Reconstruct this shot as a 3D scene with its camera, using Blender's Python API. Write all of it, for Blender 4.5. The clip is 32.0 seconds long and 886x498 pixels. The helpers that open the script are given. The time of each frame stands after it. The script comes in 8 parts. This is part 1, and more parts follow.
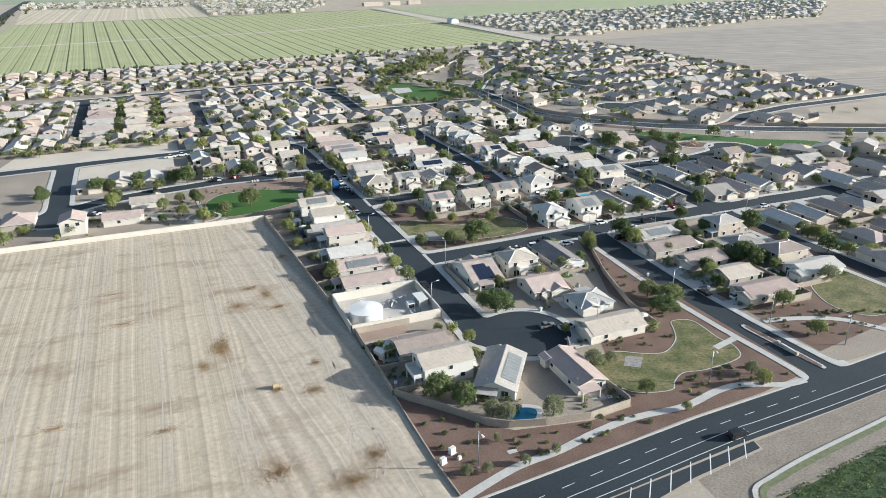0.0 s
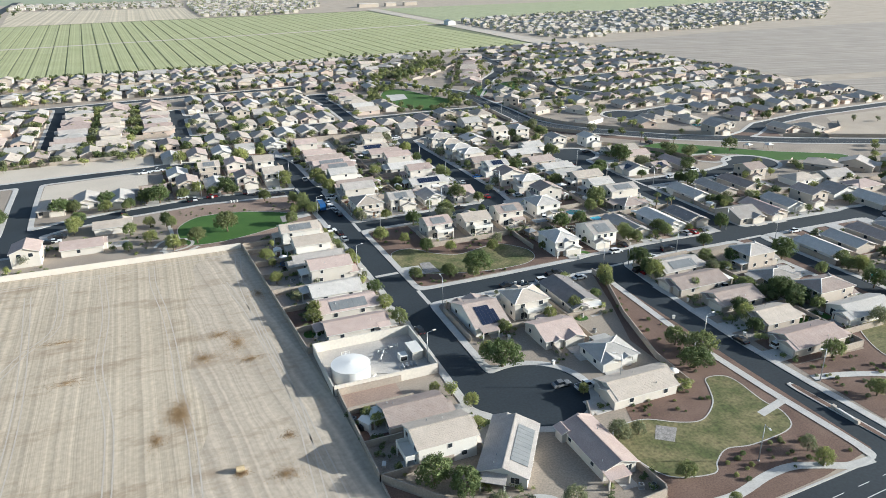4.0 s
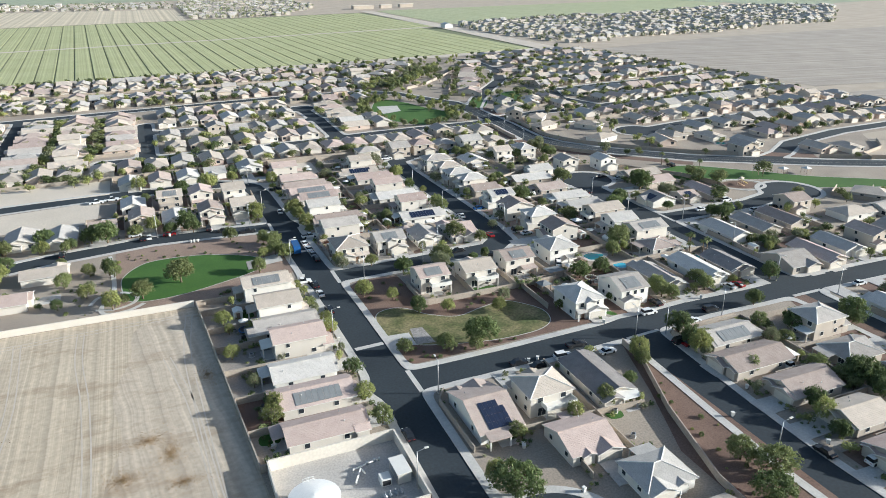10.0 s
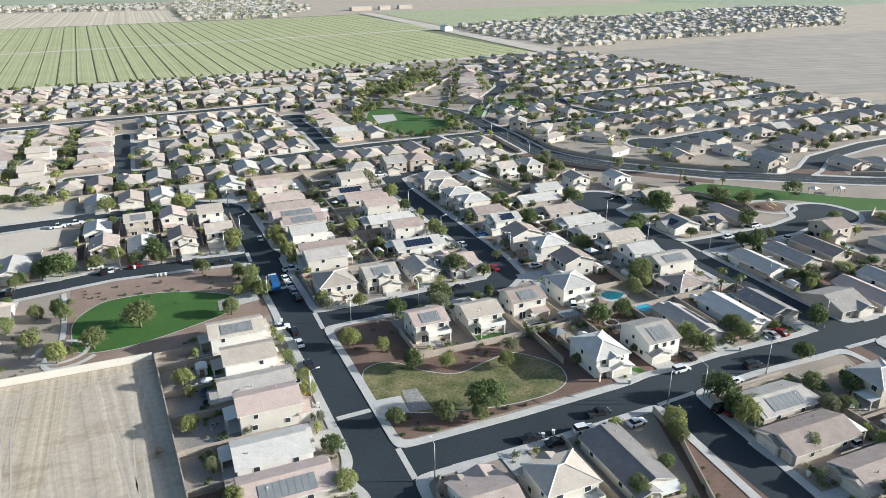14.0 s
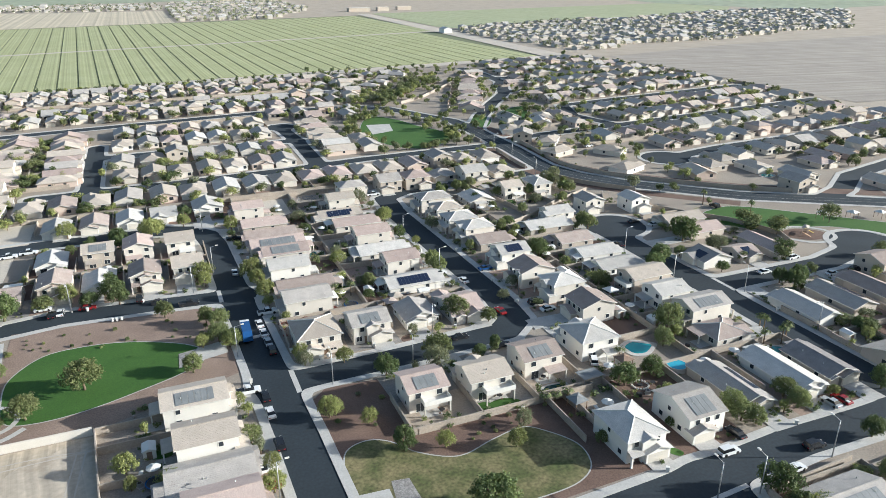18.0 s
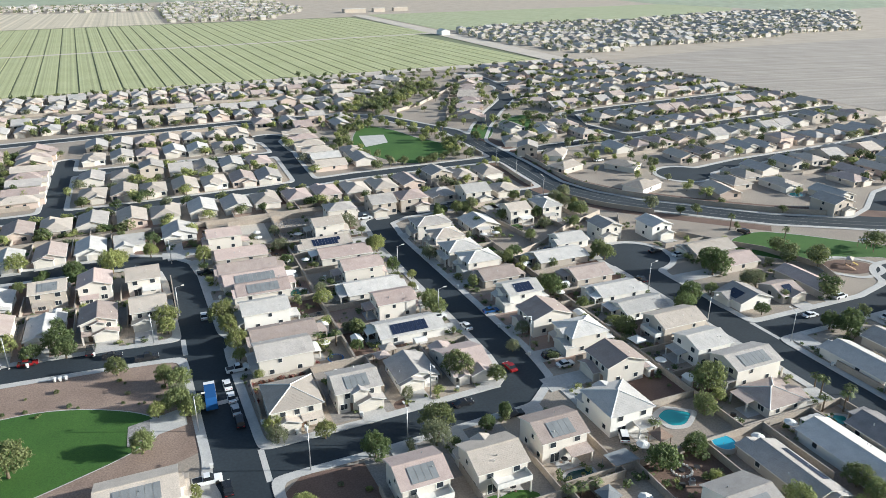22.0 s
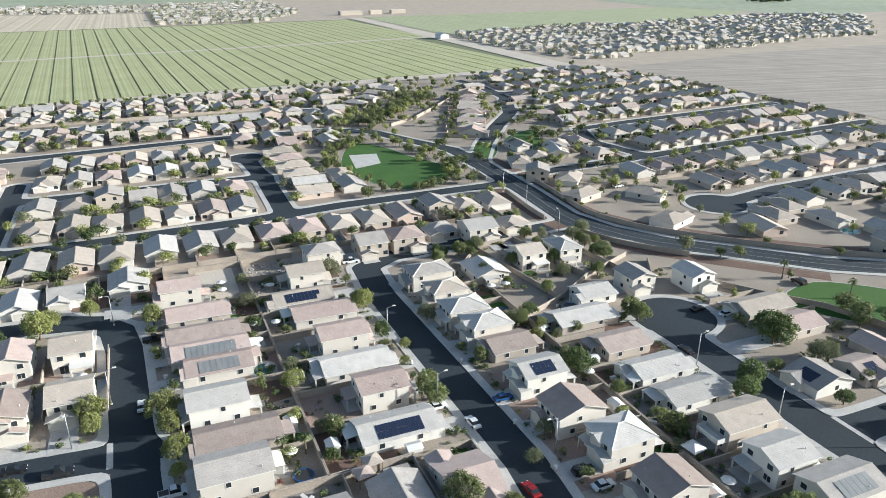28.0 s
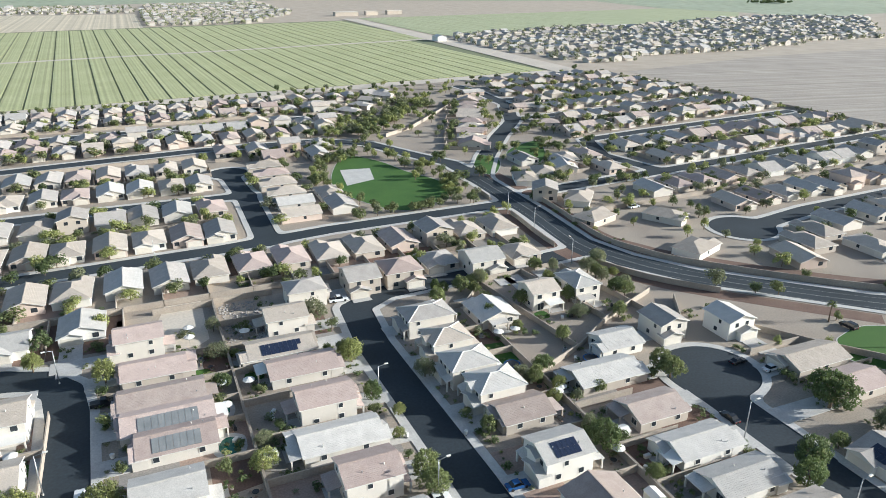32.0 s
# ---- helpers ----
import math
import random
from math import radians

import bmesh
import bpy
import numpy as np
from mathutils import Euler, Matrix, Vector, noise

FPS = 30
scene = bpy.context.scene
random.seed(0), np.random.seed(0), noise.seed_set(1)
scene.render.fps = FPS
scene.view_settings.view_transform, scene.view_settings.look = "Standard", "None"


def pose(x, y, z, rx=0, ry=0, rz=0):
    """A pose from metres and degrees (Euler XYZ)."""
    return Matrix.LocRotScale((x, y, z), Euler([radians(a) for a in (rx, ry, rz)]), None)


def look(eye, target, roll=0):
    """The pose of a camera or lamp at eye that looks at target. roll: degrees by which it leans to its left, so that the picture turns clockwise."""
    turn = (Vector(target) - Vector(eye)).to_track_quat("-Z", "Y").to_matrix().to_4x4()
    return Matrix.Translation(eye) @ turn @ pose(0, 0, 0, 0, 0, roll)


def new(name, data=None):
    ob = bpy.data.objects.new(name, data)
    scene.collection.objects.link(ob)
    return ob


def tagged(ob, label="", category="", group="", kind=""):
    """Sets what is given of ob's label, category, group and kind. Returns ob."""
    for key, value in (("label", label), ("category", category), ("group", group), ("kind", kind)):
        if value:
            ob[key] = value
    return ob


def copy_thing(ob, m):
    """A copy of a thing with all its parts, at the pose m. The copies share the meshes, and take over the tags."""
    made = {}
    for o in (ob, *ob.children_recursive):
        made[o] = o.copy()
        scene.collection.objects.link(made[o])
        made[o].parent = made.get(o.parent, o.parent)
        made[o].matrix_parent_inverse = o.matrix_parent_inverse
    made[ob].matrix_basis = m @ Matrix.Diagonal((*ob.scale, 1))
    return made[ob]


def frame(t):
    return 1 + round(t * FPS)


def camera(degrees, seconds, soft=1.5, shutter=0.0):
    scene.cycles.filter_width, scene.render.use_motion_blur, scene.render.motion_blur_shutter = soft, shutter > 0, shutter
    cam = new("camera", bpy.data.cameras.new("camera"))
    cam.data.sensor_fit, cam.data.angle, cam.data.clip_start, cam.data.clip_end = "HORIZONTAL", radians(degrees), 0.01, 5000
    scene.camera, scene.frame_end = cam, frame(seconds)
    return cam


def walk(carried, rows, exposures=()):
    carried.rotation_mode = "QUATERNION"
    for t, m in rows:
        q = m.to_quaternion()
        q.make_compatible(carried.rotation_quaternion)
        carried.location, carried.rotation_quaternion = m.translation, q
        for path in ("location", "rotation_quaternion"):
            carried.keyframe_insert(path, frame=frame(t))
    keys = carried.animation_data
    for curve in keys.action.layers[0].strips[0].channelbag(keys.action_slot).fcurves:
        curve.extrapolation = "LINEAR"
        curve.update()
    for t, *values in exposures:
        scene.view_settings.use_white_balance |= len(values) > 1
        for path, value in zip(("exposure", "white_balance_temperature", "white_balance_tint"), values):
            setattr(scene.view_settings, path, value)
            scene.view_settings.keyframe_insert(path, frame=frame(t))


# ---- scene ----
cam = camera(63.8, 32.0, 0.5)
# seconds, x, y, z, tilt, yaw, roll
PATH = [
    (0.0, -0.00, -0.00, 92.81, 67.92, -22.00, -0.56),
    (2.0, 5.62, 13.50, 92.53, 67.94, -22.10, -0.57),
    (4.0, 11.14, 27.37, 92.37, 67.96, -22.26, -0.57),
    (6.0, 16.92, 41.48, 92.21, 67.97, -22.42, -0.55),
    (8.0, 22.88, 55.73, 91.94, 67.99, -22.50, -0.51),
    (10.0, 28.93, 69.66, 91.73, 68.03, -22.54, -0.44),
    (12.0, 34.81, 83.51, 91.44, 68.07, -22.56, -0.36),
    (14.0, 40.82, 97.54, 91.12, 68.11, -22.60, -0.28),
    (16.0, 47.08, 111.96, 90.82, 68.14, -22.65, -0.21),
    (18.0, 52.96, 126.48, 90.47, 68.16, -22.70, -0.15),
    (20.0, 58.61, 140.99, 90.19, 68.17, -22.84, -0.11),
    (22.0, 64.11, 154.85, 90.00, 68.19, -22.95, -0.08),
    (24.0, 69.79, 168.37, 89.72, 68.23, -22.99, -0.03),
    (26.0, 75.15, 181.63, 89.54, 68.26, -23.02, 0.03),
    (28.0, 80.42, 194.76, 89.47, 68.30, -23.12, 0.09),
    (30.0, 85.68, 208.17, 89.34, 68.31, -23.26, 0.15),
    (32.0, 90.83, 221.74, 89.17, 68.32, -23.43, 0.21),
]
walk(cam, [(r[0], pose(r[1], r[2], r[3], r[4], 0, r[5]) @ pose(0, 0, 0, 0, 0, r[6])) for r in PATH], [(0.0, 0.79, 5950, 5.5), (32.0, 0.80, 5900, 5.5)])

# ---- light ----
SUN_FROM = -22.0    # compass of the sun in the plan, degrees from +x
SUN_UP = 17.0
world = bpy.data.worlds.new("world")
scene.world = world
world.use_nodes = True
wn = world.node_tree
sky = wn.nodes.new("ShaderNodeTexSky")
sky.sky_type = "NISHITA"
sky.sun_disc = False
sky.sun_elevation = radians(SUN_UP)
sky.sun_rotation = radians(90 - SUN_FROM)
sky.dust_density = 2.0
wn.nodes["Background"].inputs[1].default_value = 0.094
wn.links.new(sky.outputs[0], wn.nodes["Background"].inputs[0])
sun_data = bpy.data.lights.new("sun", "SUN")
sun_data.energy = 4.9
sun_data.angle = radians(0.5)
sun_data.color = (1.0, 0.95, 0.88)
sun = new("sun", sun_data)
ce = math.cos(radians(SUN_UP))
sun.matrix_world = look((ce * math.cos(radians(SUN_FROM)) * 300, ce * math.sin(radians(SUN_FROM)) * 300, math.sin(radians(SUN_UP)) * 300), (0, 0, 0))

# ---- materials ----
def mat(name, c1, c2, scale=1.0, fine=20.0, rough=0.9, metal=0.0, bump=0.0, spread=0.0, kind="noise", mid=0.5, soft=0.25, fine_amt=0.25):
    """A two-scale surface: c1 and c2 mixed by a broad noise, fine grain on top, and a spread of tone between objects."""
    m = bpy.data.materials.new(name)
    m.use_nodes = True
    nt = m.node_tree
    bs = nt.nodes["Principled BSDF"]
    bs.inputs["Roughness"].default_value = rough
    bs.inputs["Metallic"].default_value = metal
    geo = nt.nodes.new("ShaderNodeNewGeometry")
    n1 = nt.nodes.new("ShaderNodeTexNoise")
    n1.inputs["Scale"].default_value = scale
    n1.inputs["Detail"].default_value = 5
    n2 = nt.nodes.new("ShaderNodeTexNoise")
    n2.inputs["Scale"].default_value = fine
    n2.inputs["Detail"].default_value = 3
    for n in (n1, n2):
        nt.links.new(geo.outputs["Position"], n.inputs["Vector"])
    ramp = nt.nodes.new("ShaderNodeValToRGB")
    ramp.color_ramp.elements[0].position = mid - soft
    ramp.color_ramp.elements[1].position = mid + soft
    ramp.color_ramp.elements[0].color = (*c1, 1)
    ramp.color_ramp.elements[1].color = (*c2, 1)
    nt.links.new(n1.outputs[0], ramp.inputs[0])
    mul = nt.nodes.new("ShaderNodeMix")
    mul.data_type, mul.blend_type = "RGBA", "MULTIPLY"
    mul.inputs[0].default_value = 1.0
    rng = nt.nodes.new("ShaderNodeMapRange")
    rng.inputs[1].default_value, rng.inputs[2].default_value = 0.25, 0.75
    rng.inputs[3].default_value, rng.inputs[4].default_value = 1 - fine_amt, 1 + fine_amt
    nt.links.new(n2.outputs[0], rng.inputs[0])
    nt.links.new(ramp.outputs[0], mul.inputs[6])
    nt.links.new(rng.outputs[0], mul.inputs[7])
    out = mul.outputs[2]
    if spread:
        info = nt.nodes.new("ShaderNodeObjectInfo")
        hsv = nt.nodes.new("ShaderNodeHueSaturation")
        r2 = nt.nodes.new("ShaderNodeMapRange")
        r2.inputs[3].default_value, r2.inputs[4].default_value = 1 - spread, 1 + spread
        nt.links.new(info.outputs["Random"], r2.inputs[0])
        nt.links.new(r2.outputs[0], hsv.inputs["Value"])
        nt.links.new(out, hsv.inputs["Color"])
        out = hsv.outputs[0]
    nt.links.new(out, bs.inputs["Base Color"])
    if bump:
        b = nt.nodes.new("ShaderNodeBump")
        b.inputs["Strength"].default_value = 0.6
        b.inputs["Distance"].default_value = bump
        nt.links.new(n2.outputs[0], b.inputs["Height"])
        nt.links.new(b.outputs[0], bs.inputs["Normal"])
    return m


def tile_roof(name, c1, c2):
    """Concrete roof tiles: courses run level round each slope, by a wave on height, with tile-to-tile tone."""
    m = mat(name, c1, c2, 0.5, 5.0, 0.92, spread=0.17, fine_amt=0.17)
    nt = m.node_tree
    bs = nt.nodes["Principled BSDF"]
    geo = nt.nodes.new("ShaderNodeNewGeometry")
    sep = nt.nodes.new("ShaderNodeSeparateXYZ")
    nt.links.new(geo.outputs["Position"], sep.inputs[0])
    k = nt.nodes.new("ShaderNodeMath")
    k.operation = "MULTIPLY"
    k.inputs[1].default_value = 1 / 0.125
    nt.links.new(sep.outputs[2], k.inputs[0])
    fr = nt.nodes.new("ShaderNodeMath")
    fr.operation = "FRACT"
    nt.links.new(k.outputs[0], fr.inputs[0])
    b = nt.nodes.new("ShaderNodeBump")
    bs.inputs["Specular IOR Level"].default_value = 0.2
    b.inputs["Distance"].default_value = 0.05
    b.inputs["Strength"].default_value = 0.7
    b.invert = True
    nt.links.new(fr.outputs[0], b.inputs["Height"])
    nt.links.new(b.outputs[0], bs.inputs["Normal"])
    return m


def plain(name, c, rough=0.5, metal=0.0):
    m = bpy.data.materials.new(name)
    m.use_nodes = True
    bs = m.node_tree.nodes["Principled BSDF"]
    bs.inputs["Base Color"].default_value = (*c, 1)
    bs.inputs["Roughness"].default_value = rough
    bs.inputs["Metallic"].default_value = metal
    return m


M_SOIL = mat("pale_soil", (0.46, 0.39, 0.31), (0.36, 0.30, 0.235), 0.05, 1.5, 0.95, fine_amt=0.12)
M_YARD = mat("yard_gravel", (0.37, 0.315, 0.25), (0.26, 0.215, 0.175), 0.06, 2.5, 0.95, fine_amt=0.25)
M_DG = mat("red_brown_gravel", (0.120, 0.072, 0.053), (0.200, 0.130, 0.098), 0.12, 3.0, 0.95, fine_amt=0.3)
M_LAWN = mat("green_lawn", (0.034, 0.098, 0.010), (0.056, 0.130, 0.017), 0.08, 4.0, 0.9, fine_amt=0.3)
M_DRYLAWN = mat("dry_lawn", (0.082, 0.098, 0.030), (0.235, 0.195, 0.095), 0.17, 1.4, 0.95, mid=0.52, soft=0.17, fine_amt=0.45)
M_ASPHALT = mat("asphalt", (0.013, 0.021, 0.028), (0.028, 0.039, 0.049), 0.045, 1.6, 0.9, fine_amt=0.22)
M_CONCRETE = mat("concrete", (0.46, 0.44, 0.41), (0.56, 0.54, 0.50), 0.3, 3.0, 0.85, fine_amt=0.12)
M_DRIVE = mat("driveway_concrete", (0.42, 0.40, 0.37), (0.52, 0.50, 0.47), 0.3, 3.0, 0.85, fine_amt=0.15)
M_BLOCK = mat("block_wall", (0.33, 0.28, 0.23), (0.42, 0.36, 0.295), 0.2, 2.5, 0.9, fine_amt=0.15)
M_PAINTLINE = plain("road_paint", (0.70, 0.70, 0.68), 0.7)
M_STUCCO = [mat("stucco_cream", (0.58, 0.535, 0.47), (0.64, 0.595, 0.53), 0.3, 6.0, 0.9, spread=0.10, fine_amt=0.06),
            mat("stucco_tan", (0.46, 0.40, 0.335), (0.52, 0.455, 0.385), 0.3, 6.0, 0.9, spread=0.10, fine_amt=0.06),
            mat("stucco_white", (0.70, 0.67, 0.61), (0.75, 0.72, 0.66), 0.3, 6.0, 0.9, spread=0.06, fine_amt=0.05),
            mat("stucco_pink", (0.55, 0.44, 0.37), (0.60, 0.49, 0.415), 0.3, 6.0, 0.9, spread=0.08, fine_amt=0.06)]
M_ROOF = {"g": tile_roof("tile_grey", (0.355, 0.325, 0.295), (0.455, 0.42, 0.385)),
          "d": tile_roof("tile_dark_grey", (0.225, 0.21, 0.205), (0.30, 0.28, 0.27)),
          "b": tile_roof("tile_brown", (0.355, 0.285, 0.25), (0.445, 0.37, 0.325)),
          "p": tile_roof("tile_pink", (0.44, 0.345, 0.305), (0.52, 0.42, 0.375)),
          "w": tile_roof("tile_pale", (0.47, 0.445, 0.41), (0.58, 0.55, 0.51)),
          "t": tile_roof("tile_tan", (0.42, 0.365, 0.305), (0.51, 0.445, 0.38))}
M_TRIM = mat("white_trim", (0.68, 0.66, 0.61), (0.74, 0.72, 0.67), 1.0, 10.0, 0.7, fine_amt=0.05)
M_GLASS = plain("window_glass", (0.035, 0.042, 0.05), 0.1)
M_DOOR = mat("door_paint", (0.20, 0.13, 0.09), (0.26, 0.18, 0.13), 1.0, 8.0, 0.6, spread=0.3)
M_GARAGE = mat("garage_door_paint", (0.60, 0.55, 0.47), (0.66, 0.61, 0.53), 0.6, 6.0, 0.6, spread=0.10, fine_amt=0.05)
M_SOLAR = plain("solar_cell", (0.020, 0.028, 0.055), 0.22)
M_SOLARTHERM = mat("pool_heater_mat", (0.17, 0.18, 0.185), (0.24, 0.25, 0.25), 0.5, 5.0, 0.55, fine_amt=0.1)
M_METAL = plain("grey_metal", (0.42, 0.43, 0.44), 0.45, 0.7)
M_DARK = plain("dark_plastic", (0.03, 0.03, 0.032), 0.6)
M_BARK = mat("bark", (0.13, 0.095, 0.065), (0.20, 0.15, 0.10), 2.0, 12.0, 0.95, bump=0.03)


def leaf_mat(name, c1, c2):
    m = mat(name, c1, c2, 0.35, 2.0, 0.75, spread=0.2, fine_amt=0.25)
    nt = m.node_tree
    bs = nt.nodes["Principled BSDF"]
    geo = nt.nodes.new("ShaderNodeNewGeometry")
    hsv = nt.nodes.new("ShaderNodeHueSaturation")
    r = nt.nodes.new("ShaderNodeMapRange")
    r.inputs[3].default_value, r.inputs[4].default_value = 0.75, 1.25
    nt.links.new(geo.outputs["Random Per Island"], r.inputs[0])
    nt.links.new(r.outputs[0], hsv.inputs["Value"])
    nt.links.new(bs.inputs["Base Color"].links[0].from_socket, hsv.inputs["Color"])
    nt.links.new(hsv.outputs[0], bs.inputs["Base Color"])
    tr = nt.nodes.new("ShaderNodeBsdfTranslucent")
    nt.links.new(hsv.outputs[0], tr.inputs["Color"])
    mx = nt.nodes.new("ShaderNodeMixShader")
    mx.inputs[0].default_value = 0.34
    nt.links.new(bs.outputs[0], mx.inputs[1])
    nt.links.new(tr.outputs[0], mx.inputs[2])
    nt.links.new(mx.outputs[0], nt.nodes["Material Output"].inputs["Surface"])
    return m


M_LEAF = [leaf_mat("leaf_mesquite", (0.160, 0.190, 0.072), (0.240, 0.268, 0.110)),
          leaf_mat("leaf_dark", (0.095, 0.135, 0.048), (0.155, 0.195, 0.072)),
          leaf_mat("leaf_yellow_green", (0.222, 0.245, 0.080), (0.305, 0.322, 0.122)),
          leaf_mat("leaf_grey_green", (0.185, 0.202, 0.112), (0.250, 0.264, 0.150)),
          leaf_mat("bougainvillea", (0.20, 0.035, 0.05), (0.11, 0.09, 0.04))]


# ---- mesh helpers ----
def raw(name, verts, faces, material, parent=None, label="", smooth=False):
    me = bpy.data.meshes.new(name)
    me.from_pydata(verts, [], faces)
    me.update()
    mats = material if isinstance(material, (list, tuple)) else [material]
    for q in mats:
        me.materials.append(q)
    if smooth:
        me.polygons.foreach_set("use_smooth", [True] * len(me.polygons))
    ob = new(name, me)
    ob.parent = parent
    if label:
        ob["label"] = label
    return ob


def empty(name, x, y, z=0.0, rz=0.0, **tags):
    ob = new(name)
    ob.empty_display_size = 0.5
    ob.matrix_world = pose(x, y, z, 0, 0, rz)
    return tagged(ob, **tags)


class Geo:
    """Collects boxes, prisms and tubes into one mesh."""
    def __init__(self):
        self.v, self.f = [], []

    def add(self, verts, faces):
        n = len(self.v)
        self.v += verts
        self.f += [tuple(i + n for i in f) for f in faces]
        return self

    def box(self, x0, y0, z0, x1, y1, z1):
        return self.add([(x0, y0, z0), (x1, y0, z0), (x1, y1, z0), (x0, y1, z0), (x0, y0, z1), (x1, y0, z1), (x1, y1, z1), (x0, y1, z1)],
                        [(0, 3, 2, 1), (4, 5, 6, 7), (0, 1, 5, 4), (1, 2, 6, 5), (2, 3, 7, 6), (3, 0, 4, 7)])

    def tube(self, p, q, r0, r1, n=8):
        p, q = Vector(p), Vector(q)
        z = (q - p).normalized()
        x = z.orthogonal().normalized()
        y = z.cross(x)
        vs = [tuple(p + (x * math.cos(a) + y * math.sin(a)) * r0) for a in (2 * math.pi * i / n for i in range(n))]
        vs += [tuple(q + (x * math.cos(a) + y * math.sin(a)) * r1) for a in (2 * math.pi * i / n for i in range(n))]
        fs = [(i, (i + 1) % n, n + (i + 1) % n, n + i) for i in range(n)]
        return self.add(vs, fs + [tuple(range(n))[::-1], tuple(range(n, 2 * n))])

    def make(self, name, material, parent=None, label="", smooth=False):
        return raw(name, self.v, self.f, material, parent, label, smooth)


def sheet(name, pts, z, material, thick=0.0, parent=None):
    """A level patch of ground with the given outline."""
    n = len(pts)
    area = sum(pts[i][0] * pts[(i + 1) % n][1] - pts[(i + 1) % n][0] * pts[i][1] for i in range(n))
    if area < 0:
        pts = pts[::-1]
    vs = [(x, y, z) for x, y in pts]
    fs = [tuple(range(n))]
    if thick:
        vs += [(x, y, z - thick) for x, y in pts]
        fs += [(i, n + i, n + (i + 1) % n, (i + 1) % n) for i in range(n)]
    bm = bmesh.new()
    bv = [bm.verts.new(v) for v in vs]
    for f in fs:
        bm.faces.new([bv[i] for i in f])
    bm.normal_update()
    bmesh.ops.triangulate(bm, faces=[q for q in bm.faces if len(q.verts) > 4], ngon_method="EAR_CLIP")
    me = bpy.data.meshes.new(name)
    bm.to_mesh(me)
    bm.free()
    me.materials.append(material)
    ob = new(name, me)
    ob.parent = parent
    return ob


def smooth_loop(pts, steps=6, closed=True):
    """A rounded outline through the given points (Catmull-Rom)."""
    n = len(pts)
    out = []
    rng = range(n if closed else n - 1)
    for i in rng:
        g = (lambda k: pts[k % n]) if closed else (lambda k: pts[min(max(k, 0), n - 1)])
        p0, p1, p2, p3 = g(i - 1), g(i), g(i + 1), g(i + 2)
        for s in range(steps):
            t = s / steps
            out.append(tuple(0.5 * (2 * b + (c - a) * t + (2 * a - 5 * b + 4 * c - e) * t * t + (3 * b - a - 3 * c + e) * t ** 3)
                             for a, b, c, e in zip(p0, p1, p2, p3)))
    if not closed:
        out.append(tuple(pts[-1]))
    return out

# ---- ground and roads ----
tagged(sheet("ground", [(-3500, -600), (4000, -600), (4000, 4300), (-3500, 4300)], 0.0, M_SOIL), "pale dry desert soil reaching the horizon", "ground", kind="structure")
tagged(sheet("yard_ground", [(-160, 269), (33, 267.5), (41, 134), (60, 112), (150, 104), (440, 112), (440, 300), (505, 500), (480, 790), (-160, 745)], 0.012, M_YARD),
       "tan gravel of house yards inside the estate", "ground", kind="structure")

# centre lines: width, points
ROADS = [
    (8.6, [(72.0, 150), (73.0, 206), (72.3, 250), (70.9, 290), (69.6, 330), (68.4, 370), (66.8, 381), (61.5, 387.8), (52, 391), (10, 392), (-75, 384)]),
    (8.2, [(71.5, 324.6), (50, 326.8), (24, 328.4), (-8, 323), (-26, 318), (-42, 309)]),
    (8.0, [(-42, 302), (-42.5, 324), (-43.5, 350), (-44, 385)]),
    (8.6, [(71.5, 205.6), (105, 205.9), (132, 207), (165, 209.2), (186, 208.8), (200, 209), (260, 208)]),
    (8.6, [(71.5, 271.7), (100, 272.4), (132, 274.2), (138.2, 279.5), (139.6, 292), (138.8, 330), (137.8, 375), (139.5, 396), (150, 402.5), (190, 405), (224, 408)]),
    (9.4, [(141.6, 207), (140.2, 190), (138.8, 168), (138.0, 148), (138.6, 128), (139.6, 114), (140.4, 100)]),
    (9.8, [(201.8, 209), (201.8, 326)]),
    (8.4, [(201.8, 275), (250, 275), (275, 281)]),
    (11.0, [(229, 505), (228, 450), (225.5, 415), (231, 395), (243, 376), (278, 341), (330, 308), (420, 262)]),
    (9.0, [(229, 505), (228, 530), (217, 552), (203, 585), (180, 601), (120, 603), (0, 590), (-160, 570)]),
    (9.0, [(229, 500), (250, 535), (277, 573), (304, 607), (328, 660), (333, 712), (330, 745)]),
    (8.0, [(5, 452), (60, 453.5), (110, 456), (150, 461), (226, 463)]),
    (8.0, [(127, 457), (128, 512), (126, 550)]),
    (8.0, [(26, 453), (26.5, 540)]), (8.0, [(-42.5, 440), (-44.5, 580)]),
    (8.0, [(240, 472), (318, 479), (372, 484.5), (495, 497)]),
    (8.0, [(314, 479), (306, 515), (318, 547), (360, 553), (490, 566)]),
    (8.0, [(308, 613), (400, 622), (486, 631)]), (8.0, [(326, 677), (400, 684), (480, 692)]), (8.4, [(305, 324), (325, 331), (347, 345), (393, 355), (505, 361)]),
    (8.4, [(296, 404), (330, 410), (400, 414), (500, 430)]),
    (8.0, [(26, 515), (128, 515)]), (8.0, [(-150, 655), (40, 660), (200, 668)]), (8.0, [(-150, 705), (120, 712)]),
    (10.6, [(-60, 83), (40, 88.8), (78, 92.2), (100, 94.2), (130, 95.6), (170, 98.5), (420, 118)]),
    (9.0, [(200, 209), (202, 150), (204, 118)]), (8.4, [(260, 208), (330, 214), (400, 205)]), (9.0, [(262, 208), (262, 150)]),
]
BULBS = [(83, 148, 12.5), (207.5, 331, 11.5), (278, 282, 12.0), (290, 404, 12.0), (-42, 301, 10.5), (126, 553, 9.0), (52, 391, 4.5)]
GX0, GX1, GY0, GY1, GS = -160.0, 505.0, 74.0, 748.0, 1.0


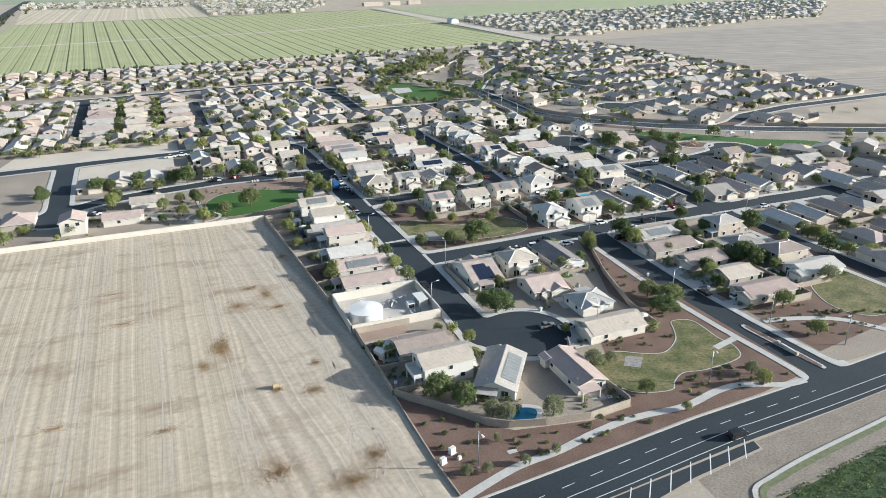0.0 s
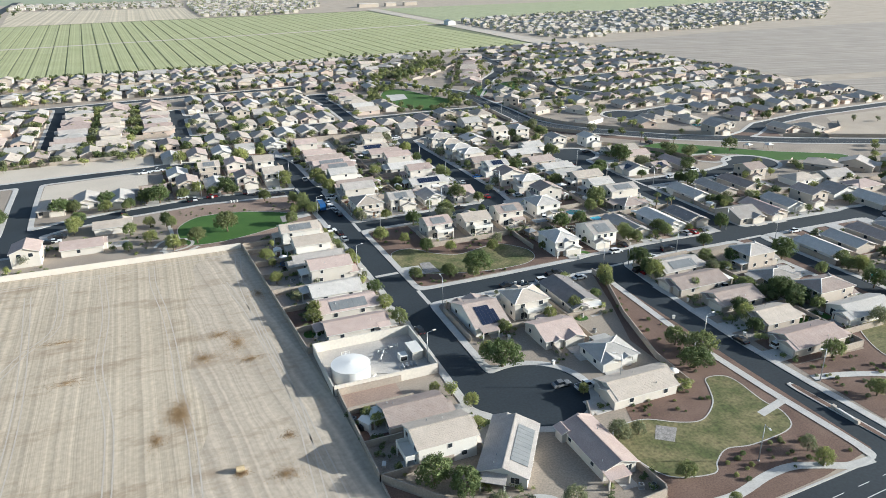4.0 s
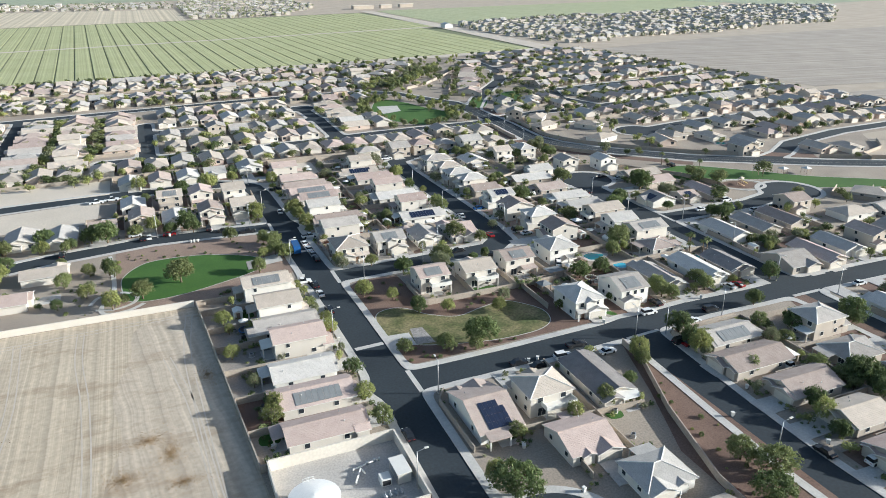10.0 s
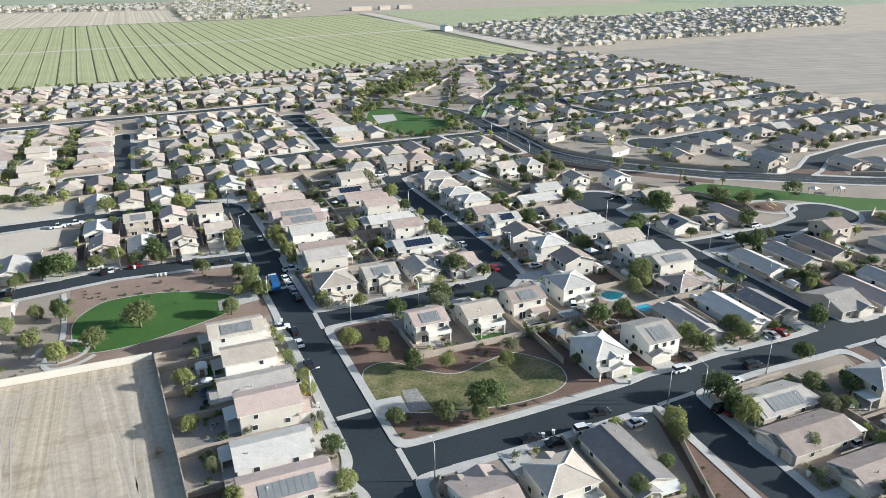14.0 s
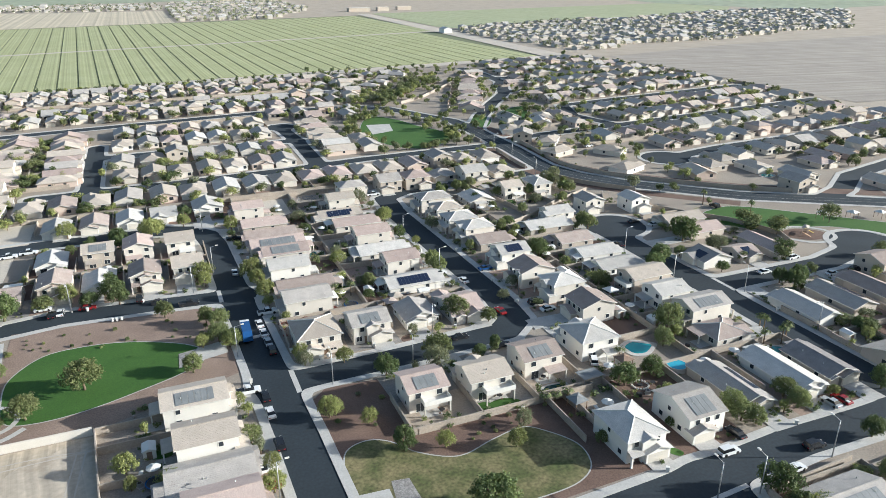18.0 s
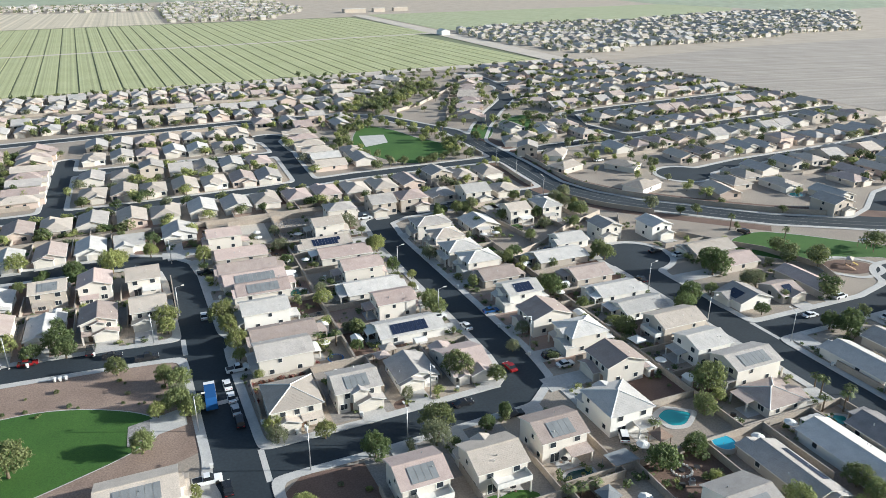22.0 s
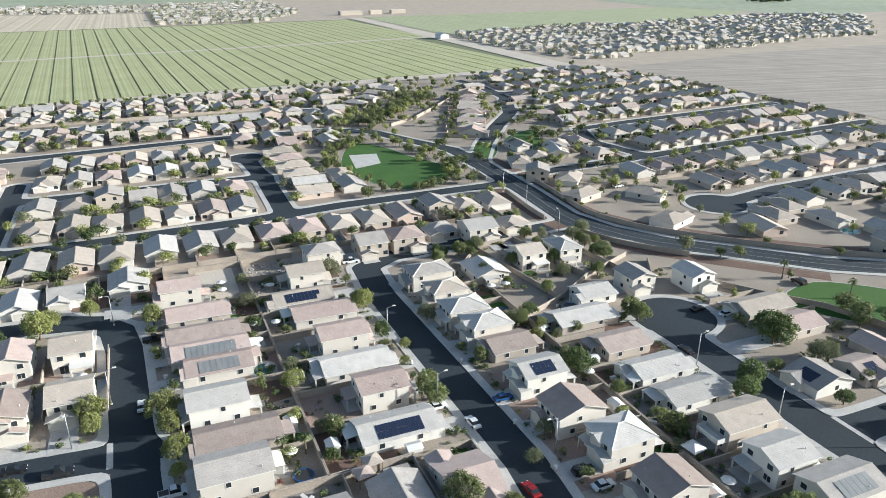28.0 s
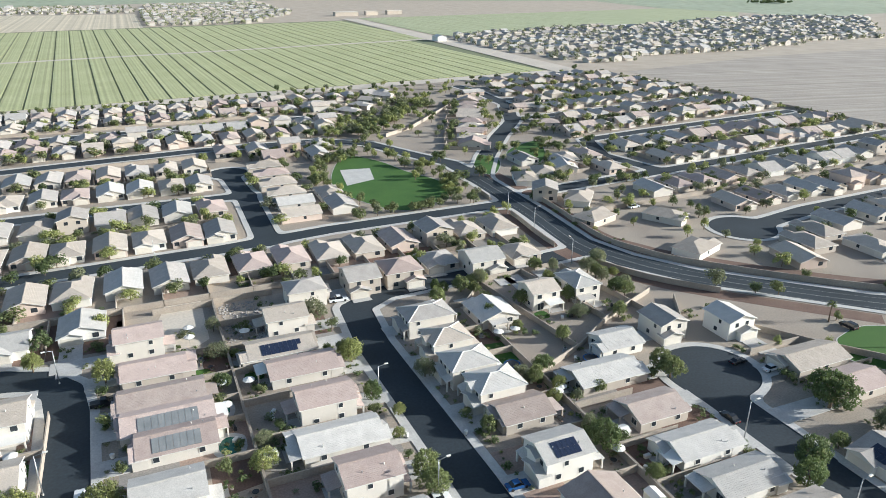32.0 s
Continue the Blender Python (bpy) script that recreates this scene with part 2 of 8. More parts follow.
def road_field():
    """Distance to the asphalt's edge (below zero on it), with rounded corners where roads meet."""
    gx, gy = np.meshgrid(np.arange(GX0, GX1 + 0.1, GS), np.arange(GY0, GY1 + 0.1, GS))
    acc = np.zeros_like(gx)
    k = 1.1
    for w, pts in ROADS:
        best = np.full_like(gx, 1e6)
        for (ax, ay), (bx, by) in zip(pts, pts[1:]):
            dx, dy = bx - ax, by - ay
            t = np.clip(((gx - ax) * dx + (gy - ay) * dy) / (dx * dx + dy * dy), 0, 1)
            best = np.minimum(best, np.hypot(gx - ax - t * dx, gy - ay - t * dy))
        acc += np.exp(-np.clip(best - w / 2, -20, 60) / k)
    for x, y, r in BULBS:
        acc += np.exp(-np.clip(np.hypot(gx - x, gy - y) - r, -20, 60) / k)
    return gx, gy, -k * np.log(acc + 1e-30)


RGX, RGY, RD = road_field()


def on_road(x, y):
    i = int(round((y - GY0) / GS)); j = int(round((x - GX0) / GS))
    if 0 <= i < RD.shape[0] and 0 <= j < RD.shape[1]:
        return float(RD[i, j])
    return 99.0


def main_road_y(x):
    """The middle of the through road at the estate's southern edge."""
    return float(np.interp(x, [-60, 40, 78, 100, 130, 170, 420], [83, 88.8, 92.2, 94.2, 95.6, 98.5, 118]))


def band(name, lo, hi, z, material, skirt=None, keep=None):
    """The part of the plan whose distance from the road's edge lies between lo and hi, as a mesh clipped along both edges."""
    verts, faces, index = [], [], {}

    def vid(x, y):
        key = (round(x, 3), round(y, 3))
        if key not in index:
            index[key] = len(verts)
            verts.append((x, y, z))
        return index[key]

    D = RD
    c = np.stack([D[:-1, :-1], D[:-1, 1:], D[1:, 1:], D[1:, :-1]])
    live = (c.min(0) < hi) & (c.max(0) > lo)
    full = (c.min(0) >= lo) & (c.max(0) <= hi)
    edge = []
    for i, j in zip(*np.nonzero(live)):
        if keep and not keep(RGX[i, j], RGY[i, j]):
            continue
        poly = [(RGX[i, j], RGY[i, j], D[i, j]), (RGX[i, j + 1], RGY[i, j + 1], D[i, j + 1]), (RGX[i + 1, j + 1], RGY[i + 1, j + 1], D[i + 1, j + 1]), (RGX[i + 1, j], RGY[i + 1, j], D[i + 1, j])]
        if not full[i, j]:
            for lim, sgn in ((lo, 1), (hi, -1)):
                outp = []
                for a, b in zip(poly, poly[1:] + poly[:1]):
                    ia, ib = sgn * (a[2] - lim) >= 0, sgn * (b[2] - lim) >= 0
                    if ia:
                        outp.append(a)
                    if ia != ib:
                        t = (lim - a[2]) / (b[2] - a[2])
                        outp.append((a[0] + t * (b[0] - a[0]), a[1] + t * (b[1] - a[1]), lim))
                poly = outp
                if len(poly) < 3:
                    break
            if len(poly) < 3:
                continue
            if skirt is not None:
                for a, b in zip(poly, poly[1:] + poly[:1]):
                    if a[2] == b[2] == lo:
                        edge.append((a, b))
        ids = []
        for p in poly:
            q = vid(p[0], p[1])
            if q not in ids:
                ids.append(q)
        if len(ids) > 2:
            faces.append(tuple(ids))
    for a, b in edge:
        n = len(verts)
        verts.extend([(a[0], a[1], z), (b[0], b[1], z), (b[0], b[1], skirt), (a[0], a[1], skirt)])
        faces.append((n + 1, n, n + 3, n + 2))
    return raw(name, verts, faces, material)


tagged(band("road", -50, 0.02, 0.03, M_ASPHALT), "dark grey asphalt streets with pale seams", "road", kind="structure")
tagged(band("kerb", 0.0, 0.5, 0.16, M_CONCRETE, 0.03, lambda x, y: y > main_road_y(x)), "pale concrete kerb along the streets", "kerb", kind="structure")
tagged(band("pavement", 0.5, 2.0, 0.15, M_CONCRETE, None, lambda x, y: y > main_road_y(x) + (8.5 if abs(x - 140.6) > 8 else 0)), "pale concrete pavement along the streets", "pavement", kind="structure")

# ---- kinds of things ----
TURN = {"-v": 0, "+u": 90, "+v": 180, "-u": -90}
PITCH = 0.35


def roof_mesh(x0, y0, x1, y1, ze, kind, oh=0.45, th=0.17, pitch=PITCH):
    """A tiled roof with eaves, real thickness and a ridge along x, along y, or hipped."""
    if kind == "y":
        v, f = roof_mesh(y0, x0, y1, x1, ze, "x", oh, th, pitch)
        return [(b, a, c) for a, b, c in v], [q[::-1] for q in f]
    a0, b0, a1, b1 = x0 - oh, y0 - oh, x1 + oh, y1 + oh
    zl = ze - oh * pitch
    hb = (b1 - b0) / 2
    zr = zl + hb * pitch
    ym = (b0 + b1) / 2
    if kind == "h":
        if a1 - a0 < b1 - b0:
            v, f = roof_mesh(y0, x0, y1, x1, ze, "h", oh, th, pitch)
            return [(b, a, c) for a, b, c in v], [q[::-1] for q in f]
        top = [(a0, b0, zl), (a1, b0, zl), (a1, b1, zl), (a0, b1, zl), (a0 + hb, ym, zr), (a1 - hb + 0.01, ym, zr)]
        faces = [(0, 1, 5, 4), (2, 3, 4, 5), (3, 0, 4), (1, 2, 5)]
        low = [(x, y, z - th) for x, y, z in top]
        f2 = [tuple(i + 6 for i in q[::-1]) for q in faces]
        side = [(i + 6, (i + 1) % 4 + 6, (i + 1) % 4, i) for i in range(4)]
        return top + low, faces + f2 + side
    top = [(a0, b0, zl), (a1, b0, zl), (a1, ym, zr), (a0, ym, zr), (a0, b1, zl), (a1, b1, zl)]
    low = [(x, y, z - th) for x, y, z in top]
    faces = [(0, 1, 2, 3), (3, 2, 5, 4)]
    f2 = [tuple(i + 6 for i in q[::-1]) for q in faces]
    side = [(0, 6, 7, 1), (5, 11, 10, 4), (1, 7, 8, 2), (2, 8, 11, 5), (3, 9, 6, 0), (4, 10, 9, 3)]
    return top + low, faces + f2 + side


def wall_mesh(x0, y0, x1, y1, ze, kind):
    """Stuccoed body: a box, with gable peaks where the roof has them."""
    if kind == "y":
        v, f = wall_mesh(y0, x0, y1, x1, ze, "x")
        return [(b, a, c) for a, b, c in v], [q[::-1] for q in f]
    if kind == "h":
        g = Geo().box(x0, y0, 0, x1, y1, ze - 0.12)
        return g.v, g.f
    z = ze - 0.12
    zr = ze + (y1 - y0) / 2 * PITCH - 0.14
    ym = (y0 + y1) / 2
    v = [(x0, y0, 0), (x1, y0, 0), (x1, y1, 0), (x0, y1, 0), (x0, y0, z), (x1, y0, z), (x1, y1, z), (x0, y1, z), (x0, ym, zr), (x1, ym, zr)]
    return v, [(0, 1, 5, 4), (2, 3, 7, 6), (1, 2, 6, 9, 5), (3, 0, 4, 8, 7), (4, 5, 9, 8), (6, 7, 8, 9), (0, 3, 2, 1)]


def window(parent, x, y, z, w, h, side, lone=False):
    """A window with a stuccoed surround and a dark pane. side: the wall it sits in, by its outward local direction."""
    g, p = Geo(), Geo()
    t, o = 0.09, 0.07

    def bx(geo, s0, s1, z0, z1, d0, d1):
        if side == "f":
            geo.box(x + s0, y - d1, z0, x + s1, y - d0, z1)
        elif side == "b":
            geo.box(x + s0, y + d0, z0, x + s1, y + d1, z1)
        elif side == "l":
            geo.box(x - d1, y + s0, z0, x - d0, y + s1, z1)
        else:
            geo.box(x + d0, y + s0, z0, x + d1, y + s1, z1)
    hw = w / 2
    bx(g, -hw - t, hw + t, z - t, z, 0, o)
    bx(g, -hw - t, hw + t, z + h, z + h + t, 0, o)
    bx(g, -hw - t, -hw, z, z + h, 0, o)
    bx(g, hw, hw + t, z, z + h, 0, o)
    if w > 1.3:
        bx(g, -0.03, 0.03, z, z + h, 0, o - 0.02)
    bx(p, -hw, hw, z, z + h, 0.0, 0.025)
    if lone:
        return p.make("window", M_GLASS, parent)
    fr = g.make("window", M_TRIM, parent)
    p.make("pane", M_GLASS, fr)
    return fr


def on_slope(x0, y0, x1, y1, ze, kind, side, a, b, w, h, lift=0.12, oh=0.45):
    """Corners of a flat panel on a gable slope: a along the ridge, b up the slope from the eave, in metres."""
    s = math.sqrt(1 + PITCH * PITCH)

    def at(aa, bb):
        r = bb / s
        if kind == "x":
            px = x0 + aa
            py = (y0 - oh + r) if side < 0 else (y1 + oh - r)
        else:
            py = y0 + aa
            px = (x0 - oh + r) if side < 0 else (x1 + oh - r)
        return px, py, ze - oh * PITCH + r * PITCH + lift
    return [at(a, b), at(a + w, b), at(a + w, b + h), at(a, b + h)]


def panel(name, q, material, parent, th=0.05):
    n = (Vector(q[1]) - Vector(q[0])).cross(Vector(q[3]) - Vector(q[0])).normalized()
    if n.z < 0:
        q, n = q[::-1], -n
    lo = [tuple(Vector(p) - n * th) for p in q]
    return raw(name, list(q) + lo, [(0, 1, 2, 3), (7, 6, 5, 4), (0, 4, 5, 1), (1, 5, 6, 2), (2, 6, 7, 3), (3, 7, 4, 0)], material, parent)


ROOF_WORD = {"g": "grey", "d": "dark grey", "b": "brown", "p": "pinkish", "w": "pale", "t": "tan"}
WALL_WORD = ["cream", "tan", "white", "pink-beige"]


def house(x, y, front, st, ridge, rc="g", wc=0, W=10.3, D=16.0, opts="", seed=0, detail=2, rz=None):
    """A stuccoed tract house. Local -y is the street side; ridge: 'x', 'y' or 'h' for the main roof; opts: letters for what it carries."""
    R = random.Random(seed * 7919 + 13)
    ze = 2.75 if st == 1 else 5.3
    ob = empty("house", x, y, 0.0, TURN[front] if rz is None else rz, label="%s %s stucco house with %s tile roof" % ("single-storey" if st == 1 else "two-storey", WALL_WORD[wc], ROOF_WORD[rc]),
               category="house")
    roof, stucco = M_ROOF[rc], M_STUCCO[wc]
    hx, hy = W / 2, D / 2
    sgn = 1 if seed % 2 else -1
    if "m" in opts:
        sgn = -1
    if "M" in opts:
        sgn = 1
    blocks = [(-hx, -hy, hx, hy, ze, ridge)]
    gw = 5.6
    gx0 = -hx if sgn < 0 else hx - gw
    gfront = -hy
    if "n" not in opts:                                   # garage wing towards the street
        if st == 2:
            blocks.append((gx0 - (0.04 if sgn < 0 else 0), -hy - 1.6, gx0 + gw + (0.04 if sgn > 0 else 0), -hy + 0.5, 2.7, "y"))
            gfront = -hy - 1.6
        else:
            blocks.append((gx0 - (0.04 if sgn < 0 else 0), -hy - 1.1, gx0 + gw + (0.04 if sgn > 0 else 0), -hy + 1.8, 2.6, "y"))
            gfront = -hy - 1.1
    if "e" in opts and st == 2:                           # lower wing on the garden side
        blocks.append((-hx - 0.04, hy - 0.3, hx * 0.3, hy + 3.2, 2.8, "y" if ridge == "x" else "x"))
    if detail > 1 and st == 1 and "n" not in opts:        # entry gable beside the garage, and a shallow garden wing
        ex = gx0 + gw + 0.4 if sgn < 0 else gx0 - 3.0
        blocks.append((ex, -hy - 0.6, ex + 2.6, -hy + 2.0, 2.6, "y"))
        if seed % 3 == 0:
            blocks.append((-hx - 0.04 if seed % 2 else hx - 4.6, hy - 1.0, -hx + 4.6 if seed % 2 else hx + 0.04, hy + 1.9, 2.65, "y"))
    if detail > 1 and st == 2 and seed % 2:               # first-floor bay over the street side
        blocks.append((-1.6 if sgn > 0 else -0.6, -hy - 0.8, 1.6 if sgn > 0 else 2.6, -hy + 1.5, 5.15, "y"))
    for i, (a0, b0, a1, b1, zz, k) in enumerate(blocks):
        v, f = wall_mesh(a0, b0, a1, b1, zz, k)
        raw("wall", v, f, stucco, ob)
        g = Geo().add(*roof_mesh(a0, b0, a1, b1, zz + (0.03 if i else 0), k))
        if k != "h":                                      # ridge cap
            rr = (b1 - b0 if k == "x" else a1 - a0) / 2
            zr = zz + rr * PITCH + 0.02
            if k == "x":
                g.box(a0 - 0.45, (b0 + b1) / 2 - 0.12, zr - 0.03, a1 + 0.45, (b0 + b1) / 2 + 0.12, zr + 0.05)
            else:
                g.box((a0 + a1) / 2 - 0.12, b0 - 0.45, zr - 0.03, (a0 + a1) / 2 + 0.12, b1 + 0.45, zr + 0.05)
        nf = len(g.f)
        if k == "h" and detail > 1:                       # pale hip and ridge caps
            for p, q in ((0, 4), (3, 4), (1, 5), (2, 5), (4, 5)):
                if (Vector(g.v[p]) - Vector(g.v[q])).length > 0.1:
                    g.tube(g.v[p], g.v[q], 0.13, 0.13, 6)
        ro = g.make("roof", [roof, M_TRIM], ob)
        for q in ro.data.polygons[nf:]:
            q.material_index = 1
        for q in ro.data.polygons[8:12] if k == "h" else ro.data.polygons[4:10]:
            q.material_index = 1                          # pale fascia
    # garage door with recessed panels
    g = Geo()
    gc = gx0 + gw / 2
    for r in range(4):
        g.box(gc - 2.35, gfront - 0.03, 0.06 + r * 0.53, gc + 2.35, gfront + 0.02, 0.06 + r * 0.53 + 0.50)
    g.make("garage_door", M_GARAGE, ob)
    dx = gx0 + gw + 1.0 if sgn < 0 else gx0 - 1.0
    if detail > 1:
        Geo().box(dx - 0.5, -hy - 0.04, 0, dx + 0.5, -hy + 0.02, 2.1).make("front_door", M_DOOR, ob)
    # windows
    wins = []
    ox = dx + (1.9 if sgn < 0 else -1.9)
    if abs(ox) < hx - 0.8:
        wins.append((ox, -hy, 0.9, 1.5, 1.3, "f"))
    for s, xx in (("l", -hx), ("r", hx)):
        for q in ((-0.25, 0.28) if detail > 1 else (0.05,)):
            wins.append((xx, q * D + R.uniform(-0.6, 0.6), 1.0, 1.1, 1.1, s))
    if detail > 1 or seed % 2:
        wins.append((-hx * 0.5, hy, 0.9, 1.6, 1.3, "b"))
    if detail > 1:
        wins.append((hx * 0.45, hy, 0.1, 1.9, 2.0, "b"))
    if st == 2:
        for xx in (-0.55, 0.0, 0.55) if detail > 1 else (-0.4, 0.4):
            wins.append((xx * hx, -hy, 3.45, 1.1, 1.2, "f"))
            if xx:
                wins.append((xx * hx, hy, 3.5, 1.3, 1.2, "b"))
        for s, xx in (("l", -hx), ("r", hx)):
            wins.append((xx, R.uniform(-0.3, 0.3) * D, 3.6, 0.9, 1.0, s))
    for w_ in wins:
        if st == 1 or w_[5] != "f" or w_[2] > 3 or not (gx0 - 0.9 < w_[0] < gx0 + gw + 0.9):
            window(ob, *w_, detail == 1)
    # patio cover at the garden side
    if detail > 1 and "e" not in opts and "B" not in opts:
        px0 = -hx * 0.2 if seed % 3 else -hx
        px1 = px0 + 5.0
        raw("patio_roof", *roof_slab(px0, hy, px1, hy + 2.8, 2.75, 2.45), roof if seed % 4 else M_TRIM, ob)
        for px in (px0 + 0.25, px1 - 0.25):
            Geo().box(px - 0.15, hy + 2.3, 0, px + 0.15, hy + 2.6, 2.4).make("patio_post", stucco, ob)
    # lean-to tile skirt over the ground floor of two-storey fronts
    if detail > 1 and st == 2 and ridge != "x" and "n" not in opts:
        sx0, sx1 = (gx0 + gw + 0.46, hx) if sgn < 0 else (-hx, gx0 - 0.46)
        if sx1 - sx0 > 1.5:
            v = [(sx0, -hy - 1.7, 2.55), (sx1, -hy - 1.7, 2.55), (sx1, -hy, 3.15), (sx0, -hy, 3.15)]
            v += [(p, q, r - 0.14) for p, q, r in v]
            raw("porch_roof", v, [(0, 1, 2, 3), (7, 6, 5, 4), (0, 4, 5, 1), (1, 5, 6, 2), (2, 6, 7, 3), (3, 7, 4, 0)], roof, ob)
            px = sx1 - 0.2 if sgn < 0 else sx0 + 0.2
            Geo().box(px - 0.18, -hy - 1.6, 0, px + 0.18, -hy - 1.25, 2.5).make("porch_post", stucco, ob)
    # first-floor balcony on the garden side
    if "B" in opts and st == 2:
        Geo().box(-hx + 0.3, hy, 2.75, hx - 2.5, hy + 2.6, 2.95).make("balcony_deck", M_TRIM, ob)
        for px in (-hx + 0.5, hx - 2.7):
            Geo().box(px - 0.15, hy + 2.25, 0, px + 0.15, hy + 2.55, 2.75).make("balcony_post", stucco, ob)
        for q in ((-hx + 0.3, hy + 2.52, hx - 2.5, hy + 2.6), (-hx + 0.3, hy, -hx + 0.38, hy + 2.52), (hx - 2.58, hy, hx - 2.5, hy + 2.52)):
            Geo().box(q[0], q[1], 2.95, q[2], q[3], 3.9).make("balustrade", M_TRIM, ob)
    # vents and stacks on the roof
    if detail > 1:
        a0, b0, a1, b1, zz, k = blocks[0]
        for i in range(2):
            aa = R.uniform(1.5, (a1 - a0 if k != "y" else b1 - b0) - 1.5)
            bb = R.uniform(1.2, (b1 - b0 if k != "y" else a1 - a0) / 2 - 0.8)
            sd = R.choice((-1, 1))
            if k == "h":
                continue
            c = on_slope(a0, b0, a1, b1, zz, k, sd, aa, bb, 0.3, 0.3, 0.0)[0]
            Geo().tube((c[0], c[1], c[2] - 0.15), (c[0], c[1], c[2] + 0.38), 0.09, 0.09).make("roof_vent", M_TRIM if i else M_METAL, ob)
    # solar panels: sets (block axis side, start, rows, cols)
    for key, material in (("S", M_SOLAR), ("H", M_SOLARTHERM)):
        if key in opts:
            a0, b0, a1, b1, zz, k = blocks[0]
            if k == "h":
                continue
            ln = (a1 - a0) if k == "x" else (b1 - b0)
            sl = ((b1 - b0) if k == "x" else (a1 - a0)) / 2 * math.sqrt(1 + PITCH ** 2)
            sd = SUNNY[(front, k)]
            pw, ph = (1.02, 1.68) if key == "S" else (1.25, sl * 0.72)
            nc = int((ln - 2.0) / (pw + 0.05) * (0.75 if key == "S" else 0.8))
            nr = max(1, int((sl - 0.9) / (ph + 0.05)))
            off = (ln - nc * (pw + 0.05)) / 2
            for r in range(nr):
                for c in range(nc):
                    if key == "S" and (r * 31 + c * 17 + seed * 5) % 11 == 0 and c in (0, nc - 1):
                        continue
                    panel("solar_panel", on_slope(a0, b0, a1, b1, zz, k, sd, off + c * (pw + 0.05), 0.8 + r * (ph + 0.05), pw, ph), material, ob)
    if "C" in opts:
        a0, b0, a1, b1, zz, k = blocks[0]
        Geo().box(a0 - 0.05, -0.7, 0, a0 + 0.75, 0.7, zz + 2.4).make("chimney", stucco, ob)
    ob["gc"] = gc
    ob["gf"] = gfront
    return ob


# local slope that looks towards the camera's side of the estate, by facing and ridge
SUNNY = {("+u", "x"): -1, ("+u", "y"): -1, ("-u", "y"): 1, ("-u", "x"): -1, ("-v", "x"): -1, ("-v", "y"): 1, ("+v", "x"): 1, ("+v", "y"): -1}


def roof_slab(x0, y0, x1, y1, z0, z1, th=0.14):
    """A lean-to slab from z0 at y0 to z1 at y1."""
    v = [(x0, y0, z0), (x1, y0, z0), (x1, y1, z1), (x0, y1, z1)]
    v += [(a, b, c - th) for a, b, c in v]
    return v, [(0, 1, 2, 3), (7, 6, 5, 4), (0, 4, 5, 1), (1, 5, 6, 2), (2, 6, 7, 3), (3, 7, 4, 0)]


DRIVES = [0]


def driveway(ob, label="pale concrete driveway in front of a garage"):
    """From the garage door out to the kerb."""
    m = ob.matrix_world.copy()
    gc, gf = ob["gc"], ob["gf"]
    ln = 2.0
    while ln < 16:
        p = m @ Vector((gc, gf - ln, 0))
        if on_road(p.x, p.y) < 0.45:
            break
        ln += 0.25
    else:
        ln = 7.0
    pts = [(m @ Vector((gc + a, gf + b, 0))).to_2d() for a, b in ((-2.6, -0.05), (2.6, -0.05), (2.8, -ln), (-2.8, -ln))]
    DRIVES[0] += 1
    d = sheet("driveway", [tuple(p) for p in pts], 0.175 + 0.004 * (DRIVES[0] % 5), M_DRIVE, 0.165)
    return tagged(d, label, "driveway", kind="structure")


def block_wall(pts, h=1.8, th=0.2, label="tan concrete block garden wall", closed=False, material=None):
    """A garden wall of concrete block with a cap and piers at its corners."""
    ob = empty("block_wall", *pts[0], 0.0, label=label, category="garden wall", kind="structure")
    inv = ob.matrix_world.inverted()
    body, cap = Geo(), Geo()
    for (ax, ay), (bx, by) in zip(pts, pts[1:]):
        d = Vector((bx - ax, by - ay))
        if d.length < 0.05:
            continue
        n = Vector((-d.y, d.x)).normalized() * th / 2
        e = d.normalized() * th / 2
        for geo, k, z0, z1 in ((body, 1.0, 0.0, h - 0.06), (cap, 1.35, h - 0.06, h)):
            q = [(ax - e.x - n.x * k, ay - e.y - n.y * k), (bx + e.x - n.x * k, by + e.y - n.y * k), (bx + e.x + n.x * k, by + e.y + n.y * k), (ax - e.x + n.x * k, ay - e.y + n.y * k)]
            v = [(x, y, z) for z in (z0, z1) for x, y in q]
            geo.add([tuple(inv @ Vector(p)) for p in v], [(0, 3, 2, 1), (4, 5, 6, 7), (0, 1, 5, 4), (1, 2, 6, 5), (2, 3, 7, 6), (3, 0, 4, 7)])
    body.add(cap.v, cap.f).make("blockwork", material or M_BLOCK, ob)
    return ob


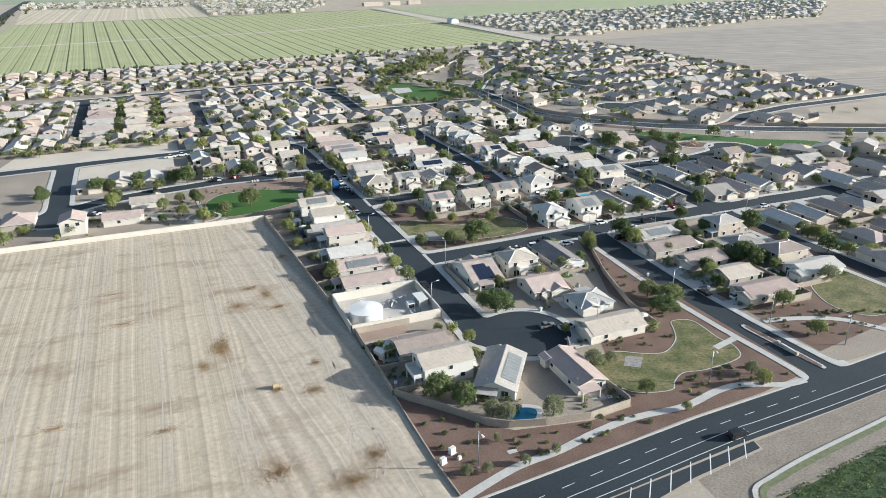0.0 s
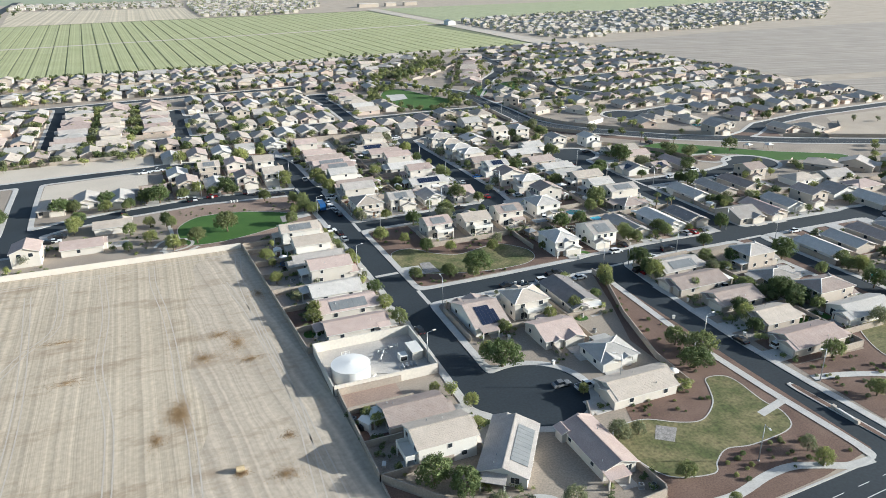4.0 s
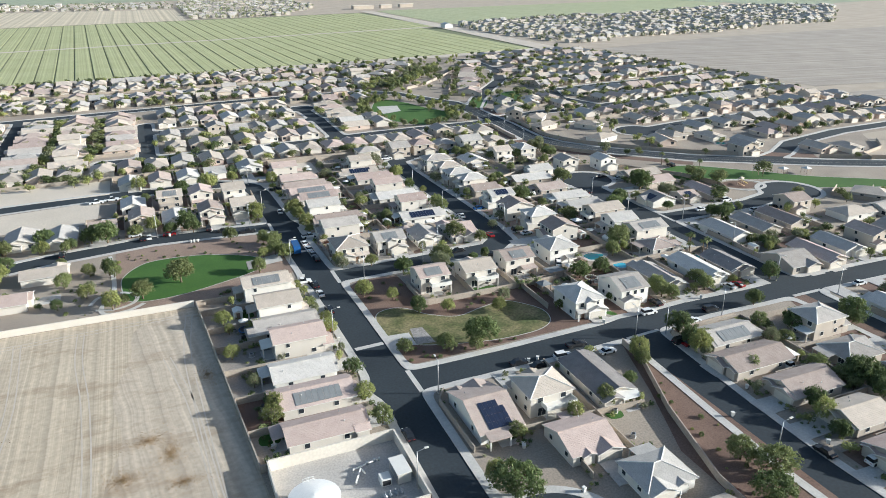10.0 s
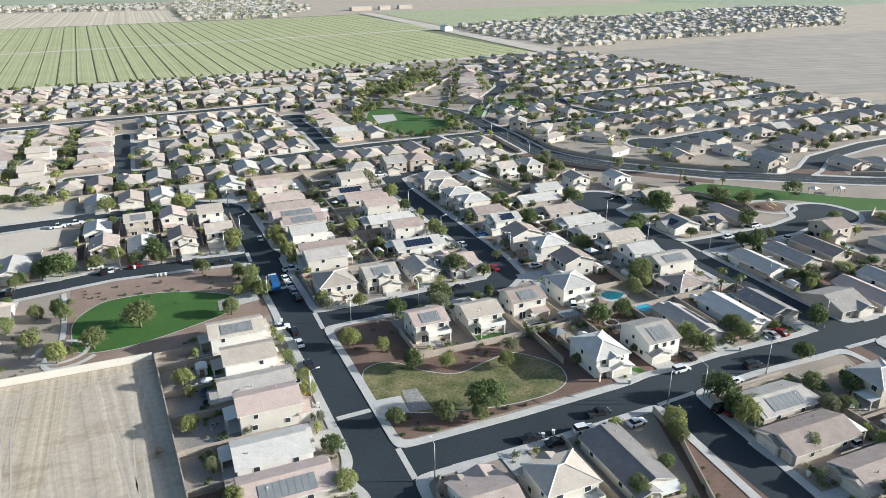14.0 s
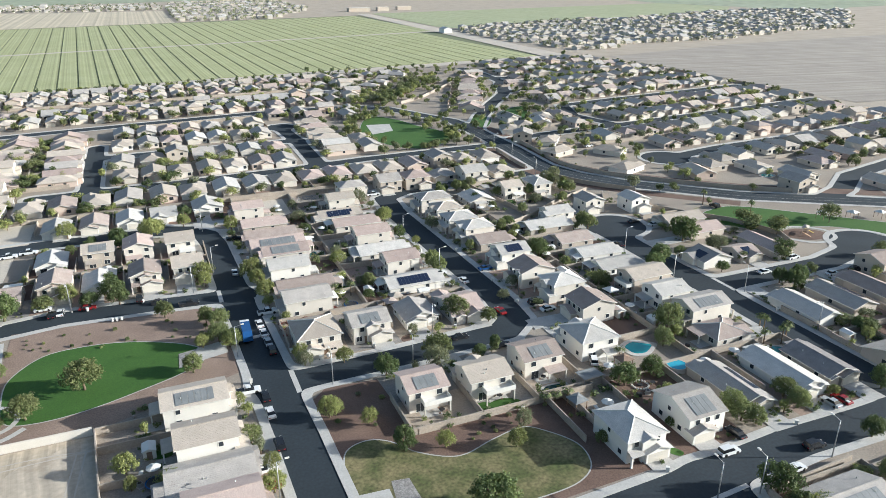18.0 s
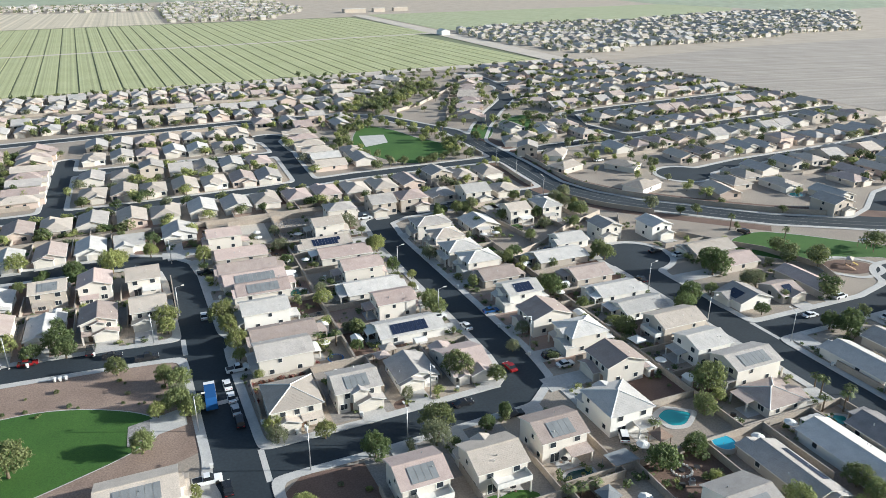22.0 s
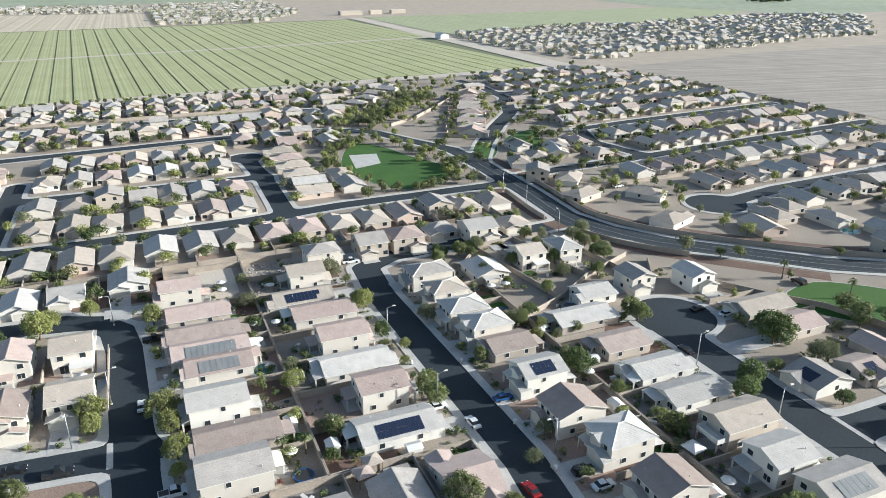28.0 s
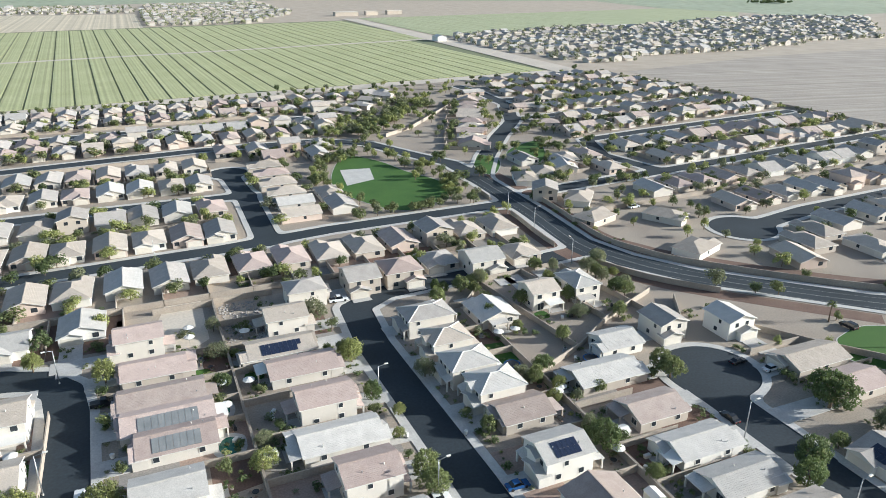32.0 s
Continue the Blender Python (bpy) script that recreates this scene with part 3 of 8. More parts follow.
def crown_mesh(seed, spread=1.0, leaves=760, droop=0.0, size=0.105):
    """A crown of unit radius: clumps at the ends of unseen twigs, each with many small leaf blades."""
    R = random.Random(seed)
    v, f = [], []
    clumps = []
    nc = 130
    for i in range(nc):
        b = -0.42 + 1.42 * (i + 0.5) / nc
        a = i * 2.39996 + R.uniform(-0.35, 0.35)
        s = math.sqrt(max(0.03, 1 - b * b * 0.85))
        r = R.uniform(0.5, 0.84) * (1.0 + 0.2 * math.sin(2 * a + seed) + 0.1 * math.sin(5 * a))
        clumps.append((math.cos(a) * r * s * spread, math.sin(a) * r * s * spread, b * 0.62 * R.uniform(0.75, 1.1), R.uniform(0.13, 0.22)))
    for i in range(leaves):
        cx, cy, cz, cr = clumps[i % len(clumps)]
        d = Vector((R.gauss(0, 1), R.gauss(0, 1), R.gauss(0, 0.8))).normalized() * cr * R.uniform(0.5, 1.0)
        p = Vector((cx, cy, cz)) + d
        p.z -= droop * (d.length + 0.2) * R.random()
        nrm = (d.normalized() + Vector((R.gauss(0, 0.5), R.gauss(0, 0.5), R.gauss(0.25, 0.5)))).normalized()
        t = nrm.orthogonal().normalized()
        t = Matrix.Rotation(R.uniform(0, 6.28), 3, nrm) @ t
        bt = nrm.cross(t)
        s = size * R.uniform(0.6, 1.35)
        n = len(v)
        v += [tuple(p + t * s), tuple(p + bt * s * 0.6), tuple(p - t * s), tuple(p - bt * s * 0.6)]
        f.append((n, n + 1, n + 2, n + 3))
    return v, f


TREES = {}
TREE_COUNT = [0]
FAR_LEAF = [[] for _ in range(5)]
FAR_TRUNK = Geo()
RF = random.Random(99)
FAR_SHAPES = {}


def leaf_cloud(n, size, seed):
    """A ragged crown of unit radius about the origin, as an array of four-cornered blades."""
    N = np.random.RandomState(seed)
    lob = np.stack([N.uniform(-0.5, 0.5, 9), N.uniform(-0.5, 0.5, 9), N.uniform(-0.25, 0.5, 9)], 1)
    rad = N.uniform(0.38, 0.56, 9)
    which = np.arange(n) % 9
    d = N.normal(size=(n, 3)) * (1, 1, 0.9)
    d /= np.linalg.norm(d, axis=1)[:, None]
    p = lob[which] + d * (rad[which] * N.uniform(0.6, 1.0, n))[:, None]
    nn = d + N.normal(size=(n, 3)) * 0.4 + (0, 0, 0.2)
    nn /= np.linalg.norm(nn, axis=1)[:, None]
    t = np.cross(nn, N.normal(size=(n, 3)))
    t /= np.linalg.norm(t, axis=1)[:, None]
    t *= (size * N.uniform(0.6, 1.2, n))[:, None]
    b = np.cross(nn, t) * 0.7
    return np.stack([p + t, p + b, p - t, p - b], 1).reshape(-1, 3)


def far_tree(x, y, r, h, kind):
    """A tree of the outer estate: ragged crown of larger clumps, gathered with the others."""
    lod = 0 if y < 410 else 1 if y < 560 else 2 if y < 900 else 3
    key = (lod, RF.randrange(7))
    if key not in FAR_SHAPES:
        FAR_SHAPES[key] = leaf_cloud((800, 520, 300, 130)[lod], (0.095, 0.115, 0.15, 0.25)[lod], 10 * lod + key[1])
    a = RF.uniform(0, 6.283)
    c, s = math.cos(a), math.sin(a)
    p = FAR_SHAPES[key]
    q = np.stack([x + (p[:, 0] * c - p[:, 1] * s) * r, y + (p[:, 0] * s + p[:, 1] * c) * r, np.maximum(0.05, h * (0.53 + p[:, 2] * 0.5))], 1)
    FAR_LEAF[kind].append(q)
    FAR_TRUNK.tube((x, y, 0), (x + 0.1, y, h * 0.45), 0.16, 0.1, 5)


def blades(name, V, material):
    """One mesh of loose four-cornered blades."""
    n = len(V) // 4
    me = bpy.data.meshes.new(name)
    me.vertices.add(4 * n)
    me.vertices.foreach_set("co", V.astype(np.float32).ravel())
    me.loops.add(4 * n)
    me.loops.foreach_set("vertex_index", np.arange(4 * n, dtype=np.int32))
    me.polygons.add(n)
    me.polygons.foreach_set("loop_start", np.arange(0, 4 * n, 4, dtype=np.int32))
    me.update(calc_edges=True)
    me.materials.append(material)
    return new(name, me)


TREE_WORD = ["green mesquite tree with a spreading crown", "dense dark green shade tree", "yellow-green palo verde tree", "grey-green feathery desert tree"]


def tree(x, y, r=2.6, h=5.0, kind=0, var=None, rz=None, label=None):
    """A desert tree: leaning tapered trunk, forking limbs, ragged leafy crown. r: crown radius, h: height."""
    var = int(abs(x * 7 + y * 13)) % 3 if var is None else var
    r, h = r * 0.80, h * 0.76
    rz = (x * 37 + y * 91) % 360 if rz is None else rz
    key = (kind, var)
    if not (-60 < x < 232 and 90 < y < 400) or TREE_COUNT[0] >= 300:
        return far_tree(x, y, r, h, kind)
    TREE_COUNT[0] += 1
    m = pose(x, y, 0, 0, 0, rz) @ Matrix.Diagonal((r, r, h, 1))
    if key in TREES:
        ob = copy_thing(TREES[key], pose(x, y, 0, 0, 0, rz) @ Matrix.Diagonal((r / TREES[key].scale.x, r / TREES[key].scale.y, h / TREES[key].scale.z, 1)))
        return tagged(ob, label or TREE_WORD[kind])
    ob = empty("tree", 0, 0, label=label or TREE_WORD[kind], category="tree")
    R = random.Random(var * 11 + kind)
    g = Geo()
    g.tube((0, 0, 0), (0.04, 0.02, 0.3), 0.075, 0.055)
    for i in range(5):
        a = i * 1.257 + R.uniform(-0.3, 0.3)
        e = (math.cos(a) * 0.3, math.sin(a) * 0.3, R.uniform(0.48, 0.6))
        g.tube((0.04, 0.02, 0.28), e, 0.045, 0.028, 6)
        g.tube(e, (e[0] * 1.6, e[1] * 1.6, e[2] + 0.14), 0.028, 0.01, 5)
    g.make("trunk", M_BARK, ob, smooth=True)
    v, f = crown_mesh(var * 5 + kind * 17 + 3, leaves=(4000, 4200, 3600, 3300)[kind], droop=(0.15, 0.05, 0.1, 0.5)[kind], size=(0.050, 0.052, 0.048, 0.045)[kind])
    v = [(a, b, max(0.08, 0.54 + c * 0.68)) for a, b, c in v]
    raw("crown", v, f, M_LEAF[kind], ob)
    ob.matrix_basis = m
    TREES[key] = ob
    return ob


SHRUBS = {}
SHRUB_COUNT = [0]
FAR_SHRUB = [[] for _ in range(5)]


def shrub(x, y, r=0.6, kind=1):
    key = (kind, int(abs(x * 3 + y * 5)) % 2)
    h = r * 1.3
    SHRUB_COUNT[0] += 1
    if SHRUB_COUNT[0] > 280:
        if "shrub" not in FAR_SHAPES:
            FAR_SHAPES["shrub"] = leaf_cloud(70, 0.24, 5)
        a = RF.uniform(0, 6.283)
        c, q = math.cos(a), math.sin(a)
        p = FAR_SHAPES["shrub"]
        FAR_SHRUB[kind].append(np.stack([x + (p[:, 0] * c - p[:, 1] * q) * r, y + (p[:, 0] * q + p[:, 1] * c) * r, np.maximum(0.0, h * (0.45 + p[:, 2] * 0.55))], 1))
        return None
    if key in SHRUBS:
        p = SHRUBS[key]
        return copy_thing(p, pose(x, y, 0, 0, 0, (x * 57 + y * 31) % 360) @ Matrix.Diagonal((r / p.scale.x, r / p.scale.y, h / p.scale.z, 1)))
    v, f = crown_mesh(key[1] * 3 + kind + 50, leaves=260, size=0.17)
    ob = raw("shrub", [(a, b, max(0.0, 0.42 + c * 0.75)) for a, b, c in v], f, M_LEAF[kind])
    tagged(ob, ("small green desert shrub", "small dark green desert shrub", "small yellowish desert shrub", "small grey-green desert shrub", "red-flowering bougainvillea bush")[kind], "shrub")
    ob.matrix_basis = pose(x, y, 0) @ Matrix.Diagonal((r, r, h, 1))
    SHRUBS[key] = ob
    return ob


PALMS = []


def palm(x, y, h=6.0, r=1.7):
    """A fan palm: slim ringed trunk and a head of drooping split fronds."""
    if PALMS:
        p = PALMS[0]
        return copy_thing(p, pose(x, y, 0, 0, 0, (x * 41 + y * 17) % 360) @ Matrix.Diagonal((r / p.scale.x, r / p.scale.y, h / p.scale.z, 1)))
    ob = empty("palm_tree", 0, 0, label="slim fan palm with drooping green fronds", category="palm tree")
    g = Geo()
    for i in range(6):
        g.tube((0, 0, i * 0.14), (0, 0, i * 0.14 + 0.15), 0.13 - 0.008 * i, 0.105 - 0.008 * i, 8)
    g.make("trunk", M_BARK, ob)
    R = random.Random(8)
    for i in range(16):
        a, up = i * 2.4, R.uniform(-0.2, 1.0)
        g = Geo()
        dx, dy = math.cos(a), math.sin(a)
        for k in range(7):
            s = (k - 3) * 0.17
            ex, ey = math.cos(a + s), math.sin(a + s)
            m_ = (dx * 0.45, dy * 0.45, 0.85 + up * 0.13)
            e = (ex * R.uniform(0.85, 1.05), ey * R.uniform(0.85, 1.05), 0.82 + up * 0.12 - 0.1 - abs(s) * 0.05)
            w = (-ey * 0.05, ex * 0.05)
            g.add([(m_[0] - w[0], m_[1] - w[1], m_[2]), (m_[0] + w[0], m_[1] + w[1], m_[2]), e], [(0, 1, 2)])
        g.tube((0, 0, 0.83), (dx * 0.45, dy * 0.45, 0.85 + up * 0.13), 0.025, 0.015, 4)
        g.make("frond", M_LEAF[i % 2], ob)
    ob.matrix_basis = pose(x, y, 0) @ Matrix.Diagonal((r, r, h, 1))
    PALMS.append(ob)
    return ob

# ---- near houses ----
HN = 0


def yard_patches(ob, k, D):
    """Pale patio slab behind a house, and here and there a patch of lawn."""
    if not (0 < ob.location.x < 206 and ob.location.y < 412):
        return
    R = random.Random(k * 31 + 5)
    m = ob.matrix_world
    a, w, d = R.uniform(-4.2, -1.0), R.uniform(3.2, 5.4), R.uniform(2.4, 4.2)
    hy = D / 2
    q = [tuple((m @ Vector(p)).to_2d()) for p in ((a, hy - 0.4, 0), (a + w, hy - 0.4, 0), (a + w, hy + d, 0), (a, hy + d, 0))]
    if on_road(*q[2]) > 2.2:
        tagged(sheet("patio_slab", q, 0.045, M_DRIVE), "pale concrete patio slab behind a house", "patio", kind="structure")
    if k % 5 == 2:
        q = smooth_loop([tuple((m @ Vector(p)).to_2d()) for p in ((1.4, hy + 1, 0), (4.6, hy + 1.2, 0), (4.8, hy + 4.6, 0), (1.6, hy + 4.8, 0))], 3)
        if on_road(*q[2]) > 2.2:
            tagged(sheet("lawn_patch", q, 0.05, M_LAWN), "small patch of garden lawn", "lawn", kind="structure")


def H(x, y, front, st, ridge, rc, wc, W, D, opts):
    global HN
    HN += 1
    W, D = W - 0.9, D - 0.9
    if st == 1:
        W -= 0.4
    if front == "+u" and x > 100:
        x, D = (x + 1.0, D - 0.3) if st == 2 else (x, D - 1.3)
    if front == "-u" and 145 < x < 160 and y > 260:
        x += 1.7
    ob = house(x, y, front, st, ridge, rc, wc, W, D, opts, HN, 1 if x > 205 or y > 400 or x < 0 else 2)
    driveway(ob)
    yard_patches(ob, HN, D)
    return ob


H(53.8, 267.1, '+u', 2, 'y', 't', 2, 9.6, 14.0, 'H')
H(54.8, 252.8, '+u', 2, 'y', 't', 2, 9.6, 12.5, '')
H(54.5, 242.9, '+u', 1, 'y', 'g', 1, 10.4, 16.4, '')
H(55.7, 231.2, '+u', 2, 'y', 'p', 0, 9.6, 13.7, '')
H(53.7, 217.8, '+u', 1, 'y', 'w', 2, 10.4, 14.9, '')
H(54.4, 206.3, '+u', 1, 'y', 'p', 0, 10.4, 17.0, 'H')
H(53.1, 193.4, '+u', 1, 'y', 'p', 0, 9.4, 16.8, '')
H(54.1, 150.2, '+u', 1, 'y', 'b', 1, 10.4, 14.1, '')
H(55.3, 137.9, '+u', 2, 'y', 't', 2, 9.6, 13.3, 'B')
H(86.6, 186.0, '+v', 1, 'x', 'b', 2, 10.9, 17.8, 'S')
H(100.7, 186.2, '+v', 2, 'h', 't', 0, 11.3, 10.0, 'B')
H(116.3, 187.7, '+v', 1, 'y', 'd', 0, 10.6, 17.8, '')
H(100.6, 169.8, '-v', 1, 'x', 'p', 0, 12.0, 12.0, '')
H(107.7, 155.0, '-v', 1, 'h', 'w', 2, 12.0, 10.0, '')
H(104.8, 140.0, '-u', 1, 'y', 't', 0, 10.4, 16.7, '')
H(100.8, 253.5, '+v', 2, 'x', 'p', 0, 10.0, 10.0, 'HB')
H(115.3, 252.1, '+v', 2, 'x', 't', 0, 10.8, 10.0, 'B')
H(130.4, 255.3, '+v', 2, 'x', 'b', 0, 10.8, 10.0, 'H')
H(133.8, 222.6, '-v', 2, 'h', 'w', 2, 10.0, 12.2, '')
H(149.7, 223.8, '-v', 2, 'x', 'g', 2, 10.0, 12.4, 'H')
H(166.1, 228.7, '-v', 1, 'y', 'g', 1, 9.0, 16.5, 'S')
H(181.4, 228.9, '-v', 1, 'y', 'w', 2, 10.0, 18.0, '')
H(192.6, 228.4, '-v', 1, 'y', 'd', 1, 10.0, 14.6, '')
H(84.7, 286.7, '-v', 2, 'h', 't', 0, 11.5, 12.1, '')
H(98.6, 287.1, '-v', 2, 'x', 'g', 0, 10.7, 10.0, 'H')
H(113.4, 290.5, '-v', 1, 'y', 'g', 2, 10.7, 11.0, '')
H(126.0, 289.6, '-v', 1, 'x', 'p', 0, 10.9, 14.3, '')
H(119.4, 310.6, '+u', 1, 'y', 'w', 2, 10.4, 18.2, 'S')
H(119.4, 323.7, '+u', 2, 'y', 'p', 0, 9.6, 11.6, '')
H(118.9, 338.1, '+u', 1, 'y', 'w', 0, 10.4, 18.2, '')
H(118.0, 349.9, '+u', 2, 'y', 'p', 0, 9.6, 12.9, '')
H(118.1, 367.7, '+u', 1, 'y', 'p', 0, 10.4, 17.6, '')
H(115.1, 378.4, '+u', 1, 'y', 't', 0, 10.4, 17.6, 'S')
H(118.1, 391.2, '+u', 2, 'y', 't', 0, 9.6, 11.5, '')
H(126.7, 405.6, '+u', 2, 'h', 'g', 0, 9.6, 11.8, '')
H(87.0, 307.3, '-u', 2, 'y', 'g', 0, 9.6, 13.6, '')
H(89.3, 320.0, '-u', 1, 'y', 'b', 1, 10.4, 16.9, '')
H(86.8, 331.7, '-u', 2, 'y', 'w', 2, 9.6, 12.8, '')
H(89.1, 349.8, '-u', 1, 'y', 'p', 0, 10.4, 15.5, 'H')
H(88.1, 358.0, '-u', 1, 'y', 'p', 0, 10.4, 18.5, 'H')
H(87.4, 367.0, '-u', 1, 'y', 'b', 1, 10.4, 18.1, '')
H(86.3, 379.8, '-u', 1, 'y', 'p', 1, 10.4, 14.7, '')
H(83.7, 393.8, '-u', 2, 'y', 'p', 0, 9.6, 11.6, '')
H(70.3, 409.7, '-v', 1, 'y', 'w', 2, 12.0, 12.0, '')
H(147.6, 258.0, '+v', 2, 'h', 'w', 2, 11.2, 11.4, '')
H(156.3, 273.1, '-u', 2, 'x', 'b', 0, 9.6, 11.0, '')
H(156.5, 288.2, '-u', 2, 'h', 'w', 0, 9.6, 11.0, '')
H(152.9, 300.0, '-u', 2, 'x', 'b', 0, 9.6, 12.0, '')
H(153.8, 315.5, '-u', 2, 'y', 'w', 2, 9.6, 11.0, 'S')
H(154.9, 332.2, '-u', 1, 'y', 'b', 1, 10.4, 12.1, '')
H(153.1, 340.7, '-u', 2, 'h', 'w', 0, 9.6, 11.6, '')
H(151.5, 351.3, '-u', 2, 'h', 'w', 0, 9.6, 11.9, '')
H(151.6, 363.7, '-u', 2, 'h', 't', 0, 9.6, 11.0, '')
H(151.7, 377.4, '-u', 2, 'h', 'g', 0, 9.6, 13.4, 'S')
H(181.4, 271.5, '+u', 2, 'y', 'w', 2, 9.6, 11.0, '')
H(182.6, 283.3, '+u', 2, 'y', 't', 1, 9.6, 14.0, 'B')
H(184.4, 260.6, '+u', 2, 'y', 'g', 0, 9.6, 14.0, 'H')
H(182.2, 249.5, '+u', 1, 'h', 'b', 0, 10.4, 12.0, '')
H(183.2, 297.2, '+u', 1, 'y', 'w', 2, 9.6, 15.6, '')
H(183.4, 308.6, '+u', 1, 'y', 'w', 2, 9.6, 15.8, '')
H(182.7, 322.0, '+u', 1, 'y', 'b', 1, 10.4, 14.3, '')
H(181.5, 337.8, '+u', 1, 'y', 'w', 1, 10.4, 18.5, '')
H(193.4, 349.4, '+u', 1, 'y', 'w', 2, 10.4, 12.0, '')
H(208.9, 350.5, '-v', 2, 'y', 'g', 0, 9.2, 9.8, '')
H(226.0, 345.0, '-v', 2, 'y', 'w', 2, 9.2, 10.0, '')
H(231.5, 324.1, '-u', 1, 'y', 't', 1, 10.4, 17.1, '')
H(231.0, 312.4, '-u', 1, 'y', 'p', 1, 10.4, 14.6, '')
H(215.0, 290.6, '-u', 1, 'x', 'g', 2, 10.4, 12.0, 'S')
H(227.8, 289.5, '-v', 1, 'x', 'b', 1, 9.0, 10.0, 'S')
H(240.7, 291.9, '-v', 1, 'y', 'p', 1, 9.0, 17.4, '')
H(172.1, 375.9, '+v', 1, 'y', 'w', 0, 12.0, 12.0, '')
H(188.7, 379.2, '+v', 2, 'x', 't', 0, 9.3, 10.0, '')
H(201.8, 379.4, '+v', 2, 'h', 'w', 0, 9.0, 12.0, '')
H(144.8, 408.2, '-v', 2, 'x', 'g', 1, 10.4, 12.0, '')
H(157.4, 409.0, '-v', 2, 'h', 'p', 1, 12.0, 12.0, '')
H(172.5, 415.4, '-v', 1, 'h', 'g', 1, 12.0, 12.0, '')
H(184.2, 407.1, '-v', 2, 'x', 'w', 0, 11.7, 12.0, '')
H(200.2, 411.6, '-v', 1, 'h', 't', 1, 12.0, 12.0, '')
H(158.6, 191.6, '-u', 1, 'y', 'g', 1, 10.4, 14.4, 'H')
H(155.6, 179.8, '-u', 1, 'y', 'b', 1, 10.4, 18.0, '')
H(158.1, 166.7, '-u', 1, 'y', 'b', 1, 10.4, 14.7, '')
H(159.3, 153.5, '-u', 1, 'y', 't', 1, 10.4, 12.0, '')
H(158.8, 140.9, '-u', 1, 'y', 'p', 1, 10.4, 17.1, '')
H(183.6, 186.8, '+u', 2, 'h', 'g', 1, 9.6, 11.7, '')
H(180.5, 173.0, '+u', 1, 'h', 'g', 1, 10.4, 13.3, '')
H(182.8, 158.1, '+u', 2, 'h', 'b', 1, 9.6, 14.0, '')
H(185.6, 147.2, '+u', 1, 'y', 'w', 2, 10.4, 18.0, '')
H(8, 345, '-v', 1, 'x', 'b', 1, 10.4, 12.0, '')
H(21.5, 345, '-v', 2, 'y', 'b', 1, 9.4, 12.0, '')
H(33, 346, '-v', 1, 'y', 'w', 2, 10.0, 12.0, '')
H(46, 343.5, '-v', 2, 'y', 'b', 0, 9.4, 11.0, '')
H(58.3, 345.5, '-v', 2, 'x', 't', 0, 9.6, 11.0, '')
H(18.5, 369, '+v', 1, 'y', 'w', 2, 10.0, 12.0, '')
H(32.5, 368, '+v', 2, 'x', 't', 1, 10.0, 10.0, 'H')
H(44.5, 368, '+v', 2, 'y', 'p', 0, 9.6, 11.0, '')
H(57.5, 368, '+v', 2, 'x', 't', 0, 9.6, 11.0, '')
H(17.5, 403, '-v', 1, 'y', 'w', 2, 10.2, 13.0, '')
H(30, 404, '-v', 1, 'y', 'b', 0, 10.2, 13.0, '')
H(42, 404.5, '-v', 1, 'y', 'w', 2, 10.2, 13.0, '')
H(54, 406, '-v', 1, 'x', 'w', 2, 10.2, 12.0, '')
H(-54, 299, '+v', 1, 'h', 'p', 1, 12.0, 14.0, '')
H(-34, 284, '+v', 2, 'y', 'p', 0, 9.6, 11.0, '')
H(-17.5, 287.5, '+u', 1, 'y', 'p', 0, 10.0, 14.0, '')
H(-8, 305.5, '+v', 1, 'x', 't', 0, 14.0, 9.0, '')
H(214, 251, '+v', 1, 'y', 'w', 2, 10.0, 17.0, '')
H(228.5, 252, '+v', 1, 'y', 'g', 1, 10.0, 17.0, 'S')
H(243, 253, '+v', 1, 'y', 'b', 1, 10.0, 17.0, '')
H(258, 263, '-v', 2, 'x', 'b', 1, 10.0, 11.0, '')
H(213, 222, '-v', 1, 'x', 'g', 1, 12.0, 14.0, '')
H(226, 223, '-v', 1, 'y', 'p', 1, 10.0, 17.0, '')
H(239, 226, '-v', 1, 'y', 'w', 2, 10.0, 15.0, '')
H(253, 226, '-v', 2, 'y', 'b', 1, 9.6, 12.0, '')
H(213, 184, '+v', 1, 'y', 'w', 2, 10.0, 15.0, '')
H(226, 185, '+v', 1, 'y', 'w', 1, 10.0, 15.0, '')
H(240, 186, '+v', 1, 'y', 'b', 1, 10.0, 15.0, '')
H(253, 187, '+v', 1, 'h', 'g', 1, 10.0, 14.0, '')
H(225.5, 160, '-v', 1, 'h', 'p', 1, 10.4, 14.0, '')
H(240, 160, '-v', 1, 'y', 'b', 1, 10.4, 15.0, '')
H(84, 124.5, '+v', 1, 'y', 'p', 0, 8.8, 16.0, 'm')
ob = house(67.2, 130.4, '+v', 1, 'y', 'g', 2, 9.4, 17.0, 'H', 77, 2, 144)
driveway(ob)

# ---- outlying rows ----
MIDS = {}


def mid_house(x, y, rz, var):
    if var in MIDS:
        return copy_thing(MIDS[var], pose(x, y, 0, 0, 0, rz))
    st = 2 if var == 9 else 1
    ob = house(x, y, "-v", st, "yhhyyhxyhy"[var], "gttbwpgttg"[var], var % 4, 9.8, 14.0 if st == 1 else 11.0, "", var, 1, rz)
    MIDS[var] = ob
    return ob


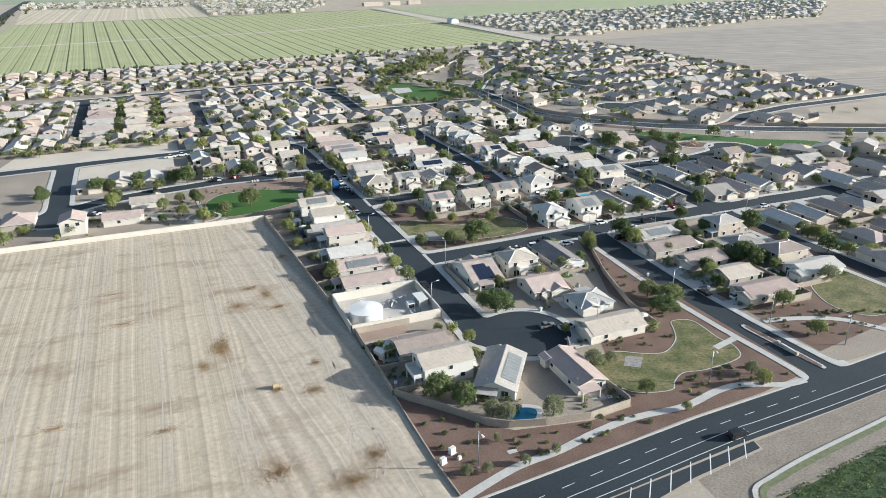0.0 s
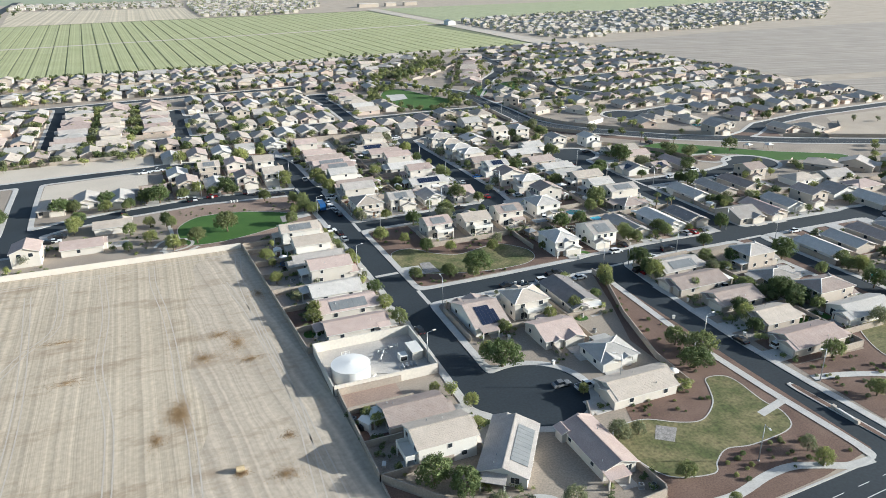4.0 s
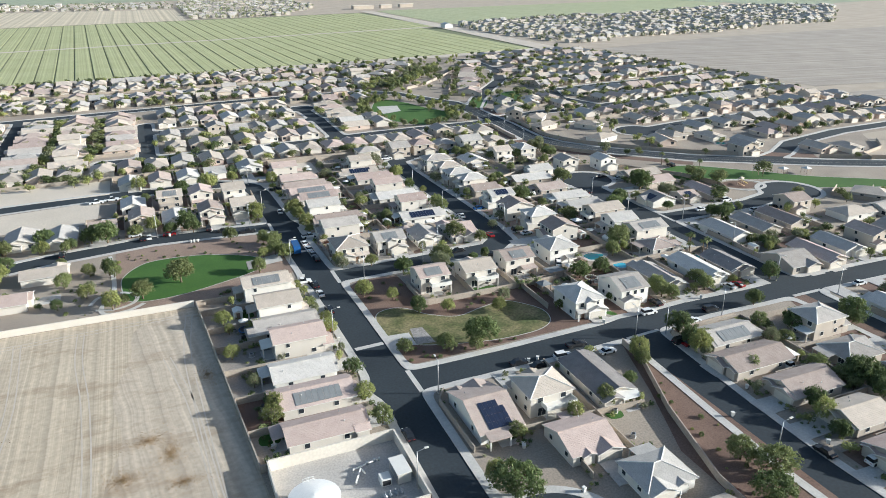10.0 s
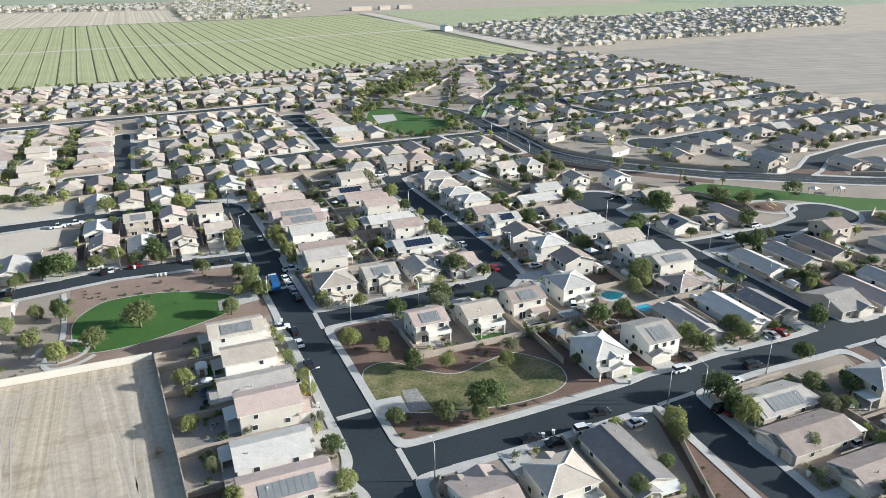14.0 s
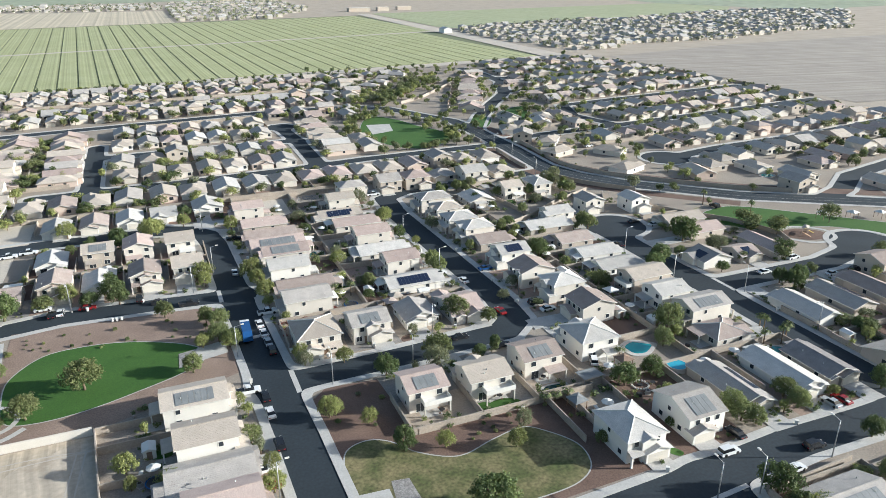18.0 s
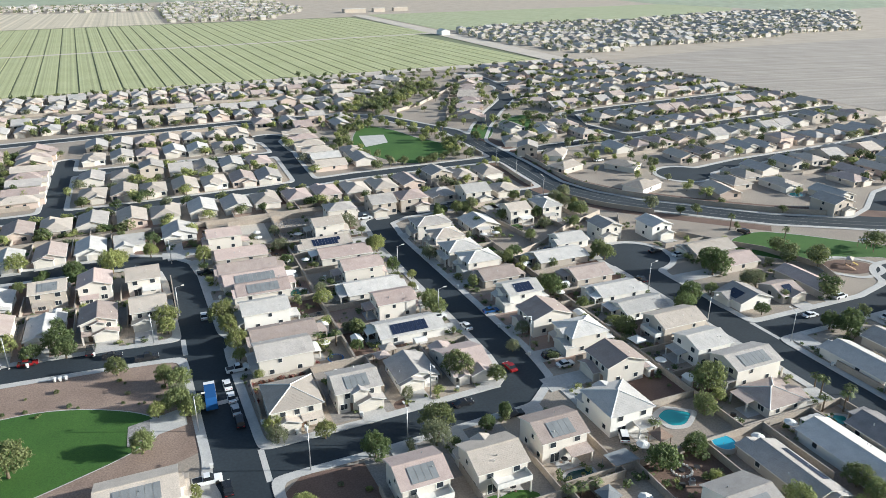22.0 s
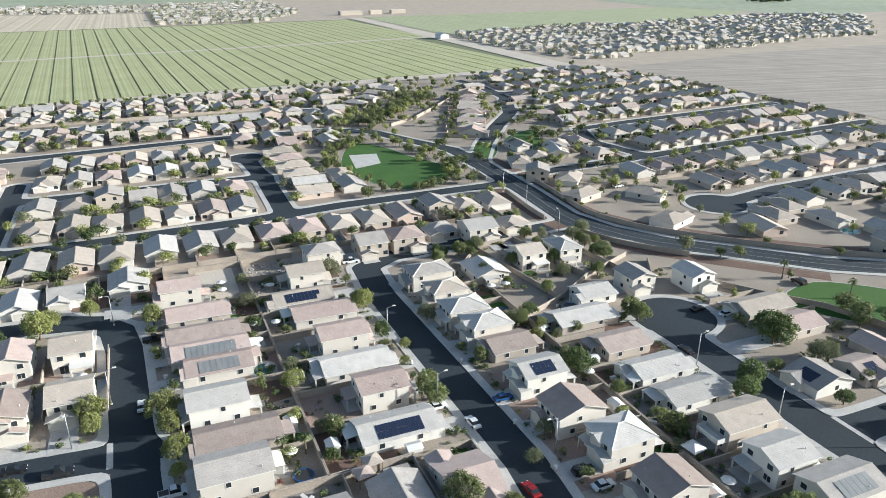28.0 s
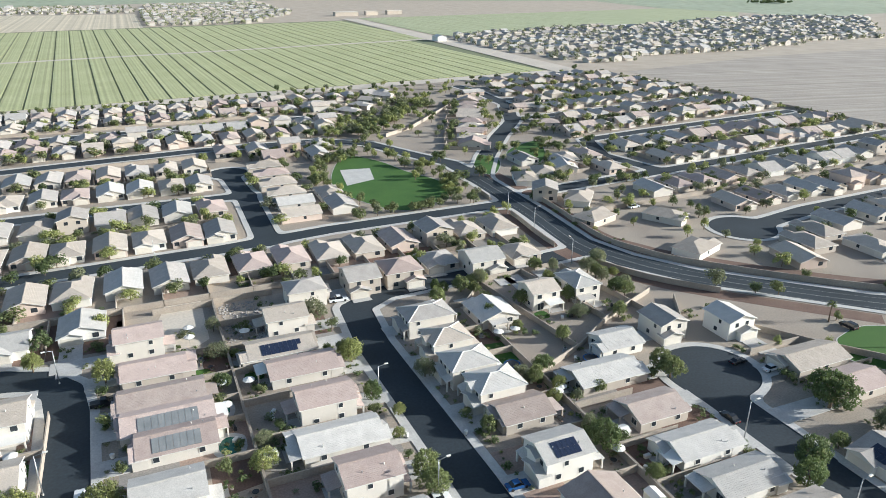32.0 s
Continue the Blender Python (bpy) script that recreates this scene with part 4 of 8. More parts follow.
def row(x0, y0, x1, y1, n, rz, seed=0):
    R = random.Random(seed)
    for i in range(n):
        t = i / max(1, n - 1)
        x, y = x0 + (x1 - x0) * t, y0 + (y1 - y0) * t
        if on_road(x, y) < 4:
            continue
        mid_house(x + R.uniform(-0.8, 0.8), y + R.uniform(-0.8, 0.8), rz + R.uniform(-2, 2), R.choice((0, 1, 2, 3, 4, 5, 6, 7, 8, 0, 1, 4, 9)))
        for k in (-1, 1):
            if R.random() < 0.2:
                continue
            s = math.sin(radians(rz)); c = math.cos(radians(rz))
            ox, oy = R.uniform(-5, 5), k * R.uniform(8.5, 10)
            tx, ty = x + ox * c - oy * s, y + ox * s + oy * c
            if on_road(tx, ty) > 1:
                tree(tx, ty, R.uniform(2.8, 4.9), R.uniform(4.8, 7.6), R.choice((0, 0, 1, 2, 2, 3)))


row(-70, 429, 205, 438, 23, 180, 1)
row(40, 469, 113, 470, 7, 0, 2)
row(40, 496, 113, 498, 7, 180, 3)
row(40, 535, 112, 535, 7, 0, 4)
row(288, 453, 480, 469, 15, 180, 6)
row(143.5, 478, 142.5, 552, 6, -90, 21)
row(306, 427, 350, 430, 4, 0, 22)
for q in ((160, 483, 180), (160, 500, 0), (241.6, 464, 150), (251.6, 454, 140), (257, 392, 112), (269.8, 423, 30), (283, 373, 170), (296.5, 381, 178), (309, 388, 180), (325, 393.5, 180), (314, 371, 0), (322, 352, 0), (306.5, 339, 0), (348, 365, 0),
          (346, 328, 0), (360, 323, 0), (243.7, 431.5, 110), (271, 228, 90), (288, 230, -90), (290, 246, -90), (272, 248, 90), (275, 214, 0), (276, 196, 180), (290, 197, 180), (246, 488, 160), (259, 494, 160), (273, 499, 160), (262, 519, 0), (282, 512, -20)):
    mid_house(q[0], q[1], q[2], 9 if q[0] in (306.5, 241.6) else int(q[0] * 3 + q[1]) % 9)


# walls round the back yards of those houses
for ob in [o for o in bpy.data.objects if o.type == "EMPTY" and o.name.split(".")[0] == "house" and (o.location.y > 424 or o.location.x > 244)]:
    q = [tuple((ob.matrix_world @ Vector(p)).to_2d()) for p in ((-6.3, 1.0, 0), (-6.3, 12.6, 0), (6.3, 12.6, 0))]
    if min(on_road(*p) for p in q) > 2.4 and min(on_road((q[1][0] + q[2][0]) / 2, (q[1][1] + q[2][1]) / 2), on_road((q[0][0] + q[1][0]) / 2, (q[0][1] + q[1][1]) / 2)) > 2.4:
        block_wall(q, 1.7)


# rows beyond, gathered by material
class Far:
    walls = [Geo(), Geo(), Geo()]
    roofs = {k: Geo() for k in "gdtbwp"}
    openings = Geo()
    doors = Geo()
    fences = Geo()


def far_house(x, y, rz, R):
    st = R.random() < 0.12
    ze = 5.5 if st else 2.9
    w, d = R.uniform(9.2, 10.4), (10.5 if st else R.uniform(13, 15.5))
    m = pose(x, y, 0, 0, 0, rz)
    put = lambda g, vf: g.add([tuple(m @ Vector(p)) for p in vf[0]], vf[1])
    k = R.choice("yhhyx")
    wl, rf = R.choice(Far.walls), Far.roofs[R.choice("tbtp" if 240 < x < 310 and 545 < y < 680 else "gggtbbtg" if x > 200 else "gttwbtpg")]
    put(wl, wall_mesh(-w / 2, -d / 2, w / 2, d / 2, ze, k))
    put(rf, roof_mesh(-w / 2, -d / 2, w / 2, d / 2, ze, k))
    s = R.choice((-1, 1))
    x0 = -w / 2 if s < 0 else w / 2 - 5.4
    put(wl, wall_mesh(x0, -d / 2 - 2, x0 + 5.4, -d / 2 + 1, 2.9, "y"))
    put(rf, roof_mesh(x0, -d / 2 - 2, x0 + 5.4, -d / 2 + 1, 2.93, "y"))
    for a, b, c, e in ((x0 + 0.5, x0 + 4.9, 0.1, 2.2),):
        g = Geo().box(a, -d / 2 - 2.04, c, b, -d / 2 - 2, e)
        put(Far.doors, (g.v, g.f))
    for xx in (-w / 2 - 0.03, w / 2):
        for yy in (-3, 3):
            g = Geo().box(xx, yy - 0.6, 1.0, xx + 0.03, yy + 0.6, 2.1)
            put(Far.openings, (g.v, g.f))
    g = Geo().box(-2, d / 2, 0.2, 0.5, d / 2 + 0.03, 2.2).box(2, d / 2, 1.0, 3.5, d / 2 + 0.03, 2.2)
    put(Far.openings, (g.v, g.f))
    g = Geo().box(-6.3, d / 2 + 7, 0, 6.3, d / 2 + 7.2, 1.8).box(-6.4, -d / 2 + 3, 0, -6.2, d / 2 + 7.2, 1.8)
    put(Far.fences, (g.v, g.f))


def far_row(x0, y0, x1, y1, n, rz, seed):
    R = random.Random(seed)
    for i in range(n):
        t = i / max(1, n - 1)
        x, y = x0 + (x1 - x0) * t + R.uniform(-0.7, 0.7), y0 + (y1 - y0) * t + R.uniform(-1, 1)
        if on_road(x, y) < 5:
            continue
        far_house(x, y, rz + R.uniform(-2, 2), R)
        s, c = math.sin(radians(rz)), math.cos(radians(rz))
        for k in (-1, 1):
            if R.random() < 0.85:
                ox, oy = R.uniform(-6, 6), k * R.uniform(9, 11)
                tx, ty = x + ox * c - oy * s, y + ox * s + oy * c
                if on_road(tx, ty) > 1:
                    far_tree(tx, ty, R.uniform(2.2, 4.4), R.uniform(3.4, 6.0), R.choice((0, 0, 1, 2, 2, 3)))


far_row(40, 562, 112, 564, 7, 180, 5)
far_row(-160, 632, 196, 645, 28, 180, 13)
far_row(-160, 680, 210, 692, 29, 0, 14)
far_row(-160, 612, 190, 622, 27, 0, 17)
far_row(-31, 446, -31, 558, 10, -90, 18)
far_row(13, 470, 13, 560, 8, 90, 19)
far_row(-11, 446, -11, 558, 10, 90, 20)
for i, yy in enumerate((445, 472, 500, 528, 556)):
    far_row(-160, yy - 6, -56, yy, 9, 180 * (i % 2), 30 + i)
far_row(130, 588, 176, 584, 4, 180, 40)
far_row(150, 570, 172, 568, 2, 0, 41)
far_row(360, 428, 490, 440, 10, 0, 47)
far_row(345, 396, 490, 410, 11, 180, 48)
far_row(360, 372, 480, 380, 9, 0, 49)
far_row(330, 640, 322, 705, 5, 90, 50)
far_row(300, 262, 360, 232, 5, 30, 52)
far_row(300, 195, 400, 188, 8, 180, 53)
far_row(305, 224, 395, 218, 7, 0, 54)
far_row(214, 140, 258, 142, 4, 180, 55)
far_row(272, 130, 272, 190, 5, 90, 56)
far_row(290, 135, 290, 180, 4, -90, 57)

for i, (xa, xb, yc, rz) in enumerate(((316, 490, 503, 0), (326, 490, 530, 180), (334, 488, 577, 0), (340, 488, 604, 180), (340, 486, 641, 0), (344, 484, 667, 180), (348, 480, 702, 0), (352, 474, 729, 180), (360, 456, 757, 0))):
    far_row(xa, yc + (xa - 400) * 0.1, xb, yc + (xb - 400) * 0.1, int((xb - xa) / 12.3) + 1, rz, 70 + i)
far_row(-160, 714, 262, 727, 33, 0, 15)
far_row(252, 556, 304, 672, 10, 62, 42)
far_row(262, 478, 306, 494, 4, 180, 43)
far_row(204, 655, 256, 716, 5, 40, 58)
far_row(196, 640, 204, 700, 4, 90, 59)
far_row(276, 505, 296, 515, 2, 180, 44)
far_row(318, 588, 333, 640, 3, -110, 45)
far_row(318, 565, 322, 580, 1, 0, 46)
for q in ((-31, 339.5, 0, 1), (-18.5, 343, 0, 0), (-5.5, 340, 0, 4)):
    mid_house(*q)

# ---- open land and planting ----
def stripes(name, c1, c2, step, c3=None, tilt=0.0, warp=0.6, bump=0.0, rough=0.95, depth=(0.80, 1.12)):
    """Tilled soil or drilled crop: lines along y, bent a little, over a patchy two-tone base."""
    m = mat(name, c1, c2, 0.03, 0.8, rough, fine_amt=0.14)
    nt = m.node_tree
    bs = nt.nodes["Principled BSDF"]
    geo = nt.nodes.new("ShaderNodeNewGeometry")
    sep = nt.nodes.new("ShaderNodeSeparateXYZ")
    nt.links.new(geo.outputs["Position"], sep.inputs[0])
    nz = nt.nodes.new("ShaderNodeTexNoise")
    nz.inputs["Scale"].default_value = 0.04
    nt.links.new(geo.outputs["Position"], nz.inputs["Vector"])
    a = nt.nodes.new("ShaderNodeMath"); a.operation = "MULTIPLY_ADD"
    a.inputs[1].default_value = -tilt
    nt.links.new(sep.outputs[1], a.inputs[0]); nt.links.new(sep.outputs[0], a.inputs[2])
    b = nt.nodes.new("ShaderNodeMath"); b.operation = "MULTIPLY_ADD"
    b.inputs[1].default_value = warp * 6
    nt.links.new(nz.outputs[0], b.inputs[0]); nt.links.new(a.outputs[0], b.inputs[2])
    c = nt.nodes.new("ShaderNodeMath"); c.operation = "MULTIPLY"
    c.inputs[1].default_value = 1 / step
    nt.links.new(b.outputs[0], c.inputs[0])
    n1 = nt.nodes.new("ShaderNodeTexNoise"); n1.noise_dimensions = "1D"
    n1.inputs["Scale"].default_value = 1.0
    n1.inputs["Detail"].default_value = 3
    nt.links.new(c.outputs[0], n1.inputs["W"])
    r = nt.nodes.new("ShaderNodeMapRange")
    r.inputs[1].default_value, r.inputs[2].default_value = 0.35, 0.65
    r.inputs[3].default_value, r.inputs[4].default_value = depth
    nt.links.new(n1.outputs[0], r.inputs[0])
    mul = nt.nodes.new("ShaderNodeMix"); mul.data_type, mul.blend_type = "RGBA", "MULTIPLY"
    mul.inputs[0].default_value = 1.0
    nt.links.new(bs.inputs["Base Color"].links[0].from_socket, mul.inputs[6])
    nt.links.new(r.outputs[0], mul.inputs[7])
    out = mul.outputs[2]
    if c3:
        n3 = nt.nodes.new("ShaderNodeTexNoise")
        n3.inputs["Scale"].default_value = 0.07
        n3.inputs["Detail"].default_value = 8
        n3.inputs["Roughness"].default_value = 0.7
        vm = nt.nodes.new("ShaderNodeVectorMath"); vm.operation = "MULTIPLY"
        vm.inputs[1].default_value = (0.55, 1.5, 1.0)
        nt.links.new(geo.outputs["Position"], vm.inputs[0])
        nt.links.new(vm.outputs[0], n3.inputs["Vector"])
        rm = nt.nodes.new("ShaderNodeMapRange")
        rm.inputs[1].default_value, rm.inputs[2].default_value = 0.52, 0.70
        rm.inputs[4].default_value = 0.88
        nt.links.new(n3.outputs[0], rm.inputs[0])
        mx = nt.nodes.new("ShaderNodeMix"); mx.data_type = "RGBA"
        mx.inputs[7].default_value = (*c3, 1)
        nt.links.new(rm.outputs[0], mx.inputs[0]); nt.links.new(out, mx.inputs[6])
        out = mx.outputs[2]
    nt.links.new(out, bs.inputs["Base Color"])
    if bump:
        bp = nt.nodes.new("ShaderNodeBump")
        bp.inputs["Distance"].default_value = bump
        nt.links.new(n1.outputs[0], bp.inputs["Height"])
        nt.links.new(bp.outputs[0], bs.inputs["Normal"])
    return m


M_FALLOW = stripes("fallow_field", (0.575, 0.485, 0.365), (0.485, 0.405, 0.30), 1.5, (0.29, 0.21, 0.135), warp=0.15, bump=0.06, depth=(0.80, 1.08))
# Crop greens hold distance haze in their colour, as a paler, yellower tone.
M_CROP = stripes("crop_green", (0.36, 0.375, 0.185), (0.43, 0.44, 0.235), 2.2, tilt=-0.053, warp=0.1)
M_CROPFAR = stripes("crop_green_far", (0.33, 0.355, 0.20), (0.39, 0.41, 0.25), 5.0, tilt=-0.053, warp=0.1)
# Furrow green lightened in its colour for the haze that lifts far darks.
M_DITCH = mat("hazed_furrow", (0.145, 0.165, 0.085), (0.185, 0.20, 0.11), 0.05, 1.0, 0.95)
M_STUBBLE = stripes("brown_stubble", (0.31, 0.27, 0.228), (0.39, 0.342, 0.29), 34.0, tilt=-6.0, warp=5.0, depth=(0.84, 1.12))
M_BROWNFIELD = stripes("brown_field", (0.60, 0.52, 0.39), (0.52, 0.45, 0.33), 6.0, warp=0.2)
M_DUST = mat("dusty_track", (0.55, 0.49, 0.41), (0.48, 0.42, 0.35), 0.03, 0.5, 0.95, fine_amt=0.1)
# Distance haze is put into this meadow green as a pale, grey cast.
M_HAZEGREEN = mat("hazed_meadow", (0.26, 0.30, 0.20), (0.33, 0.36, 0.26), 0.004, 0.05, 0.95)
M_ROCK = mat("grey_riprap", (0.22, 0.205, 0.19), (0.38, 0.355, 0.33), 1.2, 4.0, 0.9, fine_amt=0.4, bump=0.1)
M_WATER = plain("pool_water", (0.03, 0.30, 0.32), 0.06)
M_WATERGREEN = plain("green_pool_water", (0.02, 0.12, 0.09), 0.06)


def land(name, pts, z, material, label, category="field"):
    return tagged(sheet(name, pts, z, material), label, category, kind="structure")


def crop_strips(y_near, y_far, x0, x1, step, label, z, material, gap=0.7, tilt=-0.053):
    """Drilled crop in long strips between drain furrows, standing a little above them."""
    ob = empty("crop_field", x0, y_near(x0), label=label, category="crop field", kind="structure")
    ox, oy = x0, y_near(x0)
    x = x0
    while x < x1:
        a, b = y_near(x), y_far(x)
        dx = tilt * (b - a)
        q = [(x + gap - ox, a - oy), (x + step - gap - ox, y_near(x + step) - oy), (x + step - gap + dx - ox, y_far(x + step) - oy), (x + gap + dx - ox, b - oy)]
        v = [(px, py, z) for px, py in q] + [(px, py, z - 0.3) for px, py in q]
        raw("crop_strip", v, [(0, 1, 2, 3)] + [(i, 4 + i, 4 + (i + 1) % 4, (i + 1) % 4) for i in range(4)], material, ob)
        x += step


land("fallow_field", [(-400, 60), (42, 84), (41.5, 133), (40.3, 165), (33.6, 267), (-57, 268.5), (-400, 262)], 0.02, M_FALLOW, "fallow tilled field of pale soil with weeds and wheel tracks")
M_GRADED = stripes("graded_soil", (0.56, 0.475, 0.37), (0.47, 0.395, 0.305), 2.2, (0.33, 0.25, 0.17), tilt=-0.12, warp=0.6, bump=0.06, depth=(0.82, 1.08))
land("graded_soil", smooth_loop([(17, 258), (16, 243), (12, 226), (14, 208), (10.5, 189), (13, 168), (8, 149), (4, 131), (7, 118), (0, 104), (12, 90), (41.5, 90), (41.3, 133), (39.9, 165), (36.6, 215), (33.8, 262), (26, 264)], 4), 0.026, M_GRADED, "strip of greyer graded soil beside the garden walls")
NEAR = lambda x: 756 + 0.092 * (x - 23)
MIDY = lambda x: 1046 + 0.165 * (x - 40)
FARY = lambda x: 1404 + 0.13 * (x + 65)
land("furrow_ground", [(-170, 739), (452, 792), (452, 1130), (452, 1490), (118, 1448), (-190, 1396), (-180, 1010)], 0.10, M_DITCH, "dark drain furrows between crop strips")
crop_strips(lambda x: NEAR(x) + 6, lambda x: MIDY(x) - 5, -163, 440, 15.5, "long green crop strips divided by dark furrows", 0.45, M_CROP)
crop_strips(lambda x: MIDY(x) + 6, FARY, -178, 450, 15.5, "long green crop strips beyond a farm track", 0.45, M_CROP)
land("farm_track", [(-190, MIDY(-190) - 5), (470, MIDY(470) - 5), (470, MIDY(470) + 6), (-190, MIDY(-190) + 6)], 0.5, M_DUST, "pale dusty track crossing the crop", "track")
land("field_margin", [(-400, NEAR(-400) - 16), (470, NEAR(470) - 14), (470, NEAR(470) + 5), (-400, NEAR(-400) + 5)], 0.16, M_DUST, "dusty margin between houses and crop", "track")
land("field_road", [(446, 770), (474, 780), (480, 1150), (482, 1520), (455, 1520), (452, 1150)], 0.55, M_DUST, "pale farm road beside the crop", "track")
land("brown_field", [(-190, 1400), (120, 1440), (118, 1790), (-230, 1830)], 0.3, M_BROWNFIELD, "bare brown field beyond the crop")
land("crop_field", [(505, 1150), (488, 1180), (488, 1530), (1000, 1580), (1245, 1611), (1291, 1423), (1157, 1292), (853, 1205), (710, 1225)], 0.3, M_CROPFAR, "far green crop field")
land("crop_field", [(1245, 1620), (1300, 1960), (2200, 2300), (3400, 2500), (3400, 1500), (1500, 1290), (1377, 1215), (1293, 1290), (1300, 1430)], 0.25, M_HAZEGREEN, "distant green meadow")
land("crop_field", [(-3000, 2200), (-150, 2130), (156, 2220), (506, 2320), (1269, 1990), (1591, 1880), (2500, 2600), (2500, 3600), (-3000, 3200)], 0.22, M_HAZEGREEN, "distant green fields")
land("stubble_field", [(511, 474), (509, 765), (705, 806), (1087, 822), (1900, 940), (1900, 520), (700, 452)], 0.15, M_STUBBLE, "wide bare brown field with faint rows")
land("stubble_field", [(503, 446), (700, 438), (1900, 470), (1900, 230), (500, 364)], 0.15, M_STUBBLE, "bare brown field beyond a track")
land("farm_road", [(-176, 745), (-190, 1140), (-235, 1740), (-262, 2300), (-280, 2300), (-255, 1740), (-210, 1140), (-196, 745)], 0.4, M_ASPHALT, "grey road beside the crop", "road")
M_SAND = mat("pale_sand", (0.62, 0.545, 0.45), (0.52, 0.455, 0.37), 0.06, 1.5, 0.95, fine_amt=0.12)
land("sand_lot", [(-75, 391.5), (9, 394.5), (9, 423), (-68, 424)], 0.06, M_SAND, "empty lot of pale sand", "lot")
land("sand_lot", [(-37.5, 357), (5, 357), (6, 386), (-37.5, 380)], 0.05, M_SAND, "empty lot of pale sand", "lot")

land("sand_lot", [(360, 312), (379, 318.5), (400, 345), (520, 350), (520, 255), (425, 275), (372, 303)], 0.016, M_SOIL, "graded lot of pale sand beside the curving road", "lot")
land("pool_slab", [(213.5, 195), (226, 193), (225.2, 183), (212.5, 182.4)], 0.07, M_CONCRETE, "bare pale concrete slab in a fenced lot", "slab")

land("sand_lot", [(86.5, 400.5), (90.5, 417.6), (100.3, 417.4), (100.0, 393.5), (94.0, 388.0)], 0.036, M_SAND, "bare lot of pale sand behind a garden wall", "lot")
land("garden_lawn", [(162.9, 363.2), (168.2, 362.6), (168.2, 353.0), (161.6, 352.8)], 0.04, M_LAWN, "small square garden lawn inside walls", "lawn")
land("red_yard", [(94.2, 342.2), (102.6, 341.2), (102.8, 332.6), (94.0, 331.2)], 0.034, M_DG, "red-brown gravel back yard", "yard")

# parks
def lawn(pts, material, label, z=0.1, steps=5):
    o = smooth_loop(pts, steps)
    land("lawn", o, z, material, label, "lawn")
    # concrete mowing strip round the grass
    v, f = [], []
    n = len(o)
    c = (sum(p[0] for p in o) / n, sum(p[1] for p in o) / n)
    for i in range(n):
        p, a, b = Vector(o[i]), Vector(o[i - 1]), Vector(o[(i + 1) % n])
        t = (b - a)
        nn = Vector((t.y, -t.x)).normalized() * 0.14
        v += [(p.x - nn.x, p.y - nn.y, z + 0.03), (p.x + nn.x, p.y + nn.y, z + 0.03)]
    f = [(2 * i, 2 * i + 1, (2 * i + 3) % (2 * n), (2 * i + 2) % (2 * n)) for i in range(n)]
    tagged(raw("lawn_edging", v, f, M_CONCRETE), "narrow concrete edging round a lawn", "edging", kind="structure")


def ribbon(name, pts, w, z, material, label, category="path", kind="structure"):
    pts = smooth_loop(pts, 5, False)
    v = []
    for i, p in enumerate(pts):
        a, b = Vector(pts[max(0, i - 1)]), Vector(pts[min(len(pts) - 1, i + 1)])
        n = Vector((a.y - b.y, b.x - a.x)).normalized() * w / 2
        v += [(p[0] + n.x, p[1] + n.y, z), (p[0] - n.x, p[1] - n.y, z)]
    return tagged(raw(name, v, [(2 * i, 2 * i + 1, 2 * i + 3, 2 * i + 2) for i in range(len(pts) - 1)], material), label, category, kind=kind)


GRAVEL = "red-brown decomposed granite bed with small shrubs"
land("gravel_bed", [(41.3, 133), (49, 124), (56, 115), (61, 111), (78, 107.6), (89, 108.6), (99, 136), (118, 137), (118, 160), (126, 180), (133.3, 201.5), (135.5, 190), (135.4, 140), (136, 104), (120, 101.5), (97, 100.2), (78, 98.2), (42, 95)], 0.05, M_DG, GRAVEL, "gravel bed")
lawn([(123.3, 137.7), (127.6, 137.1), (129.1, 133.9), (128.6, 125.6), (129.4, 120.7), (126.2, 115.5), (115.0, 114.3), (108.9, 115.3), (104.3, 112.9), (101.4, 110.4), (94.2, 112.2), (91.2, 115.7), (90.0, 122.0), (91, 129), (99.1, 130.3), (106.0, 126.3), (111.3, 125.1), (117.7, 129.1), (121, 134)], M_DRYLAWN, "patchy yellow-green lawn of a pocket park")
ribbon("footpath", [(40, 95.3), (54.9, 100.1), (66.1, 101.4), (76.1, 103.6), (86.5, 104.8), (98, 104), (103, 104.4), (110, 105.9), (116.5, 106.1), (122, 104.2), (127.3, 101.9), (133, 101.5)], 2.0, 0.12, M_CONCRETE, "winding pale concrete footpath")
land("rock_apron", [(100.8, 127.4), (104.3, 124.9), (100.7, 121.2), (97.5, 123.6)], 0.14, M_ROCK, "grey rock drain apron", "rocks")
land("concrete_apron", [(124.1, 122.6), (133.1, 124.8), (133.5, 122.9), (124.3, 120.7)], 0.14, M_CONCRETE, "concrete drain apron", "apron")
land("gravel_bed", [(77.8, 212.5), (77.8, 262), (82, 266), (94, 265), (95.3, 241.5), (130, 241.5), (131, 225), (133, 213.8)], 0.05, M_DG, GRAVEL, "gravel bed")
lawn([(80.0, 241.6), (84.7, 243.6), (89.1, 241.6), (93.3, 236.0), (100.4, 231.8), (108.6, 233.9), (116.2, 235.3), (120.2, 232.4), (124.1, 226.1), (123.3, 220.0), (119.5, 216.6), (113.5, 215.3), (103.5, 215.6), (91.1, 218.5), (83.3, 221.8), (78.6, 227.4), (78.3, 235)], M_DRYLAWN, "patchy yellow-green lawn of a park")
land("rock_apron", [(85.6, 230.0), (89.0, 229.5), (89.3, 220.6), (84.3, 221.4)], 0.14, M_ROCK, "grey rock drain apron", "rocks")
land("concrete_apron", [(77.9, 228.6), (84.6, 228.1), (84.3, 221.4), (77.8, 222.0)], 0.172, M_CONCRETE, "concrete drain apron", "apron")
